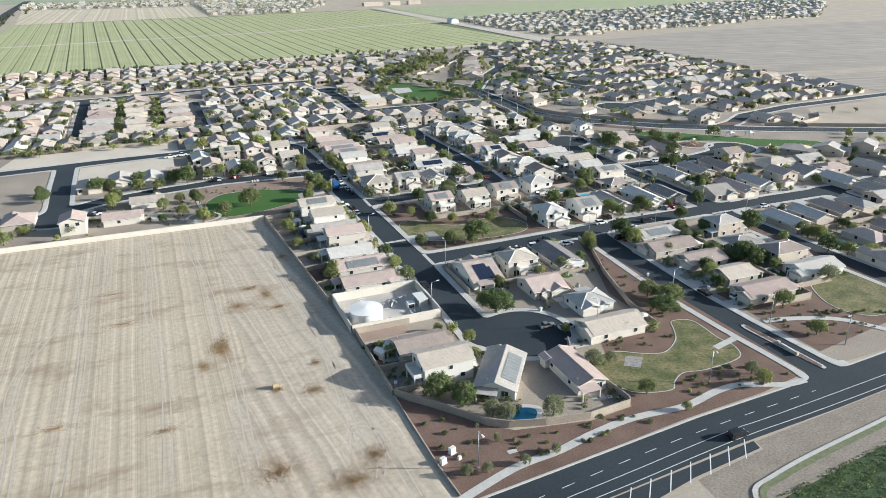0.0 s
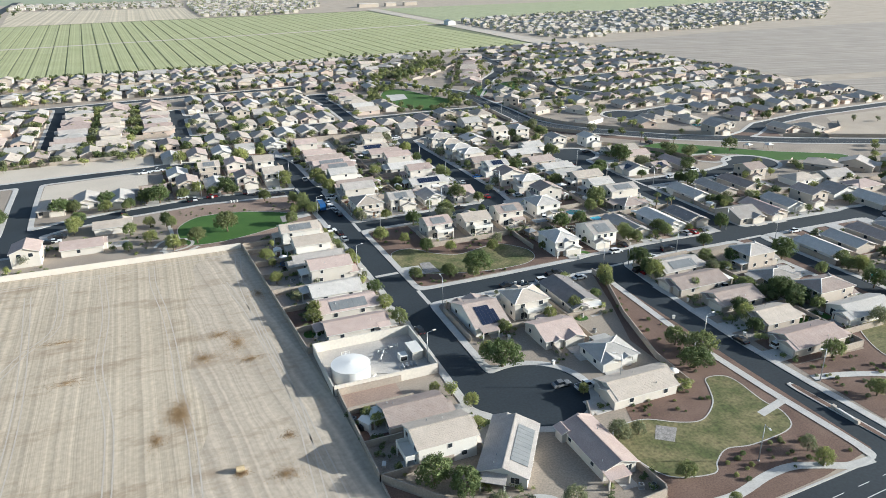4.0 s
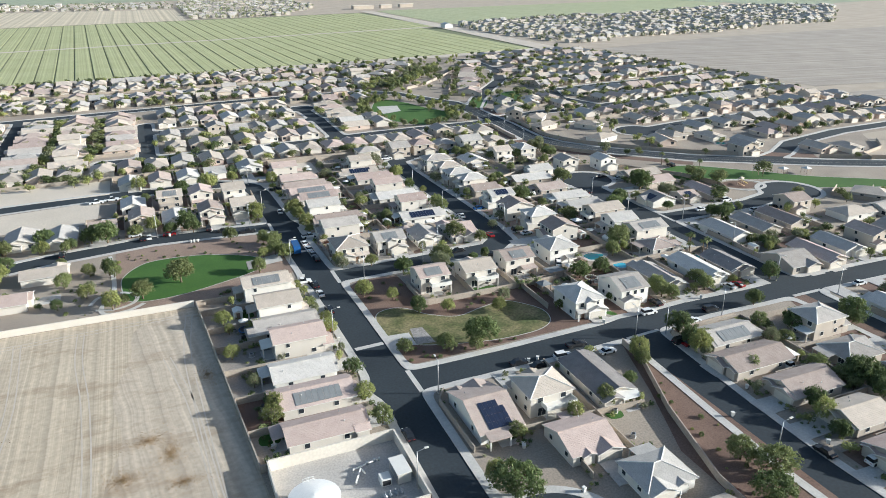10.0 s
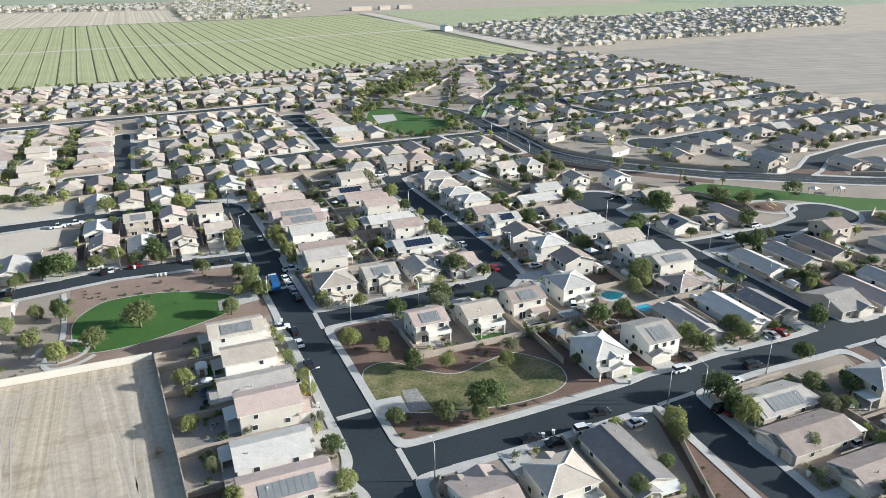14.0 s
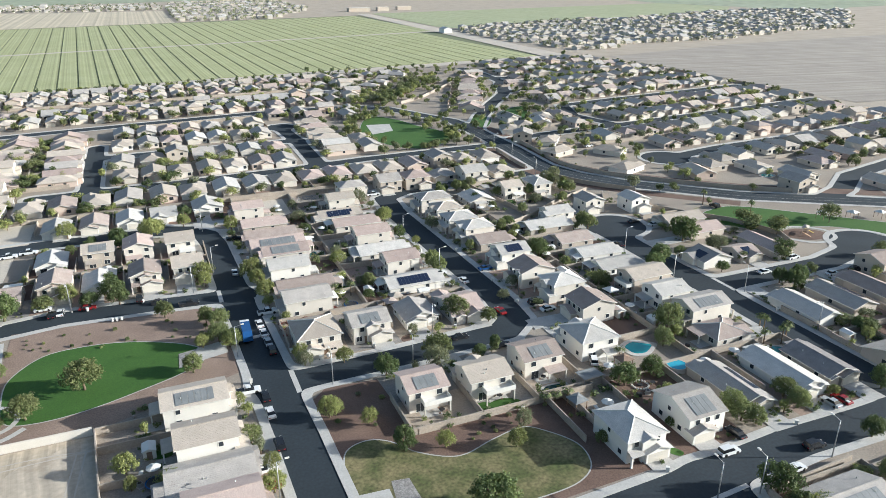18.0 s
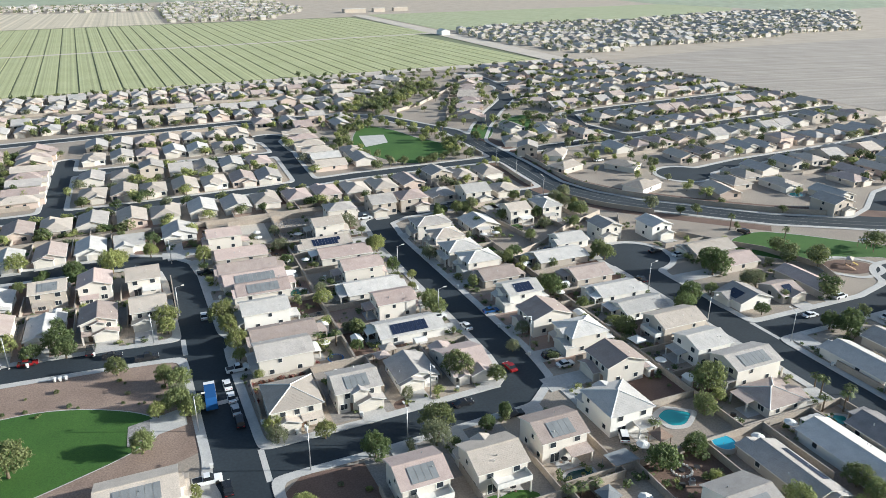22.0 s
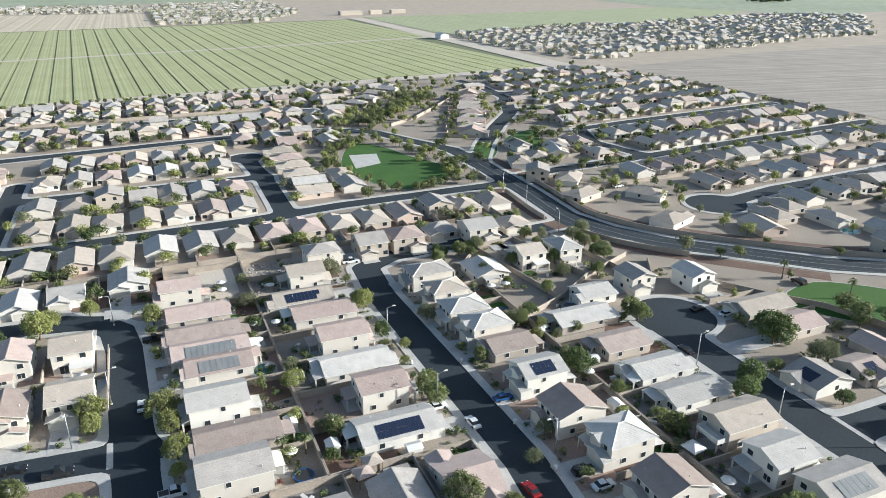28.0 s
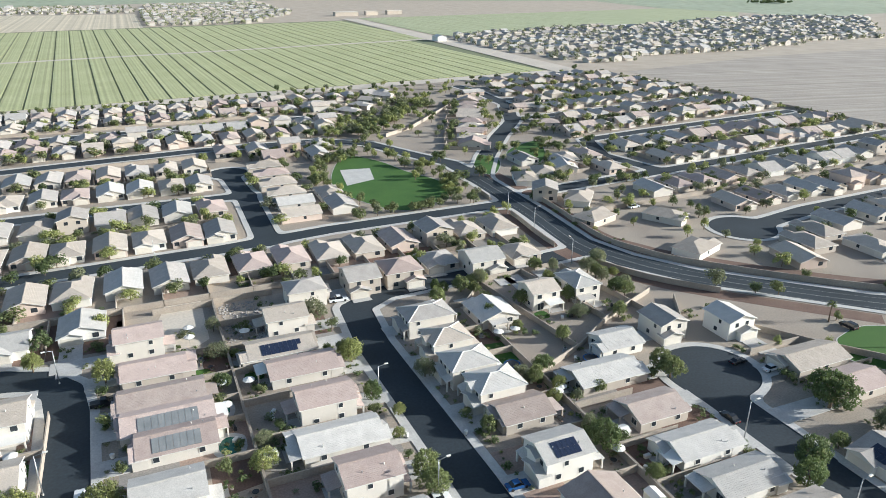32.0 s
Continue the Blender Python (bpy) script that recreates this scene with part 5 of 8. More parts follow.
land("gravel_bed", [(12, 269.2), (33, 268.4), (47, 274), (65.5, 281), (65.5, 320), (12, 323), (12, 300)], 0.05, mat("tan_red_gravel", (0.215, 0.150, 0.115), (0.33, 0.24, 0.185), 0.12, 3.0, 0.95, fine_amt=0.3), GRAVEL, "gravel bed")
lawn([(14.4, 298), (20.7, 307), (30, 308.6), (40, 307), (50.8, 302.0), (57, 296.5), (57.5, 290), (52, 285.5), (43, 281.5), (32, 277.6), (22.0, 276.5), (15.6, 279), (14, 288)], M_LAWN, "deep green mown lawn of a park")
land("rock_apron", [(51.9, 295.2), (51.6, 288.0), (56, 289.5), (56.2, 296.3)], 0.16, M_ROCK, "grey rock drain apron", "rocks")
land("concrete_apron", [(56.2, 296.3), (56, 289.5), (63.5, 291.3), (63.3, 298.1)], 0.172, M_CONCRETE, "concrete drain apron", "apron")
ribbon("footpath", [(10.2, 318.5), (11.5, 300), (11.6, 286), (8.5, 277), (10, 272), (16, 272.5), (20, 275.6)], 1.4, 0.13, M_CONCRETE, "pale concrete footpath")
land("gravel_bed", [(147.3, 110), (200, 118), (200, 205), (193, 203), (170, 133), (147, 134)], 0.04, M_DG, GRAVEL, "gravel bed")
lawn([(172, 130), (178, 141), (186, 146), (196, 146), (197, 122), (180, 118), (173, 122)], M_DRYLAWN, "dry lawn of a park")
ribbon("footpath", [(146.5, 128), (155, 126), (166, 121), (172, 113), (176, 106.5)], 2.2, 0.12, M_CONCRETE, "winding pale concrete footpath")
lawn([(243, 320), (246, 327), (251, 331), (266, 331), (289, 309), (304, 294), (330, 276), (326, 268), (312, 272), (297, 278), (291, 281), (287, 291), (280, 299), (266, 303.5), (255, 305)], M_LAWN, "green lawn along the curving road", 0.06)
lawn([(177, 551), (187.7, 562), (198, 545), (203, 525), (212, 500), (205, 482), (186, 470), (173, 482), (165, 513)], M_LAWN, "green lawn of a park with a ball court", 0.08)
land("ball_court", [(171, 512), (185, 517), (189, 536), (175, 538)], 0.13, M_CONCRETE, "pale concrete ball court", "court")
lawn([(236, 519), (238, 503), (253, 526), (247, 540)], M_LAWN, "small green lawn", 0.08)
lawn([(260, 531), (264, 511), (281, 529), (291, 555), (272, 547)], M_LAWN, "small green lawn", 0.08)
ribbon("play_border", [(255, 297), (262, 289), (272, 290), (275, 297), (268, 304), (258, 304), (255, 297)], 1.6, 0.13, M_CONCRETE, "concrete path round a playground")
land("play_sand", smooth_loop([(257.5, 297), (263, 291.5), (271, 292), (272.5, 297), (267, 302), (259.5, 302)]), 0.11, M_DG, "gravel under a playground", "playground")
ribbon("play_border", [(7, 276), (12, 274.5), (17, 277), (18, 282), (14, 286), (8, 285), (5.5, 280)], 1.2, 0.12, M_CONCRETE, "concrete path round a playground")
# verge beds along the curving road
ribbon("verge_bed", [(238, 505), (238, 455), (236, 420), (241, 404), (252, 387), (286, 353), (336, 320)], 8.0, 0.035, M_DG, "red-brown gravel verge", "gravel bed")
ribbon("verge_bed", [(219, 460), (216, 415), (221, 392), (234, 370), (270, 333)], 6.0, 0.036, M_DG, "red-brown gravel verge", "gravel bed")
# southern shoulder and ditch
M_CROPDARK = mat("ditch_crop", (0.028, 0.055, 0.014), (0.05, 0.085, 0.024), 0.4, 2.5, 0.9, fine_amt=0.5, bump=0.25)
M_SHOULDER = mat("road_shoulder", (0.30, 0.255, 0.205), (0.22, 0.185, 0.15), 0.18, 2.0, 0.95, fine_amt=0.3)
land("shoulder", [(60, 79), (86, 84.3), (104.2, 86.3), (104.7, 88.6), (60, 85)], 0.026, M_ASPHALT, "asphalt bay beside the through road", "road")
land("road_shoulder", [(84, 60), (86, 83.5), (104.6, 85.8), (105, 88.3), (150, 91.4), (320, 103), (320, 60)], 0.015, M_SHOULDER, "dusty gravel shoulder above a ditch", "shoulder")
ribbon("ditch_lining", [(90, 70), (93.5, 76.8), (99.3, 78.6), (111.4, 80.6), (132.8, 83.0), (170, 87), (300, 98)], 0.9, 0.25, M_CONCRETE, "pale concrete ditch lining", "ditch")
ribbon("ditch_lining", [(91.6, 70), (95, 76.2), (100.5, 77.7), (112, 79.6), (133, 82.0), (170, 86), (300, 97)], 1.3, 0.06, M_DITCH, "dark wet ditch", "ditch")
RCROP = random.Random(17)
v, f = [], []
for _ in range(9000):
    x = RCROP.uniform(97, 170)
    top = 74.6 + (x - 100) * 0.11
    y = RCROP.uniform(top - 22, top)
    if math.sin(x * 0.9) + math.sin(y * 1.3 + x * 0.4) > 1.25:
        continue
    s, t, h = RCROP.uniform(0.12, 0.32), RCROP.uniform(0, 3.14), RCROP.uniform(0.15, 0.5)
    dx, dy = math.cos(t) * s, math.sin(t) * s
    k = len(v)
    v += [(x - dx, y - dy, h * 0.5), (x + dy * 0.5, y - dx * 0.5, h), (x + dx, y + dy, h * 0.6), (x - dy * 0.5, y + dx * 0.5, h * 0.3)]
    f.append((k, k + 1, k + 2, k + 3))
tagged(raw("leafy_crop", v, f, M_LEAF[1]), "low dark green leafy crop beyond the ditch", "crop", kind="stuff")
land("crop_bed", [(97, 73.4), (120, 76.2), (170, 81.8), (170, 40), (95, 40)], 0.03, M_CROPDARK, "dark green crop bed beyond a ditch", "crop field")


# ---- markings ----
M_WORNLINE = mat("worn_road_paint", (0.22, 0.22, 0.21), (0.36, 0.36, 0.34), 0.5, 4.0, 0.8)


def dashes(pts, w, dash, gap, name, label, material=None):
    pts = [Vector(p) for p in smooth_loop(pts, 8, False)]
    g = Geo()
    on, left = True, dash
    for a, b in zip(pts, pts[1:]):
        d, pos = (b - a).length, 0.0
        if d < 1e-6:
            continue
        e = (b - a) / d
        n = Vector((-e.y, e.x)) * w / 2
        while pos < d:
            s = min(left, d - pos) if gap else d - pos
            if on:
                p, q = a + e * pos, a + e * (pos + s)
                g.add([(p.x - n.x, p.y - n.y, 0.038), (q.x - n.x, q.y - n.y, 0.038), (q.x + n.x, q.y + n.y, 0.038), (p.x + n.x, p.y + n.y, 0.038)], [(0, 1, 2, 3)])
            pos += s
            if gap:
                left -= s
                if left <= 1e-6:
                    on = not on
                    left = dash if on else gap
    return tagged(g.make(name, material or M_PAINTLINE), label, "road marking", kind="structure")


dashes([(40, 85), (70.8, 87.3), (103.6, 90.4), (148.5, 92.7), (300, 103.5)], 0.15, 1, 0, "edge_line", "white edge line")
dashes([(40, 89), (75.7, 93.4), (98.7, 95.6), (131.7, 97.4)], 0.13, 3, 4, "lane_line", "broken white lane line")
dashes([(40, 87), (73.3, 90.2), (102.6, 93.2), (132.2, 94.7), (300, 105.5)], 0.14, 1, 0, "centre_line", "worn centre line")
for bx, by in ((73, 86.9), (78, 87.5), (83.2, 88), (88.3, 88.5), (93.6, 89), (98.7, 89.5), (103.4, 90)):
    dashes([(bx, by - 0.2), (bx - 4.2, by - 5.2)], 0.22, 1, 0, "bay_line", "thick white bay line")
for off in (-3.6, -0.15, 0.15, 3.6):
    pts = [(229, 500), (228, 450), (225.5, 415), (231, 395), (243, 376), (278, 341), (330, 308), (420, 262)]
    mv = []
    for i, p in enumerate(pts):
        a, b = Vector(pts[max(0, i - 1)]), Vector(pts[min(len(pts) - 1, i + 1)])
        n = Vector((a.y - b.y, b.x - a.x)).normalized() * off
        mv.append((p[0] + n.x, p[1] + n.y))
    dashes(mv, 0.09, 1, 0, "lane_line", "worn painted line on the curving road", M_WORNLINE)
for q in ([(69.0, 226.0), (76.6, 226.3), (76.7, 224.8), (69.1, 224.5)], [(66.6, 297.5), (74.6, 298), (74.7, 296.4), (66.7, 295.9)], [(66, 330.2), (66, 321.6), (64.8, 321.6), (64.8, 330.2)]):
    land("cross_gutter", q, 0.05, M_CONCRETE, "concrete gutter crossing the street", "gutter")
for q in ([(77.2, 200.6), (78.4, 200.6), (78.4, 210.6), (77.2, 210.6)], [(136.0, 201.9), (146.6, 202.6), (146.6, 203.7), (136.0, 203.0)], [(75.6, 266.6), (76.8, 266.6), (76.8, 277), (75.6, 277)], [(196.2, 203.6), (207.2, 203.6), (207.2, 204.9), (196.2, 204.9)], [(206.8, 270), (208, 270), (208, 280), (206.8, 280)]):
    land("cross_gutter", q, 0.05, M_CONCRETE, "concrete gutter crossing the street", "gutter")

# median island at the estate's entrance
isl = smooth_loop([(139.6, 128.5), (138.7, 127), (139.7, 116), (140.9, 104.8), (141.7, 103.6), (142.4, 105), (141.5, 116), (140.4, 127)], 5)
tagged(sheet("median_kerb", isl, 0.19, M_CONCRETE, 0.17), "concrete kerb of the entrance island", "kerb", kind="structure")
land("median_bed", [((x - 140.6) * 0.72 + 140.6, (y - 116) * 0.94 + 116) for x, y in isl], 0.2, M_DG, "gravel on the entrance island", "gravel bed")
sign = empty("entrance_sign", 140.4, 114, label="low tan masonry entrance sign wall on the island", category="sign")
Geo().box(-0.2, -2.6, 0, 0.2, 2.6, 0.8).make("sign_wall", M_STUCCO[0], sign)
Geo().box(-0.42, -3.4, 0, 0.42, -2.6, 1.0).make("pillar", M_STUCCO[1], sign)
Geo().box(-0.42, 2.6, 0, 0.42, 3.4, 1.0).make("pillar", M_STUCCO[1], sign)
Geo().box(-0.25, -1.8, 0.8, 0.25, 1.8, 0.9).make("coping", M_TRIM, sign)

# ---- lots: yards and garden walls ----
M_GRAVELS = [mat("pale_yard_gravel", (0.37, 0.315, 0.255), (0.27, 0.225, 0.18), 0.1, 2.5, 0.95, fine_amt=0.22), M_DG, mat("grey_gravel", (0.31, 0.285, 0.26), (0.22, 0.20, 0.18), 0.1, 2.5, 0.95, fine_amt=0.25), mat("tan_gravel", (0.44, 0.365, 0.285), (0.34, 0.28, 0.22), 0.1, 2.5, 0.95, fine_amt=0.2),
             mat("pink_gravel", (0.36, 0.265, 0.21), (0.28, 0.20, 0.16), 0.1, 2.5, 0.95, fine_amt=0.25)]


def lots(axis, street, mid, back, cuts, seed, walls=True, slant=0.0):
    """Lots in a row: yard surfaces, side walls and back walls. axis: 'u' where the lots run out from a street along x."""
    R = random.Random(seed)
    P = (lambda a, b: (a, b)) if axis == "u" else (lambda a, b: (b, a))
    for lo, hi in zip(cuts, cuts[1:]):
        b0, b1 = back + slant * lo, back + slant * hi
        for s, e0, e1 in ((street, mid, mid), (mid, b0, b1)):
            q = [P(s, lo + 0.05), P(e0, lo + 0.05), P(e1, hi - 0.05), P(s, hi - 0.05)]
            ob = sheet("yard", q, 0.022, M_GRAVELS[R.choice((0, 0, 1, 2, 3, 4))])
            tagged(ob, "gravel yard of a house lot", "yard", kind="structure")
        if walls:
            block_wall([P(b0, lo), P(b1, hi)])
            block_wall([P(b1, hi), P(mid + (street - mid) * 0.15, hi)])
    if walls:
        block_wall([P(back + slant * cuts[0], cuts[0]), P(mid + (street - mid) * 0.15, cuts[0])])


SL = (33.8 - 40.3) / (267 - 166)
lots("u", 65, 55, 40.3 - SL * 166, [186.6, 198.5, 212, 224.6, 237, 248, 260, 267.2], 1, True, SL)
lots("u", 64.6, 55, 41.2, [133.5, 144.3, 157, 165.2], 2)
lots("u", 78.2, 89, 103, [301.4, 313.5, 326, 341, 354, 362.5, 373, 386, 413], 3)
lots("u", 130.2, 118, 103.2, [301.5, 317, 331, 344.5, 359, 373, 385, 399, 414], 4)
lots("u", 144.5, 154, 168.5, [258, 281, 294.5, 308, 324, 336.5, 346, 357.5, 370.5, 385], 5)
lots("u", 195, 182, 168.7, [243.5, 255, 266, 277.5, 290.5, 303, 315, 330, 343], 6)
lots("u", 147.2, 158, 170.6, [134, 147, 160, 173, 186, 199], 7)
lots("u", 195, 184, 170.8, [140, 152.5, 165.5, 180, 197], 8)
lots("v", 212.8, 228, 243, [133.8 - 8, 141.5, 158, 173.5, 187, 199.5][0:1] + [141.5, 158, 173.5, 187, 196], 9)
lots("v", 279.5, 288, 301, [78, 92, 105.5, 119.5, 132], 10)
lots("v", 266.5, 254, 241.5, [94.2, 110.3, 124.3, 138], 11)
lots("v", 330, 345, 357, [1.5, 15, 27.5, 39.5, 52.5, 65], 12)
lots("v", 386, 368, 357.2, [12, 25.5, 39, 51, 65], 13)
lots("v", 397, 404, 417, [10, 23.5, 36, 48, 62, 80], 14)
lots("v", 269.5, 252, 238, [209, 221.5, 236, 251], 15)
lots("v", 214.5, 224, 237.8, [208.5, 219.5, 232.5, 246, 260], 16)
lots("v", 203, 186, 174, [208, 219.5, 233, 246.5, 260], 17)
lots("v", 448, 432, 418, [-70 + 12.35 * i for i in range(23)], 18)
block_wall([(-110, 270.5), (-57, 268.9), (33.2, 267.6)], 2.0, label="pale cream block wall behind the fallow field", material=M_STUCCO[0])
block_wall([(41.2, 133.7), (49, 124.6), (55.8, 115.6), (60.2, 112.4), (68, 110), (78, 108.3), (88.8, 109), (89.4, 110.2), (88.2, 122), (88.3, 132.8), (91, 139)], 1.8)
block_wall([(41.3, 133), (41.6, 106), (42.2, 97)], 0.5, label="low concrete kerb wall at the field's edge")
block_wall([(98.8, 136.6), (107, 136.1), (117.6, 136.4), (118.4, 150), (124.5, 172), (132, 191), (133, 200.5)], 1.8)
block_wall([(79.6, 176), (79.6, 194.5), (82, 198)], 1.6)
block_wall([(91, 178.5), (92.5, 197)], 1.6)
block_wall([(109, 160), (109.5, 200)], 1.6)
block_wall([(92, 178), (109, 177), (121, 176)], 1.6)
block_wall([(97, 160), (97.5, 176)], 1.6)
block_wall([(130.6, 225), (131, 242)], 1.8)
block_wall([(147.5, 186), (148, 199.5), (170, 200.5)], 1.8)
for off, h in ((9.5, 2.0), (-9.5, 1.9)):
    pts = smooth_loop([(229, 480), (228, 450), (225.5, 415), (231, 395), (243, 376), (278, 341), (330, 308), (420, 262)], 5, False)
    out = []
    for i, p in enumerate(pts):
        a, b = Vector(pts[max(0, i - 1)]), Vector(pts[min(len(pts) - 1, i + 1)])
        n = Vector((a.y - b.y, b.x - a.x)).normalized() * off
        q = (p[0] + n.x, p[1] + n.y)
        if on_road(*q) > 2.0 and (off < 0 and q[1] > 362 or off > 0):
            out.append(q)
        elif len(out) > 1:
            block_wall(out, h, label="tan block wall along the curving road")
            out = []
        else:
            out = []
    if len(out) > 1:
        block_wall(out, h, label="tan block wall along the curving road")
block_wall([(231, 345), (240, 331), (250, 318), (256, 300), (252, 290)], 1.8)
block_wall([(-160, 672), (60, 675), (150, 679), (190, 683), (262, 690)], 1.8)
block_wall([(218, 596), (240, 612), (292, 672)], 2.0)
block_wall([(505, 505), (501, 566), (500, 648), (492, 707), (470, 755)], 1.8)
block_wall([(354, 303), (358, 311), (379, 317), (392, 330)], 1.8)
block_wall([(168.6, 345), (185, 352), (200, 362), (222, 372)], 1.8)
block_wall([(184, 352), (178, 398)], 1.7)
block_wall([(200, 362), (194, 400)], 1.7)
block_wall([(214, 353), (208, 398)], 1.7)
block_wall([(168.6, 385), (180, 398), (208, 400)], 1.7)
block_wall([(217, 352), (226, 366)], 1.7)
block_wall([(222, 333), (238, 333)], 1.7)
block_wall([(222, 318.5), (246, 318.5)], 1.7)
block_wall([(40, 583), (115, 586)], 1.8)
block_wall([(38, 482), (115, 484)], 1.8)
block_wall([(252, 440), (400, 446), (490, 455)], 1.8)

# ---- the water tank's compound ----
M_TANK = mat("white_tank_paint", (0.74, 0.73, 0.70), (0.80, 0.79, 0.76), 0.4, 3.0, 0.6, fine_amt=0.05)
M_PALEWALL = mat("pale_compound_wall", (0.60, 0.55, 0.48), (0.66, 0.61, 0.53), 0.15, 2.0, 0.9, fine_amt=0.08)
land("compound_ground", [(40.4, 165.6), (66, 165.6), (66, 186.4), (40.4, 186.4)], 0.06, mat("compound_gravel", (0.50, 0.47, 0.43), (0.42, 0.39, 0.355), 0.15, 2.5, 0.95, fine_amt=0.2), "pale grey gravel inside the tank compound", "yard")
block_wall([(40.3, 165.4), (66, 165.4), (66, 186.4), (40.3, 186.4), (40.3, 165.4)], 2.7, 0.25, "tall pale block wall round a water tank", material=M_PALEWALL)
tank = empty("water_tank", 46.2, 171.8, label="white steel water tank with a low cone roof", category="water tank")
g = Geo()
n, rt = 40, 4.6
ring = [(math.cos(2 * math.pi * i / n), math.sin(2 * math.pi * i / n)) for i in range(n)]
g.add([(x * rt, y * rt, 0) for x, y in ring] + [(x * rt, y * rt, 3.6) for x, y in ring], [(i, (i + 1) % n, n + (i + 1) % n, n + i) for i in range(n)])
g.make("shell", M_TANK, tank, smooth=True)
g = Geo()
g.add([(x * (rt + 0.12), y * (rt + 0.12), 3.58) for x, y in ring] + [(x * (rt + 0.12), y * (rt + 0.12), 3.68) for x, y in ring] + [(0, 0, 4.25)],
      [(i, (i + 1) % n, n + (i + 1) % n, n + i) for i in range(n)] + [(n + i, n + (i + 1) % n, 2 * n) for i in range(n)])
g.make("cone_roof", M_TANK, tank)
g = Geo()
for a in (1.35, 1.6, 1.85):
    p = (math.cos(a) * 4.2, math.sin(a) * 4.2)
    g.tube((p[0], p[1], 3.6), (p[0], p[1], 4.8), 0.04, 0.04, 6)
for z in (4.25, 4.8):
    g.tube((math.cos(1.35) * 4.2, math.sin(1.35) * 4.2, z), (math.cos(1.85) * 4.2, math.sin(1.85) * 4.2, z), 0.04, 0.04, 6)
g.make("guard_rail", M_TANK, tank)
g = Geo()
for s in (-0.25, 0.25):
    g.tube((s, rt + 0.15, 0), (s, rt + 0.15, 4.6), 0.03, 0.03, 6)
for i in range(14):
    g.tube((-0.25, rt + 0.15, 0.3 + i * 0.3), (0.25, rt + 0.15, 0.3 + i * 0.3), 0.02, 0.02, 5)
g.make("ladder", M_METAL, tank)
pipe = empty("pipe_manifold", 57.5, 178.5, label="white pipework with valves on the gravel", category="pipework")
g = Geo()
g.tube((-2.5, -2.2, 0.6), (-0.6, 1.2, 0.6), 0.2, 0.2).tube((-2.5, -2.2, 0), (-2.5, -2.2, 0.75), 0.24, 0.24).tube((-0.6, 1.2, 0.6), (-0.2, -0.6, 0.6), 0.16, 0.16)
g.tube((-2.0, 1.4, 0.6), (3.6, 2.6, 0.6), 0.16, 0.16).tube((3.6, 2.6, 0), (3.6, 2.6, 0.9), 0.2, 0.2).tube((-2.0, 1.4, 0), (-2.0, 1.4, 0.8), 0.2, 0.2)
g.make("pipe", M_TRIM, pipe, smooth=True)
for a, b in ((-1.5, -0.5), (1.0, 2.05), (2.6, 2.4)):
    Geo().box(a - 0.25, b - 0.25, 0.35, a + 0.25, b + 0.25, 1.1).make("valve", M_METAL, pipe)
pump = empty("pump_house", 63.6, 175.5, label="pale metal equipment cabinet in the compound", category="cabinet")
Geo().box(-1.3, -2.6, 0.15, 1.3, 2.6, 2.4).make("cabinet", M_GARAGE, pump)
raw("cabinet_roof", *roof_slab(-1.5, -2.8, 1.5, 2.8, 2.55, 2.45), M_TRIM, pump)
for i in range(4):
    Geo().box(-1.33, -2.3 + i * 1.2, 0.4, -1.29, -1.4 + i * 1.2, 2.1).make("panel_door", M_METAL, pump)
gen = empty("generator", 60.2, 174.5, label="white standby generator with dark grille", category="generator")
Geo().box(-1.0, -1.1, 0.1, 1.0, 1.1, 1.7).make("housing", M_TRIM, gen)
Geo().box(-0.8, -1.14, 0.3, 0.8, -1.08, 1.4).make("grille", M_DARK, gen)
pumps = empty("pump_set", 60.5, 170.5, label="row of grey water pumps on a slab", category="pump")
Geo().box(-2.2, -1.0, 0, 2.2, 1.0, 0.2).make("slab", M_CONCRETE, pumps)
for i in range(4):
    Geo().tube((-1.6 + i * 1.05, -0.6, 0.6), (-1.6 + i * 1.05, 0.6, 0.6), 0.28, 0.28, 10).tube((-1.6 + i * 1.05, 0.3, 0.6), (-1.6 + i * 1.05, 0.3, 1.3), 0.12, 0.12).make("pump", M_METAL, pumps, smooth=True)
block_wall([(49, 167.5), (52, 170.5), (57.5, 168.5)], 0.4, label="low concrete bund on the compound floor", material=M_CONCRETE)


# ---- street furniture ----
LAMP = []


def street_lamp(x, y, rz):
    if LAMP:
        return copy_thing(LAMP[0], pose(x, y, 0, 0, 0, rz))
    ob = empty("street_lamp", x, y, 0, rz, label="tall grey steel street lamp on the pavement", category="street lamp", group="street lamps")
    Geo().tube((0, 0, 0), (0, 0, 8.6), 0.13, 0.08).make("pole", M_METAL, ob, smooth=True)
    Geo().tube((0, 0, 8.5), (1.9, 0, 8.9), 0.06, 0.05).make("arm", M_METAL, ob, smooth=True)
    Geo().box(1.5, -0.18, 8.82, 2.3, 0.18, 9.0).make("lamp_head", M_TRIM, ob)
    Geo().tube((0, 0, 0), (0, 0, 0.25), 0.24, 0.22).make("footing", M_CONCRETE, ob)
    LAMP.append(ob)
    return ob


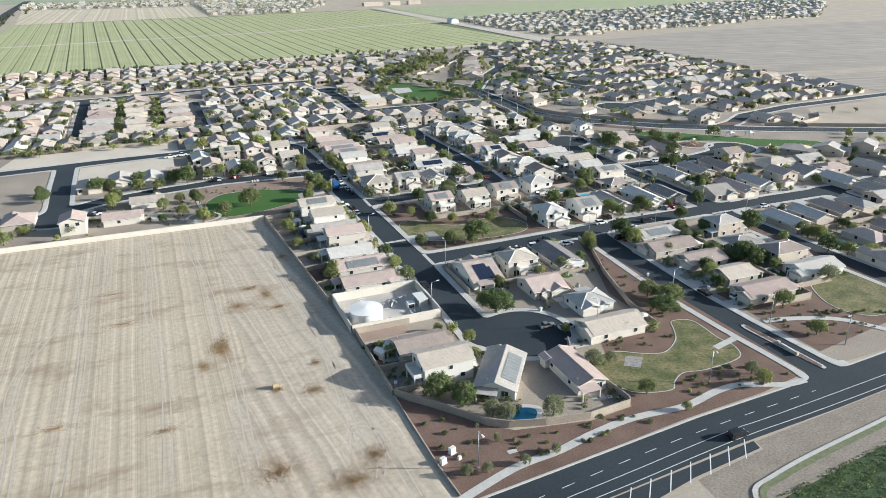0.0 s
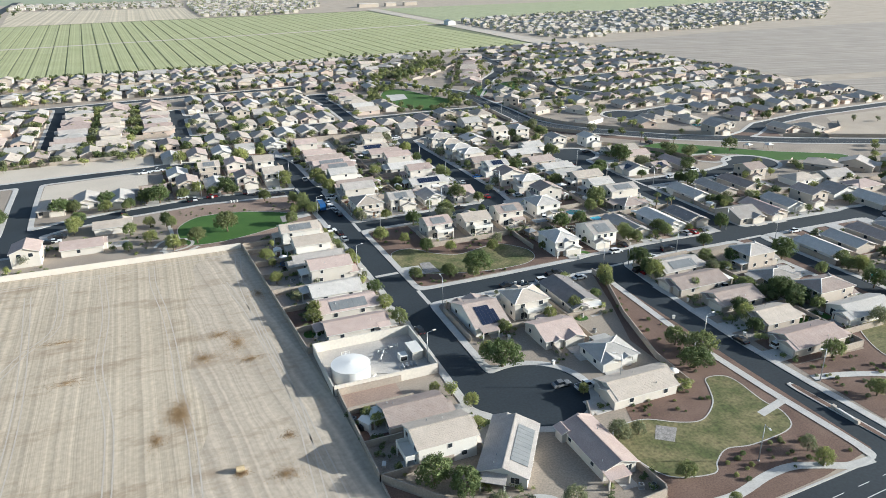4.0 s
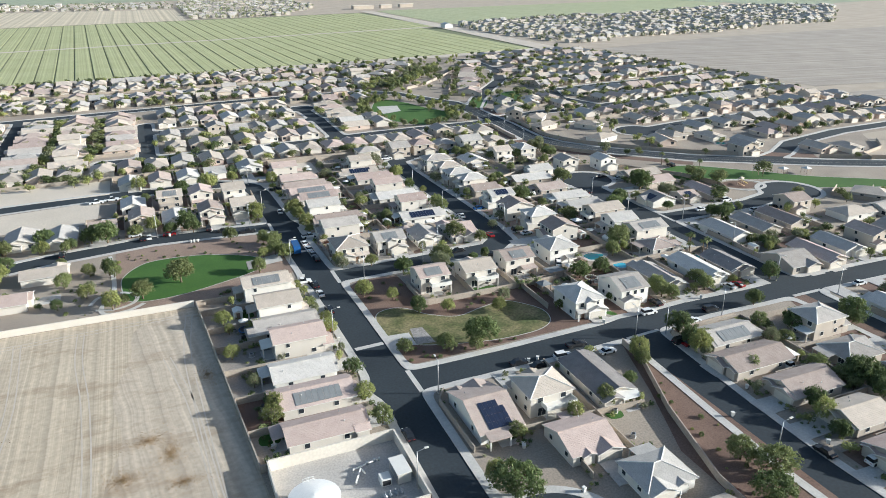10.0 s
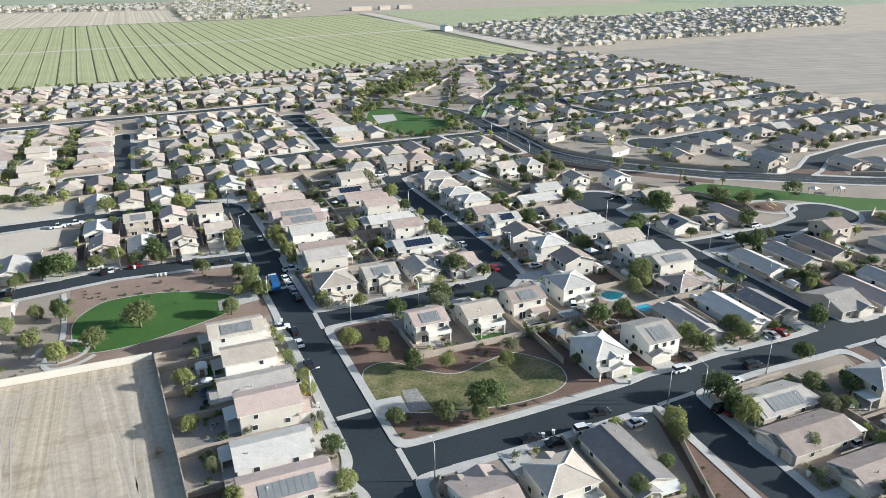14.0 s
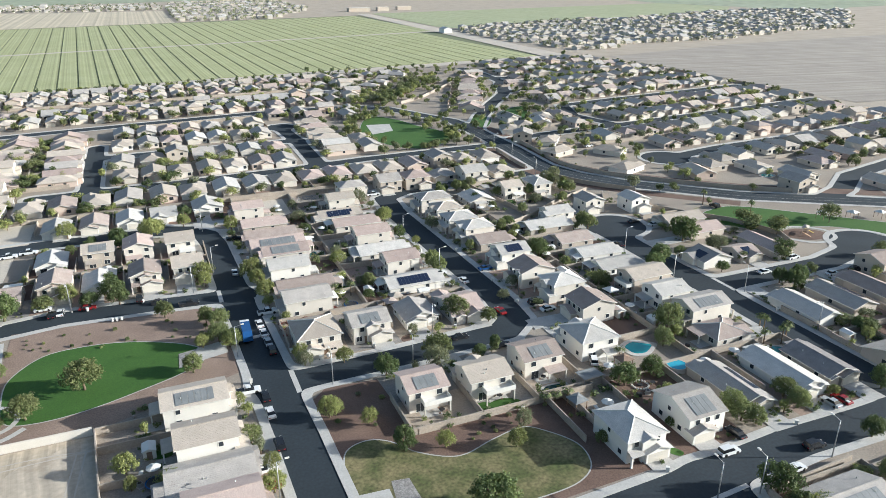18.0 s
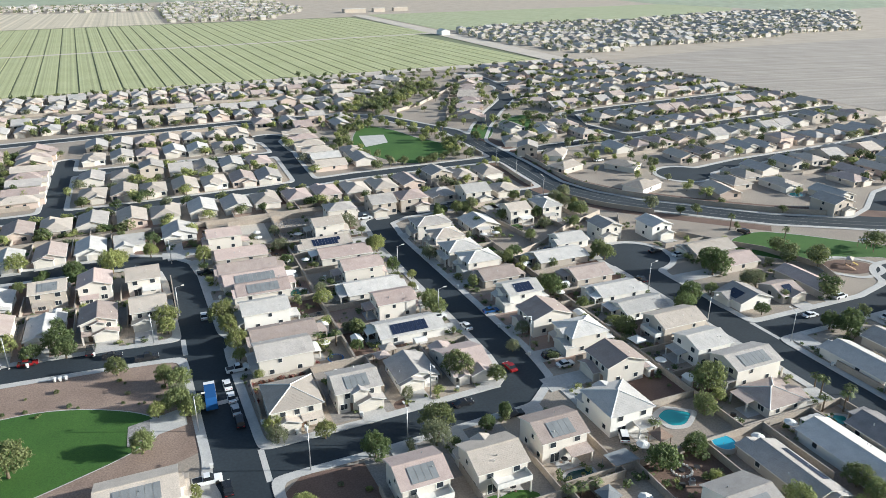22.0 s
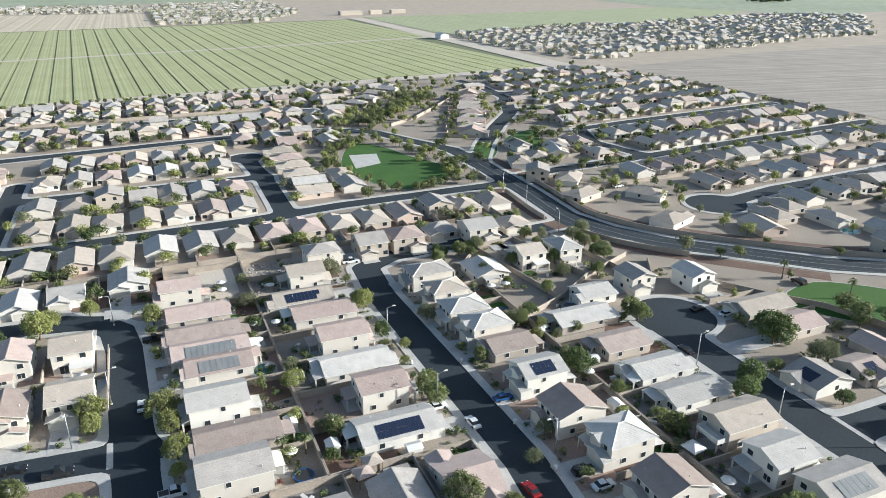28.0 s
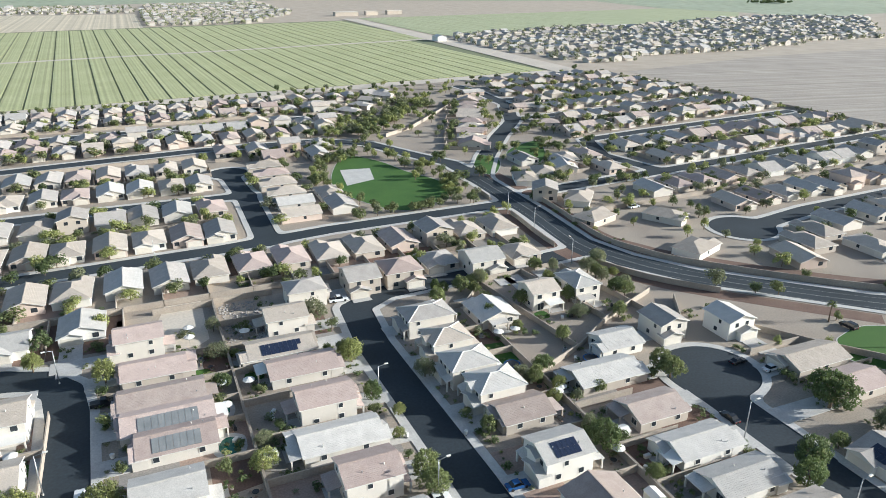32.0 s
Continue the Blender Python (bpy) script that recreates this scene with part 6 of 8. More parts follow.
for a in ((65.3, 170.5, 0), (65.4, 233, 0), (65.4, 288, 0), (65.6, 345, 0), (81, 198.6, 90), (84, 266.8, 90), (103.8, 266.9, 90), (131, 316, 0), (146.6, 200.3, 90), (134, 151, 0), (147.2, 126.5, 180), (114.5, 281, -90),
          (138.2, 202, 90), (195, 283, 0), (208.8, 268, 90), (208.6, 242, 180), (25.9, 331.5, -90), (58.5, 331, -90), (131.2, 350, 0), (195.3, 308, 0), (213, 399.5, 90), (218, 432, 0), (66, 385, 200), (102.5, 143, 150), (209, 200, 90), (200, 214.5, -90),
          (146, 292, 180), (218, 452, 0), (90, 452 - 5.6, 90), (168, 203, 90), (48.7, 103.1, 270), (112, 110, 250), (156, 110, 200)):
    street_lamp(*a)

BIN = []


def wheelie_bin(x, y, rz=0):
    if BIN:
        return copy_thing(BIN[0], pose(x, y, 0.15, 0, 0, rz))
    ob = empty("rubbish_bin", x, y, 0.15, rz, label="white-topped rubbish bin waiting at the kerb", category="bin", group="kerbside bins")
    Geo().add([(-0.25, -0.25, 0.08), (0.25, -0.25, 0.08), (0.25, 0.25, 0.08), (-0.25, 0.25, 0.08), (-0.32, -0.36, 1.0), (0.32, -0.36, 1.0), (0.32, 0.34, 1.0), (-0.32, 0.34, 1.0)],
              [(0, 3, 2, 1), (4, 5, 6, 7), (0, 1, 5, 4), (1, 2, 6, 5), (2, 3, 7, 6), (3, 0, 4, 7)]).make("bin_body", M_TRIM, ob)
    Geo().box(-0.34, -0.38, 1.0, 0.34, 0.36, 1.08).make("lid", M_TRIM, ob)
    for s in (-0.3, 0.3):
        Geo().tube((s - 0.04, 0.27, 0.12), (s + 0.04, 0.27, 0.12), 0.12, 0.12, 10).make("wheel", M_DARK, ob)
    BIN.append(ob)
    return ob


for x, y in ((66.6, 274.6), (66.4, 243), (66.3, 231), (66.4, 205), (66.2, 214.5), (109, 202.2), (106.5, 202.1), (135.2, 212), (143.6, 288), (143.5, 304), (143.4, 331), (132, 335), (131.6, 353), (132.2, 300), (84, 279), (86, 279.2), (98, 279.6), (121, 280.7),
             (196, 268), (195.8, 290), (208, 255), (78.2, 310), (77.4, 334), (77.2, 351), (78, 285), (136, 165), (146.8, 172), (146.8, 150), (93.4, 157.5), (150, 212.4), (170, 213.6), (186, 214.4), (36.5, 320.6), (37.7, 320.5), (38.9, 320.4), (30, 330.2), (44.5, 329.7)):
    wheelie_bin(x, y, (x * 31) % 360)

# ---- vehicles ----
PAINT = {"white": (0.72, 0.72, 0.71), "silver": (0.42, 0.43, 0.44), "grey": (0.16, 0.165, 0.17), "dark": (0.018, 0.019, 0.022), "red": (0.24, 0.018, 0.02), "blue": (0.02, 0.085, 0.24)}
M_CAR = {k: plain("car_paint_" + k, c, 0.25) for k, c in PAINT.items()}
M_CARGLASS = plain("car_glass", (0.015, 0.018, 0.022), 0.08)
M_TYRE = plain("tyre_rubber", (0.02, 0.02, 0.02), 0.85)
M_LAMPRED = plain("tail_lamp", (0.30, 0.01, 0.01), 0.3)
M_LAMPWHITE = plain("head_lamp", (0.70, 0.70, 0.68), 0.2)
CARS = {}
SHAPE = {"sedan": (4.6, 1.8, 1.42), "suv": (4.7, 1.9, 1.72), "pickup": (5.5, 1.95, 1.78), "truck": (9.0, 2.5, 3.5)}


def profile(pts, y0, y1, y0t=None, zc=0.0):
    """A side outline in x and z, swept across y, narrowed towards the top."""
    n = len(pts)
    top = max(p[1] for p in pts)
    low = min(p[1] for p in pts)
    k = lambda z: (z - low) / (top - low)
    ins = y0t or 0.0
    v = [(x, y0 + ins * k(z), z) for x, z in pts] + [(x, y1 - ins * k(z), z) for x, z in pts]
    return v, [tuple(range(n)), tuple(range(2 * n - 1, n - 1, -1))] + [(i, n + i, n + (i + 1) % n, (i + 1) % n) for i in range(n)]


def car(x, y, rz, kind="sedan", colour="white"):
    z = 0.03 if on_road(x, y) < 0.3 else 0.175
    rz = rz + ((x * 13 + y * 7) % 7 - 3)
    key = (kind, colour)
    if key in CARS:
        return copy_thing(CARS[key], pose(x, y, z, 0, 0, rz))
    L, W, Hh = SHAPE[kind]
    word = {"sedan": "saloon car", "suv": "sport utility car", "pickup": "pickup truck", "truck": "refuse lorry"}[kind]
    ob = empty("refuse_lorry" if kind == "truck" else "car", x, y, z, rz, label="%s %s standing on the street" % (colour, word), category="lorry" if kind == "truck" else "car")
    hl, hw = L / 2, W / 2
    pm = M_CAR[colour]
    if kind == "truck":
        raw("cab", *profile([(hl - 2.0, 0.6), (hl, 0.6), (hl, 1.8), (hl - 0.35, 2.9), (hl - 2.0, 2.9)], -hw, hw, 0.08), M_CAR["white"], ob)
        raw("hopper", *profile([(-hl, 0.9), (hl - 2.2, 0.9), (hl - 2.2, 3.3), (-hl + 0.9, 3.4), (-hl, 2.2)], -hw, hw, 0.1), pm, ob)
        Geo().box(-hl + 0.3, -0.5, 0.5, hl - 0.3, 0.5, 0.9).make("chassis", M_DARK, ob)
        Geo().box(hl - 0.03, -hw + 0.2, 1.75, hl + 0.02, hw - 0.2, 2.7).make("windscreen", M_CARGLASS, ob)
        for s in (-1, 1):
            Geo().box(-hl + 1.5, s * (hw - 0.05) - 0.02, 1.5, hl - 2.6, s * (hw - 0.05) + 0.02, 2.5).make("side_panel", M_CAR["silver"], ob)
        axles, wr = (hl - 1.2, -hl + 1.5, -hl + 2.8), 0.5
    else:
        zb = 0.28
        belt = {"sedan": 0.88, "suv": 1.02, "pickup": 1.05}[kind]
        raw("body", *profile([(-hl, zb + 0.12), (-hl + 0.1, zb), (hl - 0.1, zb), (hl, zb + 0.2), (hl - 0.05, belt - 0.22), (hl - 0.35, belt - 0.1), (hl * 0.36, belt), (-hl + 0.15, belt), (-hl, belt - 0.12)], -hw, hw, 0.07), pm, ob)
        cabx = {"sedan": (-hl + 0.75, hl * 0.42), "suv": (-hl + 0.15, hl * 0.46), "pickup": (-0.75, hl * 0.46)}[kind]
        a, b = cabx
        cab = [(a, belt), (b, belt), (b - 0.75, Hh), (a + (0.55 if kind == "sedan" else 0.22), Hh)]
        raw("glasshouse", *profile(cab, -hw + 0.08, hw - 0.08, 0.16), M_CARGLASS, ob)
        raw("cabin_roof", *roof_slab(a + (0.5 if kind == "sedan" else 0.18), -hw + 0.22, b - 0.70, hw - 0.22, Hh + 0.03, Hh + 0.03, 0.06), pm, ob)
        if kind == "pickup":
            Geo().box(-hl + 0.15, -hw + 0.2, belt - 0.02, -0.85, hw - 0.2, belt + 0.02).make("bed", M_DARK, ob)
        for s in (-1, 1):
            Geo().box(hl - 0.1, s * (hw - 0.4) - 0.2, belt - 0.32, hl - 0.01, s * (hw - 0.4) + 0.2, belt - 0.18).make("headlight", M_LAMPWHITE, ob)
            Geo().box(-hl - 0.01, s * (hw - 0.35) - 0.18, belt - 0.28, -hl + 0.08, s * (hw - 0.35) + 0.18, belt - 0.12).make("tail_light", M_LAMPRED, ob)
        axles, wr = (hl * 0.63, -hl * 0.60), 0.33 if kind == "sedan" else 0.38
    for ax in axles:
        for s in (-1, 1):
            Geo().tube((ax, s * (hw - 0.24), wr), (ax, s * (hw + 0.01), wr), wr, wr, 14).make("wheel", M_TYRE, ob)
    CARS[key] = ob
    return ob


car(69.0, 298.0, 90, 'truck', 'blue')
car(73.1, 303.0, 90, 'sedan', 'white')
car(73.3, 297.4, 90, 'sedan', 'white')
car(73.5, 292.1, 90, 'sedan', 'silver')
car(73.7, 287.3, 90, 'suv', 'dark')
car(68.6, 267.2, 90, 'sedan', 'dark')
car(68.5, 260.5, 90, 'sedan', 'white')
car(68.3, 248.7, 90, 'suv', 'dark')
car(71.7, 340.9, 90, 'sedan', 'white')
car(65.4, 270.7, 0, 'pickup', 'white')
car(63.7, 242.0, 0, 'sedan', 'white')
car(64.1, 236.8, 0, 'sedan', 'red')
car(75.5, 371.4, 0, 'pickup', 'dark')
car(30.0, 331.7, 0, 'sedan', 'red')
car(23.1, 331.3, 90, 'sedan', 'white')
car(20.9, 330.6, 90, 'sedan', 'dark')
car(43.7, 332.0, 90, 'pickup', 'dark')
car(48.8, 327.6, 0, 'sedan', 'dark')
car(56.6, 323.4, 0, 'pickup', 'dark')
car(4.3, 382.9, 0, 'pickup', 'white')
car(10.1, 384.5, 0, 'pickup', 'white')
car(76.3, 309.0, 0, 'pickup', 'white')
car(135.4, 307.5, 90, 'sedan', 'white')
car(136.4, 284.6, 90, 'sedan', 'red')
car(119.9, 275.2, 0, 'sedan', 'dark')
car(145.5, 313.0, 0, 'sedan', 'blue')
car(149.2, 280.4, 0, 'sedan', 'white')
car(148.1, 285.2, 0, 'suv', 'dark')
car(130.7, 315.6, 0, 'sedan', 'white')
car(136.4, 401.8, 0, 'pickup', 'white')
car(121.6, 204.5, 0, 'pickup', 'dark')
car(115.4, 200.7, 0, 'suv', 'white')
car(150.0, 211.8, 0, 'suv', 'white')
car(155.6, 215.8, 90, 'sedan', 'dark')
car(147.2, 195.1, 0, 'suv', 'dark')
car(148.7, 193.0, 0, 'sedan', 'red')
car(183.0, 216.1, 90, 'sedan', 'silver')
car(186.2, 216.1, 90, 'sedan', 'red')
car(197.3, 314.1, 90, 'sedan', 'dark')
car(216.2, 331.2, 0, 'sedan', 'dark')
car(221.0, 325.5, 0, 'sedan', 'white')
car(225.0, 276.3, 0, 'sedan', 'white')
car(242.4, 281.5, 0, 'suv', 'white')
car(252.5, 266.1, 0, 'suv', 'dark')
car(243.2, 267.0, 0, 'sedan', 'white')
car(102.7, 91.1, 0, 'suv', 'dark')
car(95.2, 145.8, 0, 'pickup', 'white')
car(90.3, 148.6, 0, 'sedan', 'grey')
car(69.1, 186.1, 90, 'sedan', 'dark')
car(126.9, 198.3, 0, 'sedan', 'white')
car(143.6, 148.0, 90, 'sedan', 'dark')
car(150.5, 142.1, 0, 'suv', 'white')
car(220.4, 202.1, 0, 'sedan', 'white')
car(214.8, 156.0, 0, 'sedan', 'white')
car(107.8, 199.2, 0, 'sedan', 'dark')
car(157.8, 202.7, 0, 'sedan', 'white')
car(167.2, 206.6, 0, 'suv', 'dark')
car(-27.4, 299.8, 0, 'sedan', 'white')
car(-25.9, 303.6, 0, 'suv', 'dark')
car(-29.5, 299.2, 0, 'sedan', 'dark')
car(162.8, 174.8, 90, 'pickup', 'white')
car(103.9, 202.5, 0, 'sedan', 'dark')
car(18.5, 335.3, 0, 'sedan', 'white')
car(22.0, 330.4, 0, 'sedan', 'dark')
car(-4.6, 324.8, 90, 'suv', 'dark')
car(128.1, 267.2, 0, 'sedan', 'dark')
car(267.3, 438.5, 0, 'suv', 'white')
car(256.9, 333.4, 90, 'suv', 'dark')
# ---- pools ----
def pool(pts, material=None, deck=1.3, label="kidney-shaped turquoise garden pool with a pale deck", raised=0.0):
    o = smooth_loop(pts, 6)
    c = Vector((sum(p[0] for p in o) / len(o), sum(p[1] for p in o) / len(o)))
    ob = empty("swimming_pool", c.x, c.y, 0, label=label, category="swimming pool")
    rel = [Vector(p) - c for p in o]
    n = len(rel)
    z = 0.12 + raised
    v = [(p.x, p.y, z - 0.06) for p in rel]
    raw("water", v, [tuple(range(n))] if sum(v[i][0] * v[(i + 1) % n][1] - v[(i + 1) % n][0] * v[i][1] for i in range(n)) > 0 else [tuple(range(n))[::-1]], material or M_WATER, ob)
    k = 1 + deck / max(1.5, sum(p.length for p in rel) / n)
    v = [(p.x, p.y, z) for p in rel] + [(p.x * k, p.y * k, z) for p in rel] + [(p.x * k, p.y * k, 0) for p in rel] + [(p.x, p.y, z - 0.1) for p in rel]
    f = []
    for i in range(n):
        j = (i + 1) % n
        f += [(i, j, n + j, n + i), (n + i, n + j, 2 * n + j, 2 * n + i), (i, j, 3 * n + j, 3 * n + i)]
    raw("pool_deck", v, f, M_CONCRETE, ob)
    return ob


def loop(cx, cy, rx, ry, n=8, ph=0.0, wob=0.15):
    return [(cx + rx * math.cos(2 * math.pi * i / n + ph) * (1 + wob * math.sin(2 * i + cx)), cy + ry * math.sin(2 * math.pi * i / n + ph) * (1 + wob * math.cos(2 * i + cy))) for i in range(n)]


pool([(62.4, 114.2), (63.8, 116.4), (66, 117.6), (68.6, 115.8), (67, 113), (64.5, 112.6)], plain("deep_pool_water", (0.015, 0.16, 0.26), 0.06))
pool(loop(159.6, 253.2, 3.6, 2.6))
pool(loop(161.8, 241.4, 2.3, 2.3, 10, 0, 0.0), plain("blue_pool_water", (0.05, 0.38, 0.52), 0.06), 0.18, "round blue above-ground pool", 1.1)
pool(loop(98.4, 359.4, 2.4, 3.0), M_WATERGREEN)
pool(loop(98.9, 346.4, 2.4, 2.8), M_WATERGREEN)
pool(loop(190.6, 239.2, 2.2, 1.6), plain("teal_pool_water", (0.02, 0.22, 0.22), 0.06), 0.8)
pool(loop(130.6, 245.0, 3.3, 2.0), plain("dark_pool_water", (0.02, 0.07, 0.07), 0.06), 0.7, "dark garden pool with a pale rim")
pool(loop(312, 360, 3.4, 2.4), None, 1.0)
pool(loop(214, 163, 3.2, 2.2), None, 1.0)
pool(loop(243, 246 - 8, 2.6, 1.8), None, 0.8)
pool(loop(161, 383, 2.2, 1.6), None, 0.8)

# ---- planting ----
tree(39.6, 251.6, 3.2, 6.2, 2)
tree(40.5, 246.2, 2.0, 4.2, 2)
tree(39.4, 232.5, 2.9, 5.6, 2)
tree(62.9, 266.8, 2.1, 4.3, 2)
tree(63.2, 251.8, 3.2, 5.7, 0)
tree(65.8, 242.6, 2.4, 4.7, 2)
tree(64.9, 235.5, 3.2, 6.3, 2)
tree(65.7, 226.1, 1.5, 3.3, 3)
tree(50.9, 227.7, 1.9, 3.9, 3)
tree(31.0, 286.8, 5.8, 10.1, 0)
tree(19.8, 278.9, 4.5, 7.8, 0)
tree(54.7, 284.8, 3.7, 6.6, 0)
tree(21.2, 395.4, 4.4, 8.4, 2)
tree(48.6, 383.6, 5.5, 10.2, 2)
tree(23.2, 378.9, 2.4, 4.5, 0)
tree(29.4, 385.4, 2.4, 4.4, 1)
tree(37.9, 383.7, 4.2, 7.3, 1)
tree(62.0, 339.4, 4.4, 8.3, 2)
tree(36.6, 336.8, 4.9, 8.4, 1)
tree(24.7, 338.3, 4.1, 7.9, 2)
tree(18.7, 334.8, 3.6, 6.4, 0)
tree(9.3, 332.3, 6.1, 10.2, 1)
tree(4.2, 333.7, 4.6, 7.9, 1)
tree(-6.1, 428.2, 4.2, 7.3, 1)
tree(61.2, 403.1, 3.9, 6.7, 1)
tree(75.8, 380.8, 4.2, 8.0, 2)
tree(76.1, 334.3, 4.9, 9.2, 2)
tree(77.7, 319.3, 3.9, 7.4, 2)
tree(63.1, 306.6, 3.8, 6.8, 0)
tree(80.1, 254.3, 3.6, 7.0, 2)
tree(87.1, 248.8, 2.7, 5.3, 2)
tree(91.4, 238.2, 3.7, 6.5, 1)
tree(99.0, 235.4, 2.6, 5.1, 2)
tree(100.2, 215.7, 5.7, 9.6, 1)
tree(112.3, 230.0, 2.9, 5.6, 2)
tree(117.0, 235.6, 2.8, 5.6, 3)
tree(80.1, 218.6, 2.9, 5.3, 0)
tree(90.3, 215.7, 3.5, 6.3, 0)
tree(97.3, 213.0, 3.0, 5.5, 0)
tree(96.6, 265.7, 4.1, 7.0, 1)
tree(111.1, 269.1, 4.7, 8.2, 0)
tree(79.9, 277.5, 2.8, 5.6, 3)
tree(89.0, 275.3, 2.8, 5.6, 2)
tree(128.7, 224.2, 2.1, 4.0, 0)
tree(145.9, 240.3, 4.3, 7.4, 1)
tree(154.6, 241.7, 3.6, 6.3, 1)
tree(160.3, 219.2, 3.6, 6.5, 0)
tree(162.4, 217.1, 3.2, 5.8, 0)
tree(175.3, 218.0, 3.6, 6.4, 0)
tree(186.7, 218.6, 1.7, 3.5, 2)
tree(150.0, 199.4, 4.8, 8.1, 1)
tree(148.3, 189.4, 4.1, 7.8, 2)
tree(153.2, 192.5, 3.1, 5.6, 0)
tree(132.4, 193.2, 4.1, 7.7, 2)
tree(180.9, 204.4, 3.5, 6.2, 1)
tree(199.0, 216.2, 4.3, 7.4, 1)
tree(145.2, 223.1, 1.8, 3.5, 1)
tree(173.1, 258.5, 5.6, 9.6, 0)
tree(196.7, 332.3, 4.2, 7.4, 0)
tree(220.2, 308.7, 7.0, 11.7, 1)
tree(200.3, 296.1, 4.9, 8.3, 1)
tree(213.5, 282.3, 2.7, 4.8, 1)
tree(238.5, 282.6, 4.6, 8.1, 0)
tree(225.0, 264.8, 4.3, 7.3, 1)
tree(238.1, 270.2, 2.8, 5.1, 0)
tree(255.8, 355.8, 3.5, 6.3, 0)
tree(252.1, 308.5, 5.1, 8.8, 0)
tree(255.2, 300.3, 5.6, 9.7, 0)
tree(283.3, 302.4, 6.0, 10.4, 0)
tree(271.0, 271.5, 4.3, 7.6, 0)
tree(223.7, 297.8, 4.0, 7.7, 3)
tree(100.0, 368.3, 2.9, 5.2, 1)
tree(130.3, 368.1, 4.2, 8.0, 2)
tree(127.4, 393.2, 4.5, 8.6, 3)
tree(129.9, 350.7, 3.4, 6.0, 1)
tree(133.2, 342.8, 2.0, 4.1, 2)
tree(131.2, 322.9, 3.9, 7.0, 0)
tree(144.1, 354.9, 3.5, 6.8, 3)
tree(107.7, 314.9, 3.4, 6.1, 0)
tree(123.4, 286.0, 5.1, 8.9, 0)
tree(130.9, 280.8, 3.1, 5.6, 0)
tree(148.2, 330.2, 2.7, 5.0, 0)
tree(140.8, 291.4, 2.3, 4.7, 3)
tree(152.4, 298.2, 2.0, 4.1, 3)
tree(166.7, 316.3, 4.9, 8.4, 1)
tree(177.7, 333.6, 2.3, 4.3, 0)
tree(196.5, 336.0, 4.2, 7.4, 0)
tree(126.3, 267.8, 2.3, 4.3, 1)
tree(120.7, 265.1, 2.4, 4.4, 1)
tree(250.5, 359.3, 3.0, 5.3, 1)
tree(216.8, 377.0, 3.2, 6.3, 3)
tree(214.5, 384.9, 3.0, 5.8, 3)
tree(241.9, 366.3, 4.5, 8.5, 3)
tree(257.5, 337.7, 2.3, 4.3, 0)
tree(252.0, 313.6, 4.8, 8.4, 0)
tree(248.2, 305.9, 4.2, 7.3, 0)
tree(261.3, 304.9, 4.3, 7.6, 0)
tree(241.1, 284.7, 5.0, 8.5, 1)
tree(194.9, 292.3, 4.4, 7.5, 1)
tree(228.8, 266.9, 4.4, 7.6, 1)
tree(226.0, 296.8, 3.8, 7.3, 3)
tree(209.8, 298.0, 2.7, 5.0, 0)
tree(165.8, 251.5, 3.9, 6.9, 0)
tree(172.1, 288.1, 3.9, 6.9, 0)
tree(147.5, 298.6, 2.6, 5.3, 3)
tree(151.5, 334.3, 2.3, 4.3, 0)
tree(131.0, 317.8, 4.0, 7.0, 0)
tree(130.6, 335.4, 1.7, 3.6, 2)
tree(130.2, 370.4, 3.4, 6.6, 2)
tree(109.5, 282.3, 2.1, 4.2, 3)
tree(109.0, 264.4, 4.1, 7.8, 3)
tree(38.3, 331.7, 4.0, 7.0, 1)
tree(62.3, 334.8, 3.2, 6.3, 2)
tree(76.8, 328.7, 3.9, 7.5, 2)
tree(77.6, 313.7, 2.2, 4.5, 2)
tree(80.4, 303.1, 1.9, 4.0, 2)
tree(62.1, 297.5, 4.0, 7.2, 0)
tree(79.8, 281.0, 3.1, 6.0, 2)
tree(50.6, 387.8, 4.1, 7.8, 2)
tree(74.6, 409.9, 3.3, 6.4, 2)
tree(60.1, 392.9, 3.3, 6.4, 2)
tree(28.3, 380.9, 2.5, 4.6, 1)
tree(38.4, 378.5, 3.5, 6.0, 1)
tree(47.1, 378.8, 2.5, 4.5, 1)
tree(31.3, 477.7, 2.8, 5.5, 2)
tree(37.3, 460.3, 3.3, 5.8, 1)
tree(58.1, 455.0, 3.9, 6.7, 1)
tree(49.3, 451.8, 3.2, 5.6, 1)
tree(105.4, 317.1, 2.1, 4.3, 3)
tree(50.6, 129.2, 5.0, 7.4, 1)
tree(54.8, 124.3, 4.6, 6.8, 1)
tree(57.9, 124.9, 1.8, 3.7, 2)
tree(58.8, 117.4, 3.0, 5.6, 3)
tree(61.0, 115.0, 2.6, 5.8, 3)
tree(71.2, 112.6, 4.0, 6.4, 3)
tree(44.8, 153.8, 2.0, 4.1, 2)
tree(46.0, 150.3, 2.3, 4.7, 2)
tree(50.8, 151.3, 2.7, 4.8, 1)
tree(67.3, 149.0, 2.4, 4.9, 2)
tree(62.1, 157.9, 1.7, 3.5, 2)
tree(55.8, 109.0, 1.3, 2.9, 3)
tree(45.6, 101.9, 1.7, 3.7, 3)
tree(49.7, 101.1, 1.6, 3.4, 3)
tree(57.8, 100.4, 1.5, 3.3, 3)
tree(65.2, 101.1, 1.6, 3.3, 3)
tree(99.2, 102.6, 1.5, 3.2, 2)
tree(90.8, 126.8, 3.1, 6.1, 3)
tree(95.4, 126.3, 2.2, 4.5, 3)
tree(95.3, 111.5, 2.8, 5.2, 0)
tree(124.1, 142.6, 5.2, 7.2, 1)
tree(130.5, 148.0, 5.4, 7.4, 0)
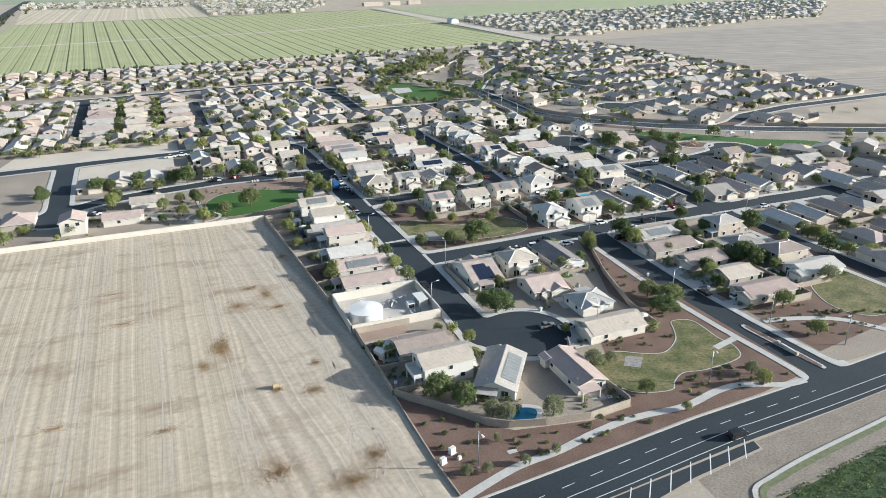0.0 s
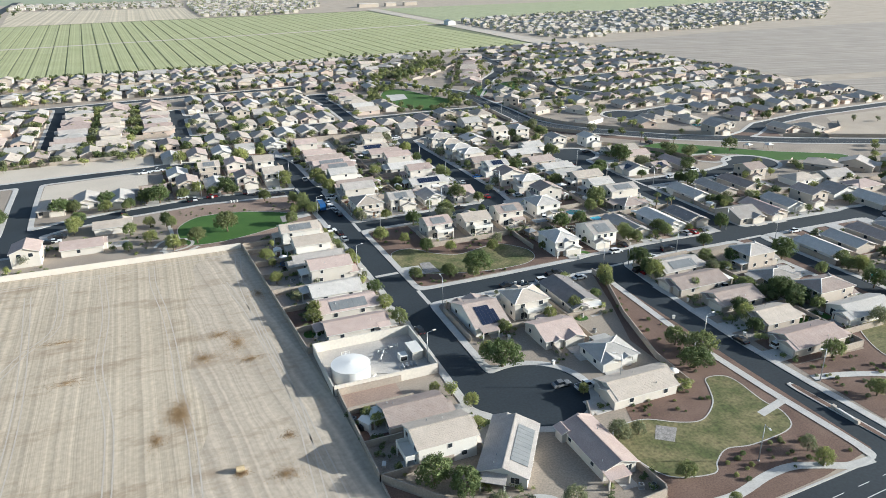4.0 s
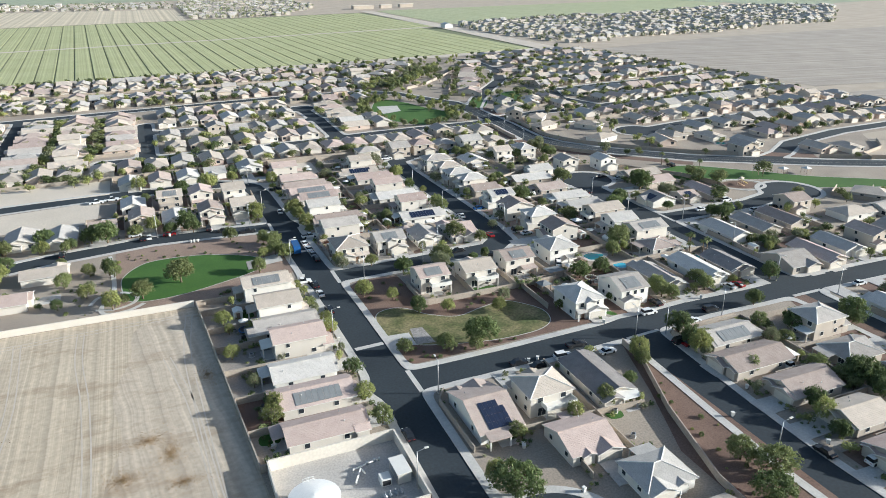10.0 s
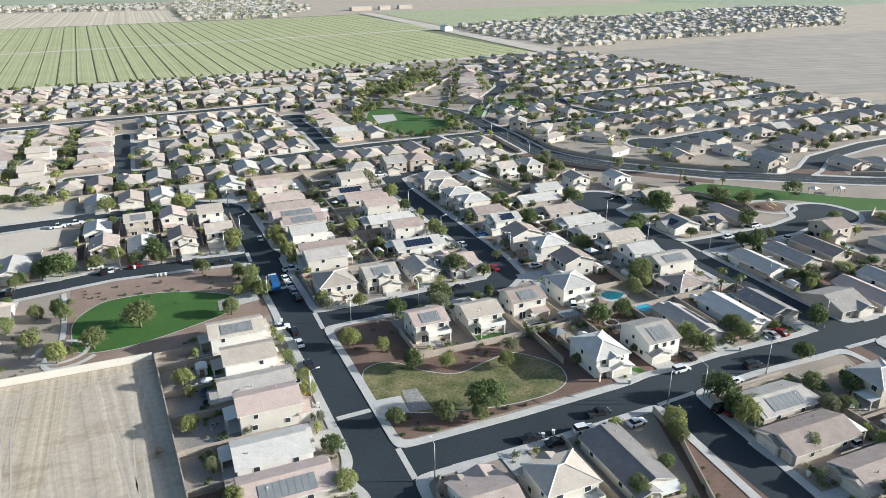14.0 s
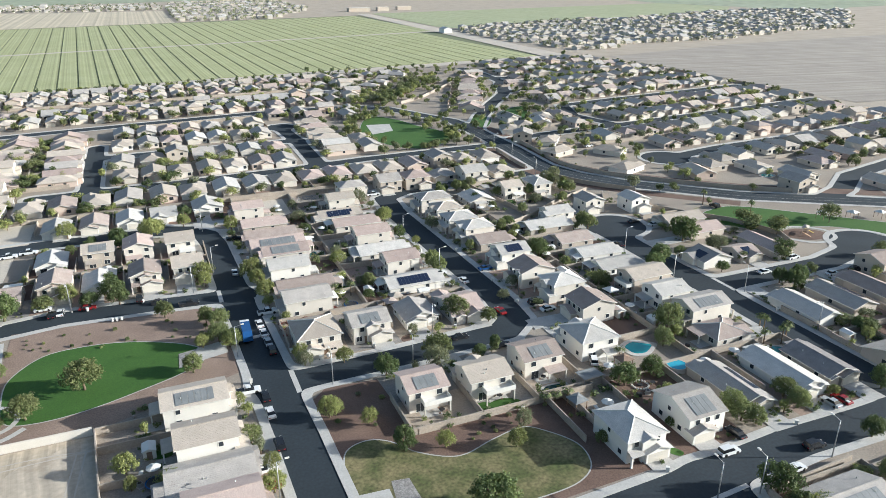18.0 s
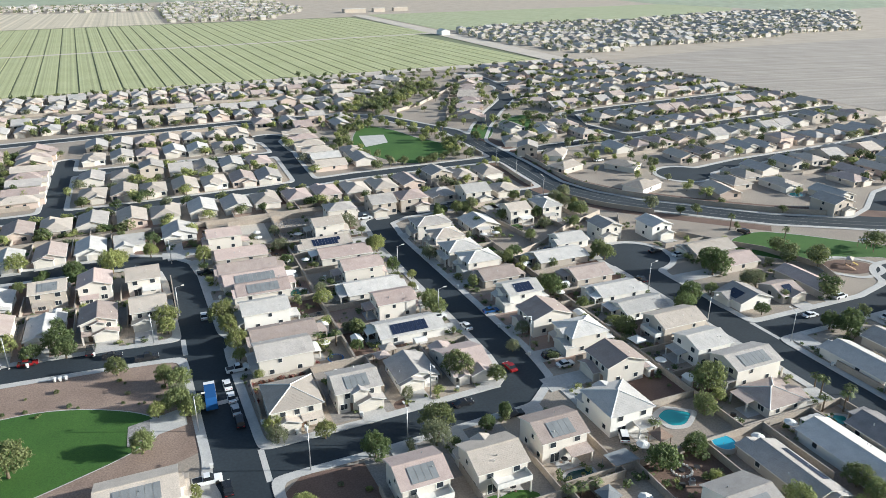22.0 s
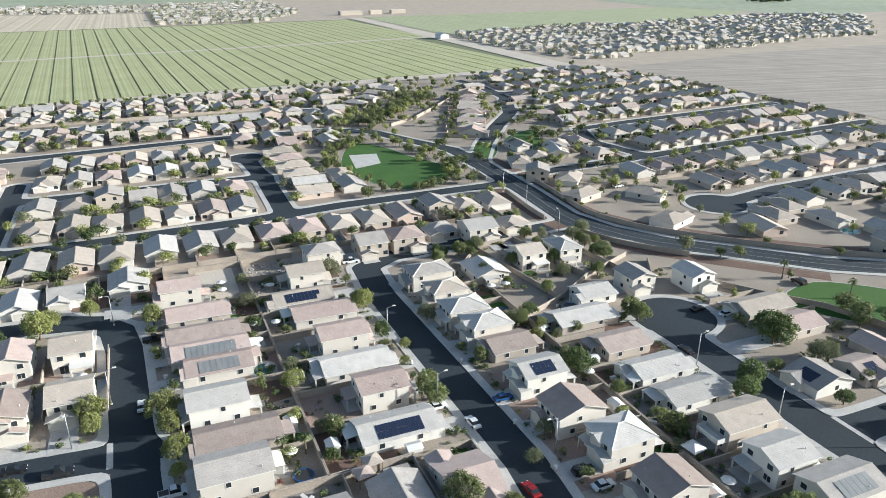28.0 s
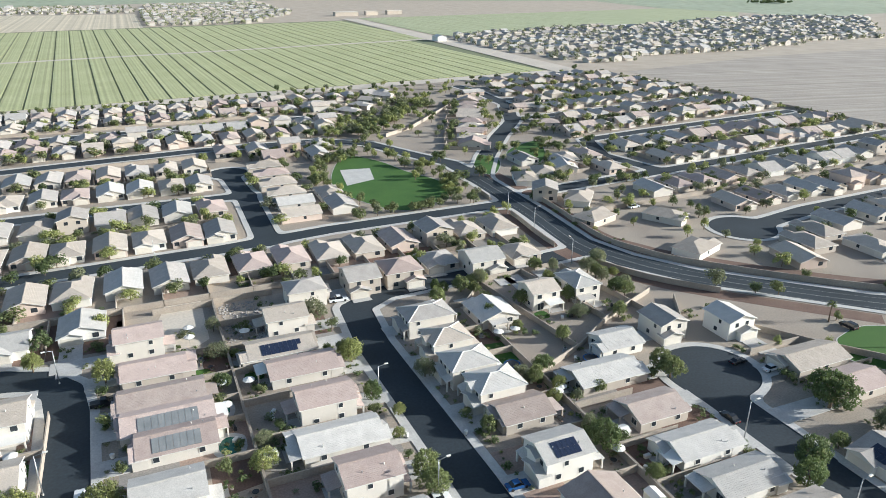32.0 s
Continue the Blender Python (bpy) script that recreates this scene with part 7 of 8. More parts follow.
tree(127.0, 153.4, 4.4, 6.6, 0)
tree(148.4, 193.0, 3.9, 6.8, 1)
tree(178.8, 189.0, 3.8, 6.6, 1)
tree(151.6, 167.0, 2.1, 4.0, 0)
tree(153.0, 156.7, 3.6, 6.9, 2)
tree(151.0, 150.8, 3.0, 5.3, 1)
tree(173.5, 165.3, 4.4, 7.5, 1)
tree(175.0, 159.4, 4.4, 7.5, 1)
tree(176.5, 153.7, 3.2, 5.8, 0)
tree(158.6, 133.0, 3.7, 6.6, 0)
tree(195.8, 184.7, 3.4, 6.0, 1)
tree(198.3, 171.3, 3.0, 5.4, 0)
tree(204.0, 157.4, 4.7, 8.0, 1)
tree(184.9, 140.7, 3.8, 7.2, 3)
tree(122.3, 103.8, 2.8, 5.5, 2)
tree(123.5, 108.6, 2.4, 4.9, 3)
tree(153.8, 116.9, 3.2, 5.8, 0)
tree(207.9, 153.0, 3.5, 6.3, 0)
tree(-2.2, 296.2, 3.7, 6.6, 0)
tree(4.7, 302.7, 3.0, 5.9, 2)
tree(-49.0, 326.3, 3.8, 6.6, 1)
tree(57.9, 296.2, 2.7, 5.4, 2)
tree(48.3, 340.0, 3.0, 5.4, 1)
tree(35.7, 345.6, 3.4, 5.9, 1)
tree(81.5, 161.6, 6.6, 9.0, 1)
tree(79.6, 166.6, 3.0, 6.4, 2)
tree(89.6, 177.0, 2.7, 5.0, 0)
tree(103.9, 177.2, 3.1, 6.1, 2)
tree(113.5, 179.8, 3.5, 6.2, 0)
tree(123.3, 184.4, 2.4, 4.4, 1)
tree(93.1, 143.6, 1.9, 3.9, 2)
tree(131.3, 190.5, 3.2, 5.8, 0)
tree(160.7, 222.0, 4.2, 7.4, 0)
tree(175.9, 222.7, 3.6, 6.4, 0)
tree(150.7, 192.6, 3.1, 6.1, 2)
tree(153.6, 177.5, 3.0, 5.5, 0)
tree(155.0, 160.4, 3.7, 6.4, 1)
tree(181.6, 190.7, 3.9, 6.7, 1)
tree(198.9, 187.2, 4.9, 8.3, 1)
tree(172.8, 162.9, 5.1, 8.7, 1)
tree(171.9, 157.3, 4.3, 7.4, 1)
tree(65.4, 214.3, 3.1, 5.4, 1)
tree(64.7, 202.4, 3.2, 6.2, 2)
tree(65.7, 192.4, 3.5, 6.3, 0)
tree(49.9, 317.9, 3.6, 6.4, 0)
tree(14.9, 277.6, 2.1, 3.9, 0)
tree(5.1, 291.5, 2.2, 4.4, 3)
tree(11.6, 274.6, 4.1, 7.8, 2)
tree(-20.2, 318.3, 3.6, 6.3, 1)
tree(5.6, 337.6, 4.3, 7.4, 1)
tree(-10.9, 338.3, 4.6, 7.9, 1)
tree(-27.8, 333.3, 5.1, 8.6, 1)
tree(30.7, 333.4, 3.3, 5.7, 1)
tree(23.0, 344.1, 3.4, 6.5, 2)
RS = random.Random(5)


def scatter_shrubs(poly, n, r0=0.3, r1=0.75, kinds=(1, 1, 0, 3, 2)):
    xs, ys = [p[0] for p in poly], [p[1] for p in poly]

    def inside(x, y):
        c = False
        for (ax, ay), (bx, by) in zip(poly, poly[1:] + poly[:1]):
            if (ay > y) != (by > y) and x < (bx - ax) * (y - ay) / (by - ay) + ax:
                c = not c
        return c
    k = 0
    for _ in range(n * 12):
        x, y = RS.uniform(min(xs), max(xs)), RS.uniform(min(ys), max(ys))
        if inside(x, y) and on_road(x, y) > 2.3:
            shrub(x, y, RS.uniform(r0, r1), RS.choice(kinds))
            k += 1
            if k >= n:
                break


scatter_shrubs([(43, 97), (90, 101), (90, 107), (62, 110), (48, 122), (43, 128)], 34)
scatter_shrubs([(104, 106.5), (134, 103), (134, 118), (128, 114), (106, 113)], 26)
scatter_shrubs([(99, 131), (112, 127), (119, 131), (117, 136), (99, 136)], 14)
scatter_shrubs([(120, 140), (134, 140), (134, 198), (126, 180)], 26)
scatter_shrubs([(79, 213), (120, 213), (100, 215), (82, 221)], 16)
scatter_shrubs([(79, 244), (94, 244), (94, 263), (80, 260)], 10)
scatter_shrubs([(97, 235), (130, 236), (130, 241), (97, 240)], 10)
scatter_shrubs([(12, 309), (60, 302), (64, 316), (12, 318)], 34)
scatter_shrubs([(-2, 271), (12, 272), (10, 316), (0, 300)], 16)
scatter_shrubs([(148, 110), (198, 118), (170, 124), (165, 134), (148, 133)], 46)
scatter_shrubs([(176, 148), (198, 150), (198, 200), (188, 190)], 20)
scatter_shrubs([(235, 380), (262, 352), (262, 362), (240, 388)], 20)
scatter_shrubs([(233, 470), (242, 470), (242, 410), (234, 405)], 22, 0.5, 1.1)
# front and back yards of the near rows
for x0, x1, y0, y1, n in ((79, 83, 303, 398, 34), (126, 130, 302, 395, 34), (145, 148, 290, 385, 44), (190, 194.5, 246, 325, 26), (148, 151, 136, 198, 22), (190, 194, 140, 196, 16), (42, 46, 190, 262, 20), (98, 102, 304, 396, 20), (104, 108, 304, 396, 20), (163, 168, 262, 380, 24), (169, 173, 246, 340, 20),
                       (80, 130, 280, 282, 18), (150, 196, 214, 217, 20), (10, 64, 331, 334, 18), (12, 64, 383, 386, 12), (209, 245, 262, 268, 14), (210, 258, 212, 215, 14), (148, 196, 238, 242, 16), (62, 65, 186, 262, 24), (82, 110, 158, 168, 12), (44, 62, 120, 134, 14)):
    for _ in range(n):
        x, y = RS.uniform(x0, x1), RS.uniform(y0, y1)
        if on_road(x, y) > 2.2:
            shrub(x, y, RS.uniform(0.3, 0.8), RS.choice((0, 1, 1, 3, 2)))
# low planting round the houses of every block
HOUSES = [o for o in bpy.data.objects if o.type == "EMPTY" and o.name.split(".")[0] == "house"]
for o in HOUSES:
    m = o.matrix_world
    for _ in range(18 if m.translation.y < 420 else 8):
        p = m @ Vector((RS.choice((-1, 1)) * RS.uniform(1.5, 6.3), RS.choice((-1, 1, 1)) * RS.uniform(8.0, 13), 0))
        if on_road(p.x, p.y) > 2.2 and not any(abs((p - q.matrix_world.translation).x) < 7.5 and abs((p - q.matrix_world.translation).y) < 7 for q in HOUSES):
            shrub(p.x, p.y, RS.uniform(0.35, 1.25), RS.choice((0, 1, 1, 1, 3, 2)))
# street-side and garden trees, one or two to a lot
RT = random.Random(61)
for o in HOUSES:
    m = o.matrix_world
    for side, chance in ((-1, 0.62), (1, 0.5)):
        if RT.random() > chance:
            continue
        p = m @ Vector((RT.choice((-1, 1)) * RT.uniform(2.5, 5.6), side * RT.uniform(9.6, 11.6), 0))
        if on_road(p.x, p.y) > 2.1 and not any(abs((p - q.matrix_world.translation).x) < 7.4 and abs((p - q.matrix_world.translation).y) < 6.8 for q in HOUSES):
            far_tree(p.x, p.y, RT.uniform(1.1, 2.3), RT.uniform(2.2, 4.0), RT.choice((0, 0, 1, 2, 2, 3)))
# yard trees of the outer blocks
for x0, x1, y0, y1, n in ((42, 48, 190, 265, 4), (-70, 5, 275, 300, 8), (-70, 10, 412, 420, 8), (100, 106, 305, 398, 5), (164, 172, 250, 380, 8), (168, 174, 136, 198, 6), (208, 262, 236, 240, 8), (208, 262, 165, 176, 9), (172, 222, 352, 398, 16), (60, 66, 290, 318, 5), (230, 300, 415, 500, 26), (240, 262, 480, 500, 10), (165, 212, 562, 590, 14),
                       (160, 215, 466, 472, 10), (118, 126, 300, 400, 0), (203, 218, 470, 560, 16), (128, 165, 560, 600, 12), (232, 300, 520, 600, 26), (300, 420, 240, 330, 18), (270, 400, 345, 440, 26), (120, 210, 415, 420, 12), (180, 222, 382, 400, 8), (144, 180, 388, 398, 8), (209, 300, 212, 290, 16),
                       (-160, 20, 420, 560, 150), (-160, 200, 600, 745, 250), (200, 330, 600, 770, 130), (335, 490, 470, 770, 190), (265, 330, 450, 620, 60), (40, 115, 480, 486, 12), (40, 115, 545, 552, 14), (180, 225, 440, 470, 16), (150, 215, 545, 560, 12), (300, 480, 470, 480, 24), (240, 330, 400, 450, 20)):
    for _ in range(n):
        x, y = RS.uniform(x0, x1), RS.uniform(y0, y1)
        if on_road(x, y) > 1.2:
            tree(x, y, RS.uniform(2.0, 4.0), RS.uniform(4.2, 7.0), RS.choice((0, 0, 1, 2, 2, 3)))

# large park and verge trees of the outer estate
for x, y in ((172, 582), (194, 604), (199, 586), (198, 564), (206, 534), (203, 512), (224, 533), (242, 651), (256, 657), (263, 643), (230, 607), (211, 573), (296, 574), (289, 544), (289, 529), (318, 565), (245, 524), (311, 587), (351, 580), (315, 538), (313, 519),
             (265, 587), (263, 540), (272, 543), (232, 501), (220, 501), (262, 500), (345, 563), (263, 483), (274, 473), (288, 472), (-51, 334), (-22, 333), (-10, 332), (-19, 306), (9, 303), (-1, 331), (-44, 435), (-53, 436), (-27, 427), (-7, 432)):
    for k in range(2):
        tree(x + RS.uniform(-3, 3), y + RS.uniform(-4, 4), RS.uniform(2.6, 4.4), RS.uniform(5.0, 8.0), RS.choice((0, 0, 1, 2)))
for i in range(60):
    x = -150 + i * 6.6 + RS.uniform(-3, 3)
    tree(x, 742 + x * 0.05 + RS.uniform(-4, 4), RS.uniform(1.6, 3.2), RS.uniform(3.5, 6), RS.choice((0, 1, 1, 3)))
    if i % 2:
        tree(RS.uniform(495, 502), 500 + i * 3.6, RS.uniform(1.4, 2.6), RS.uniform(3, 5), 3)
for i in range(44):
    t = i / 43
    tree(205 + 75 * t + RS.uniform(-5, 5), 596 + 100 * t + RS.uniform(-6, 6), RS.uniform(2.2, 4.0), RS.uniform(5, 8), RS.choice((0, 1, 2)))
for i in range(90):                                       # belt of trees behind the far park
    t = RS.random()
    x, y = 196 + 76 * t + RS.uniform(-14, 14), 606 + 84 * t + RS.uniform(-16, 16)
    if on_road(x, y) > 1.5:
        tree(x, y, RS.uniform(3.0, 5.2), RS.uniform(5.5, 9), RS.choice((0, 0, 2, 3)))
for i in range(70):
    a = RS.uniform(0, 6.283)
    x, y = 188 + math.cos(a) * 27 + RS.uniform(-3, 3), 513 + math.sin(a) * 46 + RS.uniform(-3, 3)
    if on_road(x, y) > 1.5:
        tree(x, y, RS.uniform(2.2, 3.8), RS.uniform(4.5, 7.5), RS.choice((0, 0, 1, 2)))

# ---- dry weeds and marks on the fallow field ----
M_WEED = mat("dry_weeds", (0.34, 0.235, 0.125), (0.48, 0.345, 0.20), 0.8, 6.0, 0.95, fine_amt=0.4)
v, f = [], []
for cx, cy, rx, ry, n in ((7, 172, 2.6, 5.5, 520), (23, 200, 3.5, 6, 160), (14, 195, 5, 4, 140), (25, 143, 4, 3, 110), (25, 109, 7, 5, 300), (31, 115, 4, 5, 200), (12, 117, 7, 4, 160), (28, 155, 2, 2, 60), (-17, 196, 6, 3, 60), (12.5, 118, 9, 10, 150), (16.9, 146.5, 1.6, 1.2, 90), (19, 206, 5, 3, 110), (25, 190, 5, 2.5, 90), (1.9, 163.8, 2, 4, 90), (33, 228, 3, 6, 80), (-30, 150, 7, 2, 60), (-20, 218, 9, 2, 60), (-8, 140, 6, 2, 60)):
    for _ in range(n * 16):
        a0 = a = RS.uniform(0, 6.283)
        r = abs(RS.gauss(0, 0.55)) * (1 + 0.3 * math.sin(3 * a0 + n))
        x, y = cx + math.cos(a) * r * rx, cy + math.sin(a) * r * ry
        s, h, t = RS.uniform(0.02, 0.06), RS.uniform(0.03, 0.13), RS.uniform(0, 3.14)
        k = len(v)
        dx, dy = math.cos(t) * s, math.sin(t) * s
        v += [(x - dx, y - dy, 0.02), (x + dx, y + dy, 0.02), (x + dx * 1.5 + RS.uniform(-0.1, 0.1), y + dy * 1.5, h), (x - dx * 1.5, y - dy * 1.5 + RS.uniform(-0.1, 0.1), h)]
        f.append((k, k + 1, k + 2, k + 3))
tagged(raw("dry_weeds", v, f, M_WEED), "patches of dry brown weeds on the fallow field", "weeds", kind="stuff")
for off in (0, 1.7):
    for pts in ([(30.5 + off, 262), (28.5 + off, 240), (29 + off, 215), (30 + off, 190), (31.5 + off, 160), (33 + off, 130), (34 + off, 100)],
                [(3 + off, 262), (3.2 + off, 246), (5.4 + off, 226), (6.8 + off, 199), (6.9 + off, 180), (8 + off, 160), (7 + off, 120)],
                [(-24 + off, 262), (-22.4 + off, 229), (-30 + off, 213), (-38 + off, 190), (-41.8 + off, 169), (-38.7 + off, 145), (-37.7 + off, 120)],
                [(-32 + off, 253), (-28.8 + off, 214), (-27.2 + off, 185), (-27.4 + off, 158), (-28.8 + off, 126)],
                [(23.5 + off, 240), (27.5 + off, 217), (29.4 + off, 189), (30.9 + off, 167), (29.7 + off, 144), (28.7 + off, 125), (29.4 + off, 111)],
                [(-62 + off, 258), (-56 + off, 225), (-58 + off, 195), (-54 + off, 165), (-57 + off, 130)],
                [(25.2 + off, 116), (25.6 + off, 120), (28.7, 125 - off), (32.4 - off, 124.6 - off), (34.2 - off, 118.5), (31 - off, 108)],
                [(-12 + off, 262), (-10 + off, 230), (-11 + off, 200), (-8 + off, 170), (-9 + off, 120)],
                [(33 - off, 262), (20, 263.5 - off), (-10, 262 - off), (-50, 262 - off)]):
        ribbon("wheel_track", pts, 0.32, 0.04, M_DUST, "pale wheel track pressed into the field", "wheel track")
bale = empty("hay_bale", 16.9, 147.2, label="weathered straw bale lying on the field", category="bale")
Geo().tube((-0.8, 0, 0.65), (0.8, 0, 0.65), 0.65, 0.65, 16).make("straw", mat("straw", (0.40, 0.31, 0.18), (0.50, 0.40, 0.25), 1.0, 8.0, 0.95, bump=0.05), bale)
for x, y, s in ((45.7, 109.2, 1.3), (42.8, 107.0, 1.2), (46.3, 106.9, 0.7)):
    b = empty("utility_box", x, y, 0.05, 20, label="white utility cabinet on a concrete pad", category="utility box")
    Geo().box(-0.5 * s, -0.35 * s, 0.1, 0.5 * s, 0.35 * s, 1.1 * s).make("cabinet", M_TRIM, b)
    Geo().box(-0.65 * s, -0.5 * s, 0, 0.65 * s, 0.5 * s, 0.1).make("pad", M_CONCRETE, b)
land("paver_slab", [(56.1, 105.5), (58.3, 105.4), (58.1, 104.3), (56.1, 104.3)], 0.12, M_CONCRETE, "square concrete slab in the gravel", "slab")


# stony back yard behind the inner block
v, f = [], []
RR = random.Random(23)
for _ in range(420):
    x, y, q = RR.uniform(104, 114.5), RR.uniform(389, 412), RR.uniform(0.12, 0.45)
    k, a = len(v), RR.uniform(0, 6.283)
    for i in range(5):
        v.append((x + math.cos(a + i * 1.257) * q, y + math.sin(a + i * 1.257) * q * 0.8, 0.03))
    for i in range(5):
        v.append((x + math.cos(a + i * 1.257) * q * 0.55, y + math.sin(a + i * 1.257) * q * 0.5, 0.03 + q * RR.uniform(0.5, 0.9)))
    f += [(k + i, k + (i + 1) % 5, k + 5 + (i + 1) % 5, k + 5 + i) for i in range(5)] + [tuple(range(k + 5, k + 10))]
tagged(raw("garden_rocks", v, f, M_ROCK), "grey rocks strewn over a bare back yard", "rocks", kind="stuff")


# ---- garden and park things ----
def shed_small(x, y, rz):
    ob = empty("garden_shed", x, y, 0.03, rz, label="small pale garden shed beside a wall", category="shed")
    raw("shed_wall", *wall_mesh(-1.2, -1.5, 1.2, 1.5, 2.1, "y"), M_STUCCO[2], ob)
    raw("shed_roof", *roof_mesh(-1.2, -1.5, 1.2, 1.5, 2.1, "y", 0.15, 0.06), M_TRIM, ob)
    Geo().box(-0.5, -1.54, 0, 0.5, -1.5, 1.8).make("shed_door", M_DOOR, ob)


def trampoline(x, y):
    ob = empty("trampoline", x, y, 0.03, label="round black trampoline in a back yard", category="trampoline")
    n = 20
    c = [(math.cos(6.2832 * i / n), math.sin(6.2832 * i / n)) for i in range(n)]
    raw("mat", [(a * 1.7, b * 1.7, 0.8) for a, b in c], [tuple(range(n))], M_DARK, ob)
    raw("rim", [(a * 1.7, b * 1.7, 0.82) for a, b in c] + [(a * 2.0, b * 2.0, 0.82) for a, b in c] + [(a * 2.0, b * 2.0, 0.74) for a, b in c],
        [(i, n + i, n + (i + 1) % n, (i + 1) % n) for i in range(n)] + [(n + i, 2 * n + i, 2 * n + (i + 1) % n, n + (i + 1) % n) for i in range(n)], M_CAR["blue"], ob)
    for a in (0.4, 2.0, 3.5, 5.1):
        Geo().tube((math.cos(a) * 1.9, math.sin(a) * 1.9, 0), (math.cos(a) * 1.9, math.sin(a) * 1.9, 0.8), 0.04, 0.04, 6).make("leg", M_METAL, ob)


def patio_set(x, y, rz):
    if PATIO:
        return copy_thing(PATIO[0], pose(x, y, 0.03, 0, 0, rz))
    ob = empty("patio_table", x, y, 0.03, rz, label="dark patio table with benches on gravel", category="table", group="patio tables")
    Geo().tube((0, 0, 0.7), (0, 0, 0.76), 0.65, 0.65, 16).make("tabletop", M_DARK, ob)
    Geo().tube((0, 0, 0), (0, 0, 0.7), 0.06, 0.06, 8).make("leg", M_METAL, ob)
    for a in (0, 2.1, 4.2):
        Geo().box(math.cos(a) * 1.1 - 0.25, math.sin(a) * 1.1 - 0.25, 0.38, math.cos(a) * 1.1 + 0.25, math.sin(a) * 1.1 + 0.25, 0.46).make("seat", M_DOOR, ob)
    PATIO.append(ob)
    return ob


PATIO = []


def gazebo(x, y, material, label):
    ob = empty("gazebo", x, y, 0.03, 8, label=label, category="gazebo")
    v, f = roof_mesh(-1.6, -1.6, 1.6, 1.6, 2.5, "h", 0.2, 0.08, 0.45)
    raw("canopy", v, f, material, ob)
    for a, b in ((-1.5, -1.5), (1.5, -1.5), (1.5, 1.5), (-1.5, 1.5)):
        Geo().box(a - 0.07, b - 0.07, 0, a + 0.07, b + 0.07, 2.5).make("post", M_DOOR, ob)


def playset(x, y, rz):
    ob = empty("playground_set", x, y, 0.12, rz, label="tan and yellow playground climbing set with slides", category="playground set")
    for a, b in ((-1.5, -0.8), (1.5, -0.8), (1.5, 0.8), (-1.5, 0.8)):
        Geo().tube((a, b, 0), (a, b, 3.0), 0.07, 0.07, 6).make("post", M_ROOF["b"], ob)
    Geo().box(-1.6, -0.9, 1.3, 1.6, 0.9, 1.42).make("deck", M_DOOR, ob)
    v, f = roof_mesh(-1.5, -0.8, 1.5, 0.8, 2.9, "h", 0.25, 0.06, 0.6)
    raw("canopy", v, f, M_ROOF["t"], ob)
    raw("slide", *roof_slab(-0.35 + 2.6, -2.4, 0.35 + 2.6, 0.8, 0.25, 1.4, 0.08), plain("yellow_plastic", (0.55, 0.42, 0.08), 0.4), ob)
    raw("slide", *roof_slab(-2.6, -2.6, -1.9, 0.6, 0.25, 1.4, 0.08), plain("tan_plastic", (0.45, 0.30, 0.18), 0.4), ob)


for q in ((106, 310, 0), (105, 338, 90), (100, 321, 0), (166, 300, 0), (172, 318, 90), (44, 256, 0), (46, 205, 20), (171, 262, 0), (120.5, 303, 90), (165.5, 270, 0), (44, 151, 30), (212, 236, 0)):
    shed_small(*q)
for q in ((184, 346), (165, 351), (99, 304.5), (44.8, 246)):
    trampoline(*q)
for i, q in enumerate(((46, 241), (47, 213), (45, 200), (101, 330), (106, 346), (107, 368), (98.5, 378), (166, 312), (164, 328), (166, 340), (172, 275), (173, 288), (172, 306), (119, 298), (98, 297), (103, 247), (117, 247), (130, 250), (152, 238), (172, 236), (186, 238), (48, 139), (50, 152))):
    patio_set(q[0], q[1], i * 47)
ODD = {}


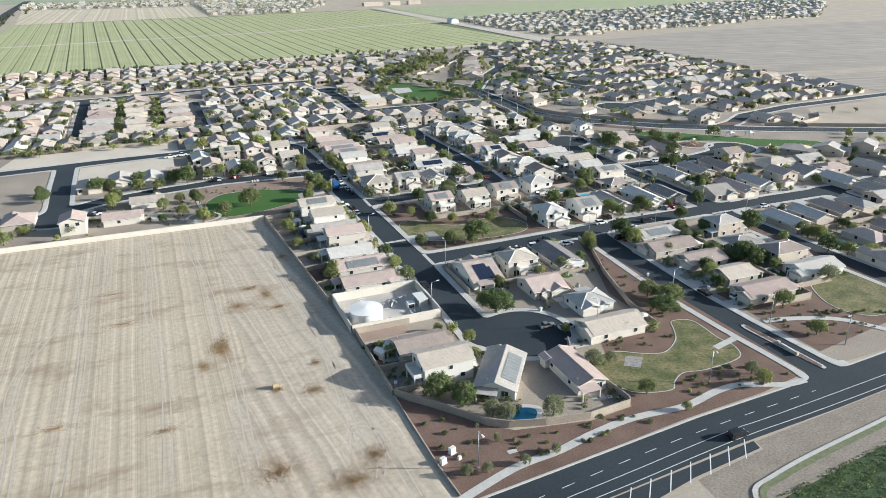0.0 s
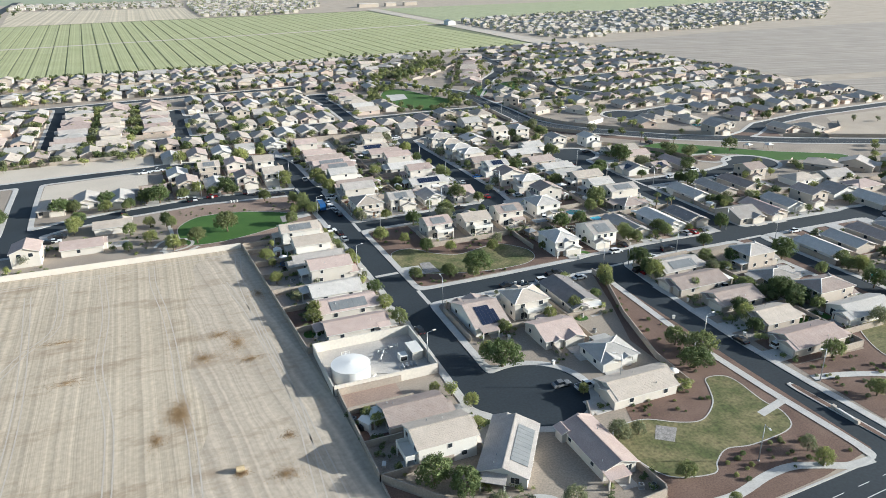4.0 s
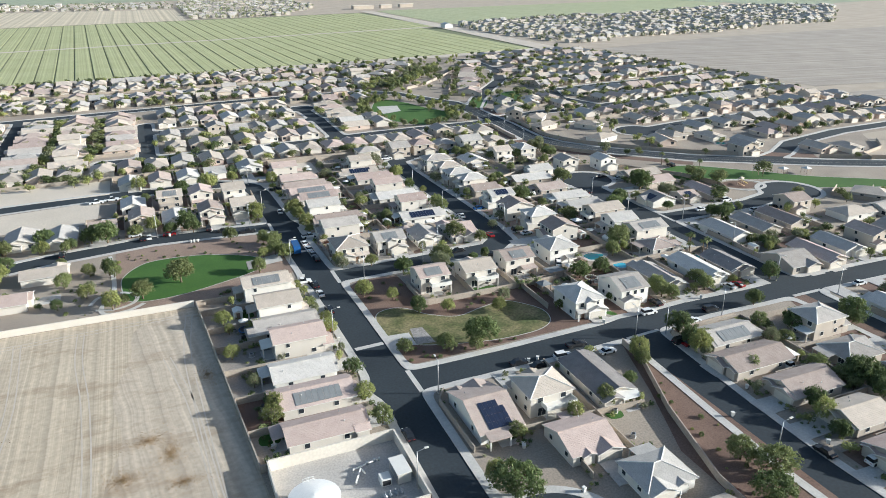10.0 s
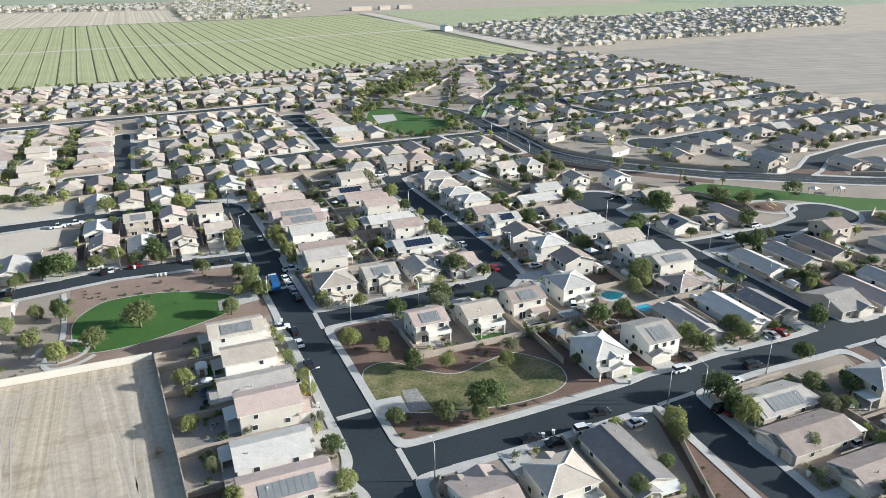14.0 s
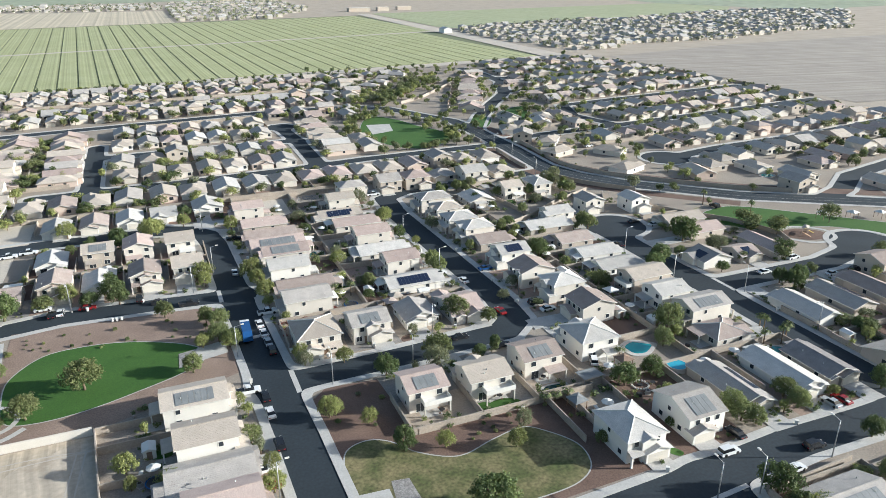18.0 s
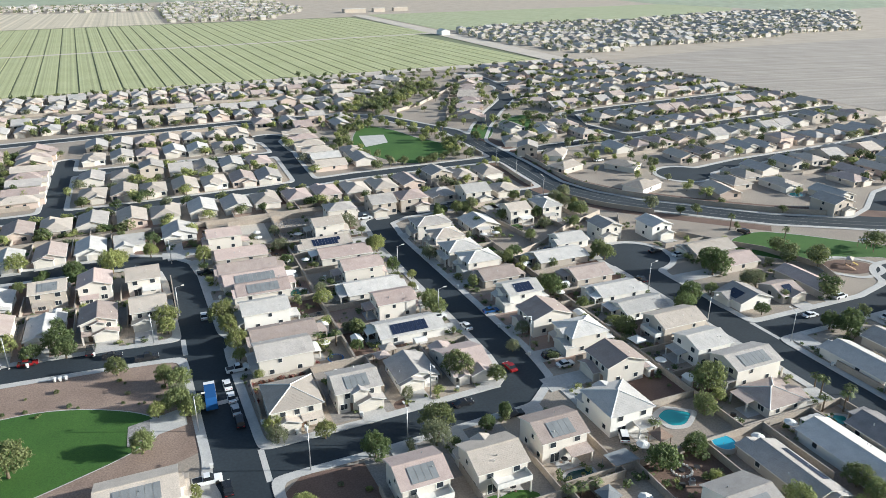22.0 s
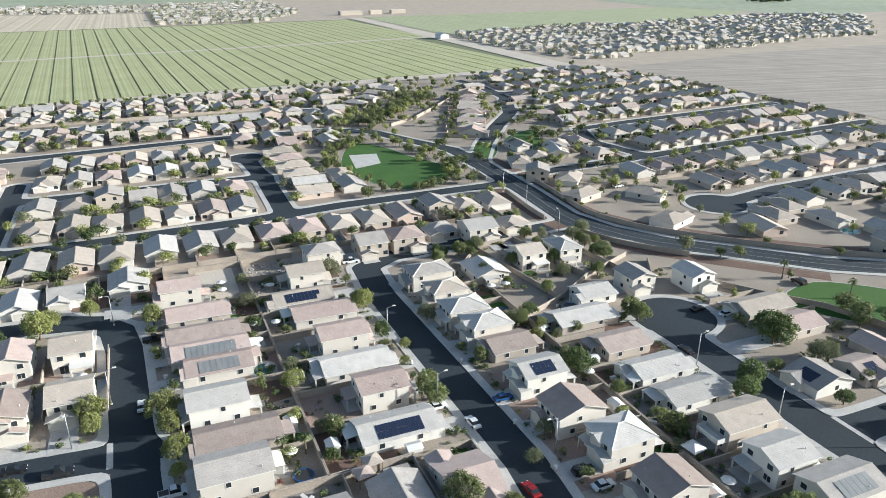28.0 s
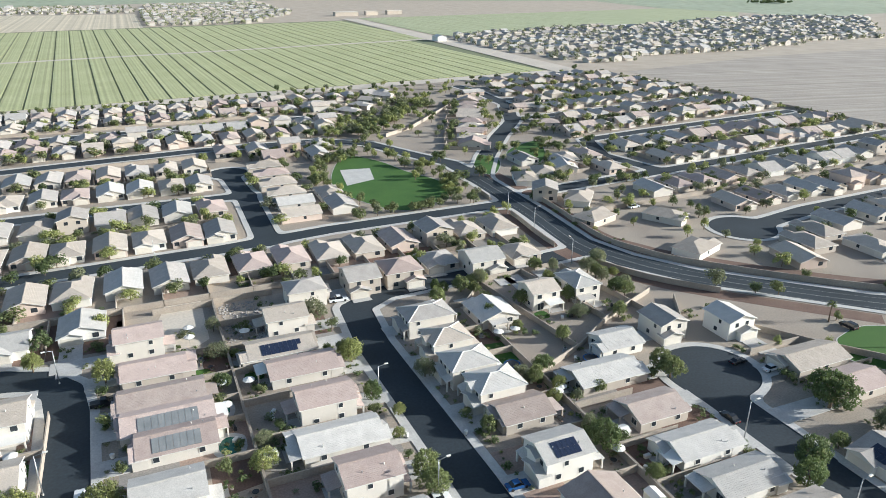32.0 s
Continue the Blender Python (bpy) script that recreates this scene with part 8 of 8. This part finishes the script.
def oddment(x, y, k, rz):
    """Small garden things: pots, storage boxes, grills, heat-pump units."""
    if k in ODD:
        return copy_thing(ODD[k], pose(x, y, 0.03, 0, 0, rz))
    name, label, cat = (("plant_pot", "terracotta pot with a small green plant", "pot"), ("storage_box", "pale plastic storage box beside a wall", "box"), ("grill", "black covered barbecue grill on a patio", "grill"),
                        ("heat_pump", "grey heat-pump unit on a pad", "heat pump"), ("garden_parasol", "pale cloth parasol over a yard table", "parasol"))[k]
    ob = empty(name, x, y, 0.03, rz, label=label, category=cat)
    if k == 0:
        Geo().tube((0, 0, 0), (0, 0, 0.5), 0.2, 0.32, 10).make("pot", M_ROOF["p"], ob)
        v, f = crown_mesh(77, leaves=120, size=0.2)
        raw("plant", [(a * 0.45, b * 0.45, 0.85 + c * 0.6) for a, b, c in v], f, M_LEAF[1], ob)
    elif k == 1:
        Geo().box(-0.7, -0.35, 0, 0.7, 0.35, 0.6).make("box_body", M_GARAGE, ob)
        Geo().box(-0.74, -0.38, 0.6, 0.74, 0.38, 0.7).make("lid", M_TRIM, ob)
    elif k == 2:
        Geo().box(-0.6, -0.3, 0.1, 0.6, 0.3, 0.85).make("cart", M_DARK, ob)
        Geo().tube((-0.55, 0, 0.9), (0.55, 0, 0.9), 0.3, 0.3, 10).make("hood", M_DARK, ob)
    elif k == 3:
        Geo().box(-0.45, -0.45, 0.08, 0.45, 0.45, 0.95).make("casing", M_METAL, ob)
        Geo().tube((0, 0, 0.95), (0, 0, 0.99), 0.36, 0.36, 14).make("fan_guard", M_DARK, ob)
        Geo().box(-0.6, -0.6, 0, 0.6, 0.6, 0.08).make("pad", M_CONCRETE, ob)
    else:
        Geo().tube((0, 0, 0), (0, 0, 2.3), 0.03, 0.03, 6).make("pole", M_METAL, ob)
        n = 8
        raw("canopy", [(math.cos(i * 0.7854) * 1.4, math.sin(i * 0.7854) * 1.4, 2.0) for i in range(n)] + [(0, 0, 2.5)] + [(math.cos(i * 0.7854) * 1.4, math.sin(i * 0.7854) * 1.4, 1.92) for i in range(n)],
            [(i, (i + 1) % n, 8) for i in range(n)] + [(9 + i, 9 + (i + 1) % n, (i + 1) % n, i) for i in range(n)], M_TRIM, ob)
    ODD[k] = ob
    return ob


RO = random.Random(404)
NEARH = [o for o in HOUSES if 30 < o.location.x < 206 and o.location.y < 400]
for o in NEARH:
    for _ in range(2):
        k = RO.choice((0, 0, 1, 1, 2, 3, 3, 4))
        p = o.matrix_world @ Vector((RO.uniform(-4.5, 4.5), RO.uniform(10.2, 12.8), 0))
        if on_road(p.x, p.y) > 2.3 and not any(abs((p - q.matrix_world.translation).x) < 7.8 and abs((p - q.matrix_world.translation).y) < 7.2 for q in NEARH):
            oddment(p.x, p.y, k, RO.uniform(0, 360))
gazebo(109, 299, M_ROOF["b"], "small brown-roofed garden gazebo")
gazebo(170.5, 281, M_TRIM, "white garden gazebo beside a wall")
gazebo(158.5, 386, M_TRIM, "white garden gazebo beside a wall")
gazebo(130.8, 236.9, M_SOLARTHERM, "grey cloth garden gazebo beside a wall")
gazebo(111.5, 301.9, M_ROOF["t"], "tan-roofed garden gazebo between walls")
gazebo(150.5, 247.2, M_DOOR, "brown garden hut roof beside the pool")


def shade_cloth(pts, z):
    """A dark cloth stretched between four posts, sagging in the middle."""
    cx, cy = sum(p[0] for p in pts) / 4, sum(p[1] for p in pts) / 4
    ob = empty("shade_cloth", cx, cy, 0.03, label="dark shade cloth stretched on posts over a patio", category="shade cloth")
    v, n = [], 6
    for i in range(n + 1):
        for j in range(n + 1):
            a, b = i / n, j / n
            w = ((1 - a) * (1 - b), a * (1 - b), a * b, (1 - a) * b)
            v.append((sum(k * p[0] for k, p in zip(w, pts)) - cx, sum(k * p[1] for k, p in zip(w, pts)) - cy, z - 0.45 * math.sin(a * math.pi) * math.sin(b * math.pi)))
    f = [(i * (n + 1) + j, (i + 1) * (n + 1) + j, (i + 1) * (n + 1) + j + 1, i * (n + 1) + j + 1) for i in range(n) for j in range(n)]
    v2 = [(x, y, h - 0.03) for x, y, h in v]
    m = len(v)
    raw("cloth", v + v2, f + [tuple(k + m for k in q[::-1]) for q in f], M_SOLARTHERM, ob)
    for p in pts:
        Geo().tube((p[0] - cx, p[1] - cy, 0), (p[0] - cx, p[1] - cy, z), 0.06, 0.05, 8).make("post", M_METAL, ob)


shade_cloth([(136.0, 246.0), (141.2, 246.2), (141.8, 242.4), (136.2, 242.2)], 2.6)
ring = empty("fire_ring", 149.2, 238.9, 0.03, label="ring of pale stones round a garden fire pit", category="fire ring")
for i in range(18):
    a = i * 2 * math.pi / 18
    Geo().tube((math.cos(a) * 1.9, math.sin(a) * 1.9, 0), (math.cos(a) * 1.9, math.sin(a) * 1.9, 0.32), 0.3, 0.22, 6).make("stone", M_CONCRETE, ring)
Geo().tube((0, 0, 0), (0, 0, 0.3), 0.6, 0.6, 12).make("fire_bowl", M_DARK, ring)
land("garden_lawn", smooth_loop([(113.3, 245.6), (117.8, 246.4), (121.0, 244.0), (118.5, 242.2), (113.2, 243.4)], 4), 0.056, M_LAWN, "small patch of lawn behind a balcony", "lawn")
land("garden_lawn", smooth_loop([(139.4, 217.6), (141.3, 217.2), (142.0, 215.4), (140.7, 214.8), (139.4, 216.2)], 4), 0.056, M_LAWN, "small oval lawn in a front yard", "lawn")
land("front_gravel", smooth_loop([(146.4, 217.6), (150.5, 217.9), (152.0, 215.8), (146.2, 215.4)], 3), 0.054, M_DG, "red-brown gravel of a front yard", "yard")
land("front_gravel", smooth_loop([(106.6, 282.2), (112.8, 282.6), (112.8, 279.2), (106.2, 279.0)], 3), 0.054, M_DG, "red-brown gravel of a front yard", "yard")
block_wall([(95.6, 241.4), (116, 241.4), (130.4, 241.8)], 1.5)
car(145.0, 251.6, 60, "suv", "white")
for q in ((147.4, 244.4, 1.9), (141.9, 239.6, 1.6), (139.6, 240.2, 1.5), (146.5, 241.2, 1.7), (137.0, 239.2, 1.3), (155.4, 239.6, 1.5), (144.4, 247.6, 1.3)):
    shrub(*q, 1)
for q in ((78.6, 300.9, 1.1), (80.6, 301.0, 1.2), (82.6, 300.6, 1.1), (85.0, 300.7, 1.3), (87.4, 300.6, 1.2), (90.0, 300.6, 1.1), (78.4, 297.0, 1.0), (78.3, 294.0, 0.9)):
    shrub(*q, 4)
playset(265, 297, 30)
playset(12, 280, 200)
for x, y in ((285, 307), (296, 303), (306, 299)):
    gazebo(x, y, M_TRIM, "white shade frame on the park lawn")

for q in ((194, 246.4, 6), (194.4, 240.7, 5.5), (190.4, 242.6, 4.5), (197.9, 242.6, 5), (101, 311.5, 5), (151.7, 250.5, 3.8), (125.0, 240.7, 3.0), (127.6, 240.6, 2.8), (130.5, 240.4, 3.2), (96.8, 313.3, 4.2), (262, 320, 6.5), (255, 338, 6.5), (196.5, 250, 4)):
    palm(*q)
for q in ((118.4, 143.6, 1.1), (119.2, 146, 0.9), (94.5, 305, 0.8), (80.2, 300.5, 0.9), (103.8, 324, 0.8), (166.5, 286, 0.8), (170, 309, 0.8)):
    shrub(*q, 4)


# ---- distant estates ----
def far_estate(poly, n, seed, x_step=13, label="distant tract houses crowded together"):
    """Plain gabled houses and their trees in one mesh each, too far to pick apart."""
    R = random.Random(seed)
    xs, ys = [p[0] for p in poly], [p[1] for p in poly]

    def inside(x, y):
        c = False
        for (ax, ay), (bx, by) in zip(poly, poly[1:] + poly[:1]):
            if (ay > y) != (by > y) and x < (bx - ax) * (y - ay) / (by - ay) + ax:
                c = not c
        return c
    walls, roofs, leaves = Geo(), [Geo(), Geo(), Geo()], Geo()
    y = min(ys)
    k = 0
    while y < max(ys):
        k += 1
        x = min(xs)
        while x < max(xs):
            x += x_step + R.uniform(-1, 3)
            if not inside(x, y):
                continue
            st = R.random() < 0.45
            ze = 5.4 if st else 2.9
            w, d = R.uniform(8.5, 10.5), R.uniform(10, 14)
            kind = R.choice("xyh")
            vv, ff = wall_mesh(x - w / 2, y - d / 2, x + w / 2, y + d / 2, ze, kind)
            walls.add(vv, ff)
            vv, ff = roof_mesh(x - w / 2, y - d / 2, x + w / 2, y + d / 2, ze, kind)
            R.choice(roofs).add(vv, ff)
            for side in (-1, 1):
                tx, ty, tr = x + R.uniform(-8, 8), y + side * R.uniform(7, 11), R.uniform(1.8, 3.6)
                for _ in range(26):
                    q = Vector((R.gauss(0, 1), R.gauss(0, 1), R.gauss(0, 0.8))).normalized() * tr * R.uniform(0.5, 1)
                    c = Vector((tx, ty, tr * 1.1)) + q
                    t = Vector((R.gauss(0, 1), R.gauss(0, 1), R.gauss(0, 1))).normalized() * tr * 0.36
                    b = t.orthogonal().normalized() * tr * 0.3
                    leaves.add([tuple(c + t), tuple(c + b), tuple(c - t), tuple(c - b)], [(0, 1, 2, 3)])
        y += 22 if k % 2 else 31
    # Pale walls, pale roofs and grey-green leaves stand in for distance haze.
    tagged(walls.make("distant_houses", M_STUCCO[0]), label, "houses", kind="stuff")
    for g, key in zip(roofs, "wtg"):
        if g.v:
            tagged(g.make("distant_roofs", M_ROOF[key]), "tile roofs of distant houses", "roofs", kind="stuff")
    tagged(leaves.make("distant_trees", M_LEAF[3]), "trees between distant houses", "trees", kind="stuff")


far_estate([(497, 1142), (478, 1030), (500, 866), (525, 815), (599, 848), (727, 854), (882, 895), (1026, 898), (1377, 1200), (1293, 1275), (1157, 1283), (853, 1190), (710, 1210)], 300, 3)
far_estate([(122, 1460), (291, 1472), (417, 1742), (412, 2186), (153, 2129), (117, 1714)], 300, 4, 16)
far_estate([(-230, 1850), (115, 1815), (125, 2070), (-260, 2100)], 100, 5, 22)
shed = empty("farm_shed", 461, 1090, label="white metal farm shed beside the crop", category="shed")
raw("shed_wall", *wall_mesh(-6, -9, 6, 9, 6, "y"), M_TANK, shed)
raw("shed_roof", *roof_mesh(-6, -9, 6, 9, 6, "y"), M_TRIM, shed)
for x, y, w, d in ((487, 1610, 44, 18), (540, 1615, 24, 14), (590, 1625, 30, 14)):
    s = empty("warehouse", x, y, label="long pale flat-roofed building far off", category="building")
    Geo().box(-w / 2, -d / 2, 0, w / 2, d / 2, 7).make("wall", M_STUCCO[1], s)
    Geo().box(-w / 2 - 0.5, -d / 2 - 0.5, 7, w / 2 + 0.5, d / 2 + 0.5, 7.6).make("roof", M_STUCCO[0], s)
for i in range(40):
    far_tree(RS.uniform(1618, 1743), RS.uniform(1690, 1740), RS.uniform(4, 6), RS.uniform(7, 10), 1)
for i in range(46):
    tree(RS.uniform(-235, -205) - 0.05 * i, 760 + i * 24 + RS.uniform(-8, 8), RS.uniform(3, 5), RS.uniform(6, 9), RS.choice((0, 1)))
tree(192, 772, 3.6, 7.5, 1)
tree(468, 790, 4.0, 8, 1)
for k in range(5):
    if FAR_LEAF[k]:
        tagged(blades("estate_trees", np.concatenate(FAR_LEAF[k]), M_LEAF[k]), "crowns of trees in the outer estate", "trees", kind="stuff")
    if FAR_SHRUB[k]:
        tagged(blades("garden_shrubs", np.concatenate(FAR_SHRUB[k]), M_LEAF[k]), "low shrubs in gravel gardens", "shrubs", kind="stuff")
tagged(FAR_TRUNK.make("estate_trunks", M_BARK), "trunks of trees in the outer estate", "trees", kind="stuff")
for i, g in enumerate(Far.walls):
    tagged(g.make("outer_houses", M_STUCCO[(0, 1, 3)[i]]), "stucco walls of houses in the outer rows", "houses", kind="stuff")
for k, g in Far.roofs.items():
    tagged(g.make("outer_roofs", M_ROOF[k]), "tile roofs of houses in the outer rows", "roofs", kind="stuff")
tagged(Far.openings.make("outer_windows", M_GLASS), "dark windows of houses in the outer rows", "windows", kind="stuff")
tagged(Far.doors.make("outer_garage_doors", M_GARAGE), "garage doors of houses in the outer rows", "garage doors", kind="stuff")
tagged(Far.fences.make("outer_garden_walls", M_BLOCK), "garden walls of the outer rows", "garden walls", kind="stuff")
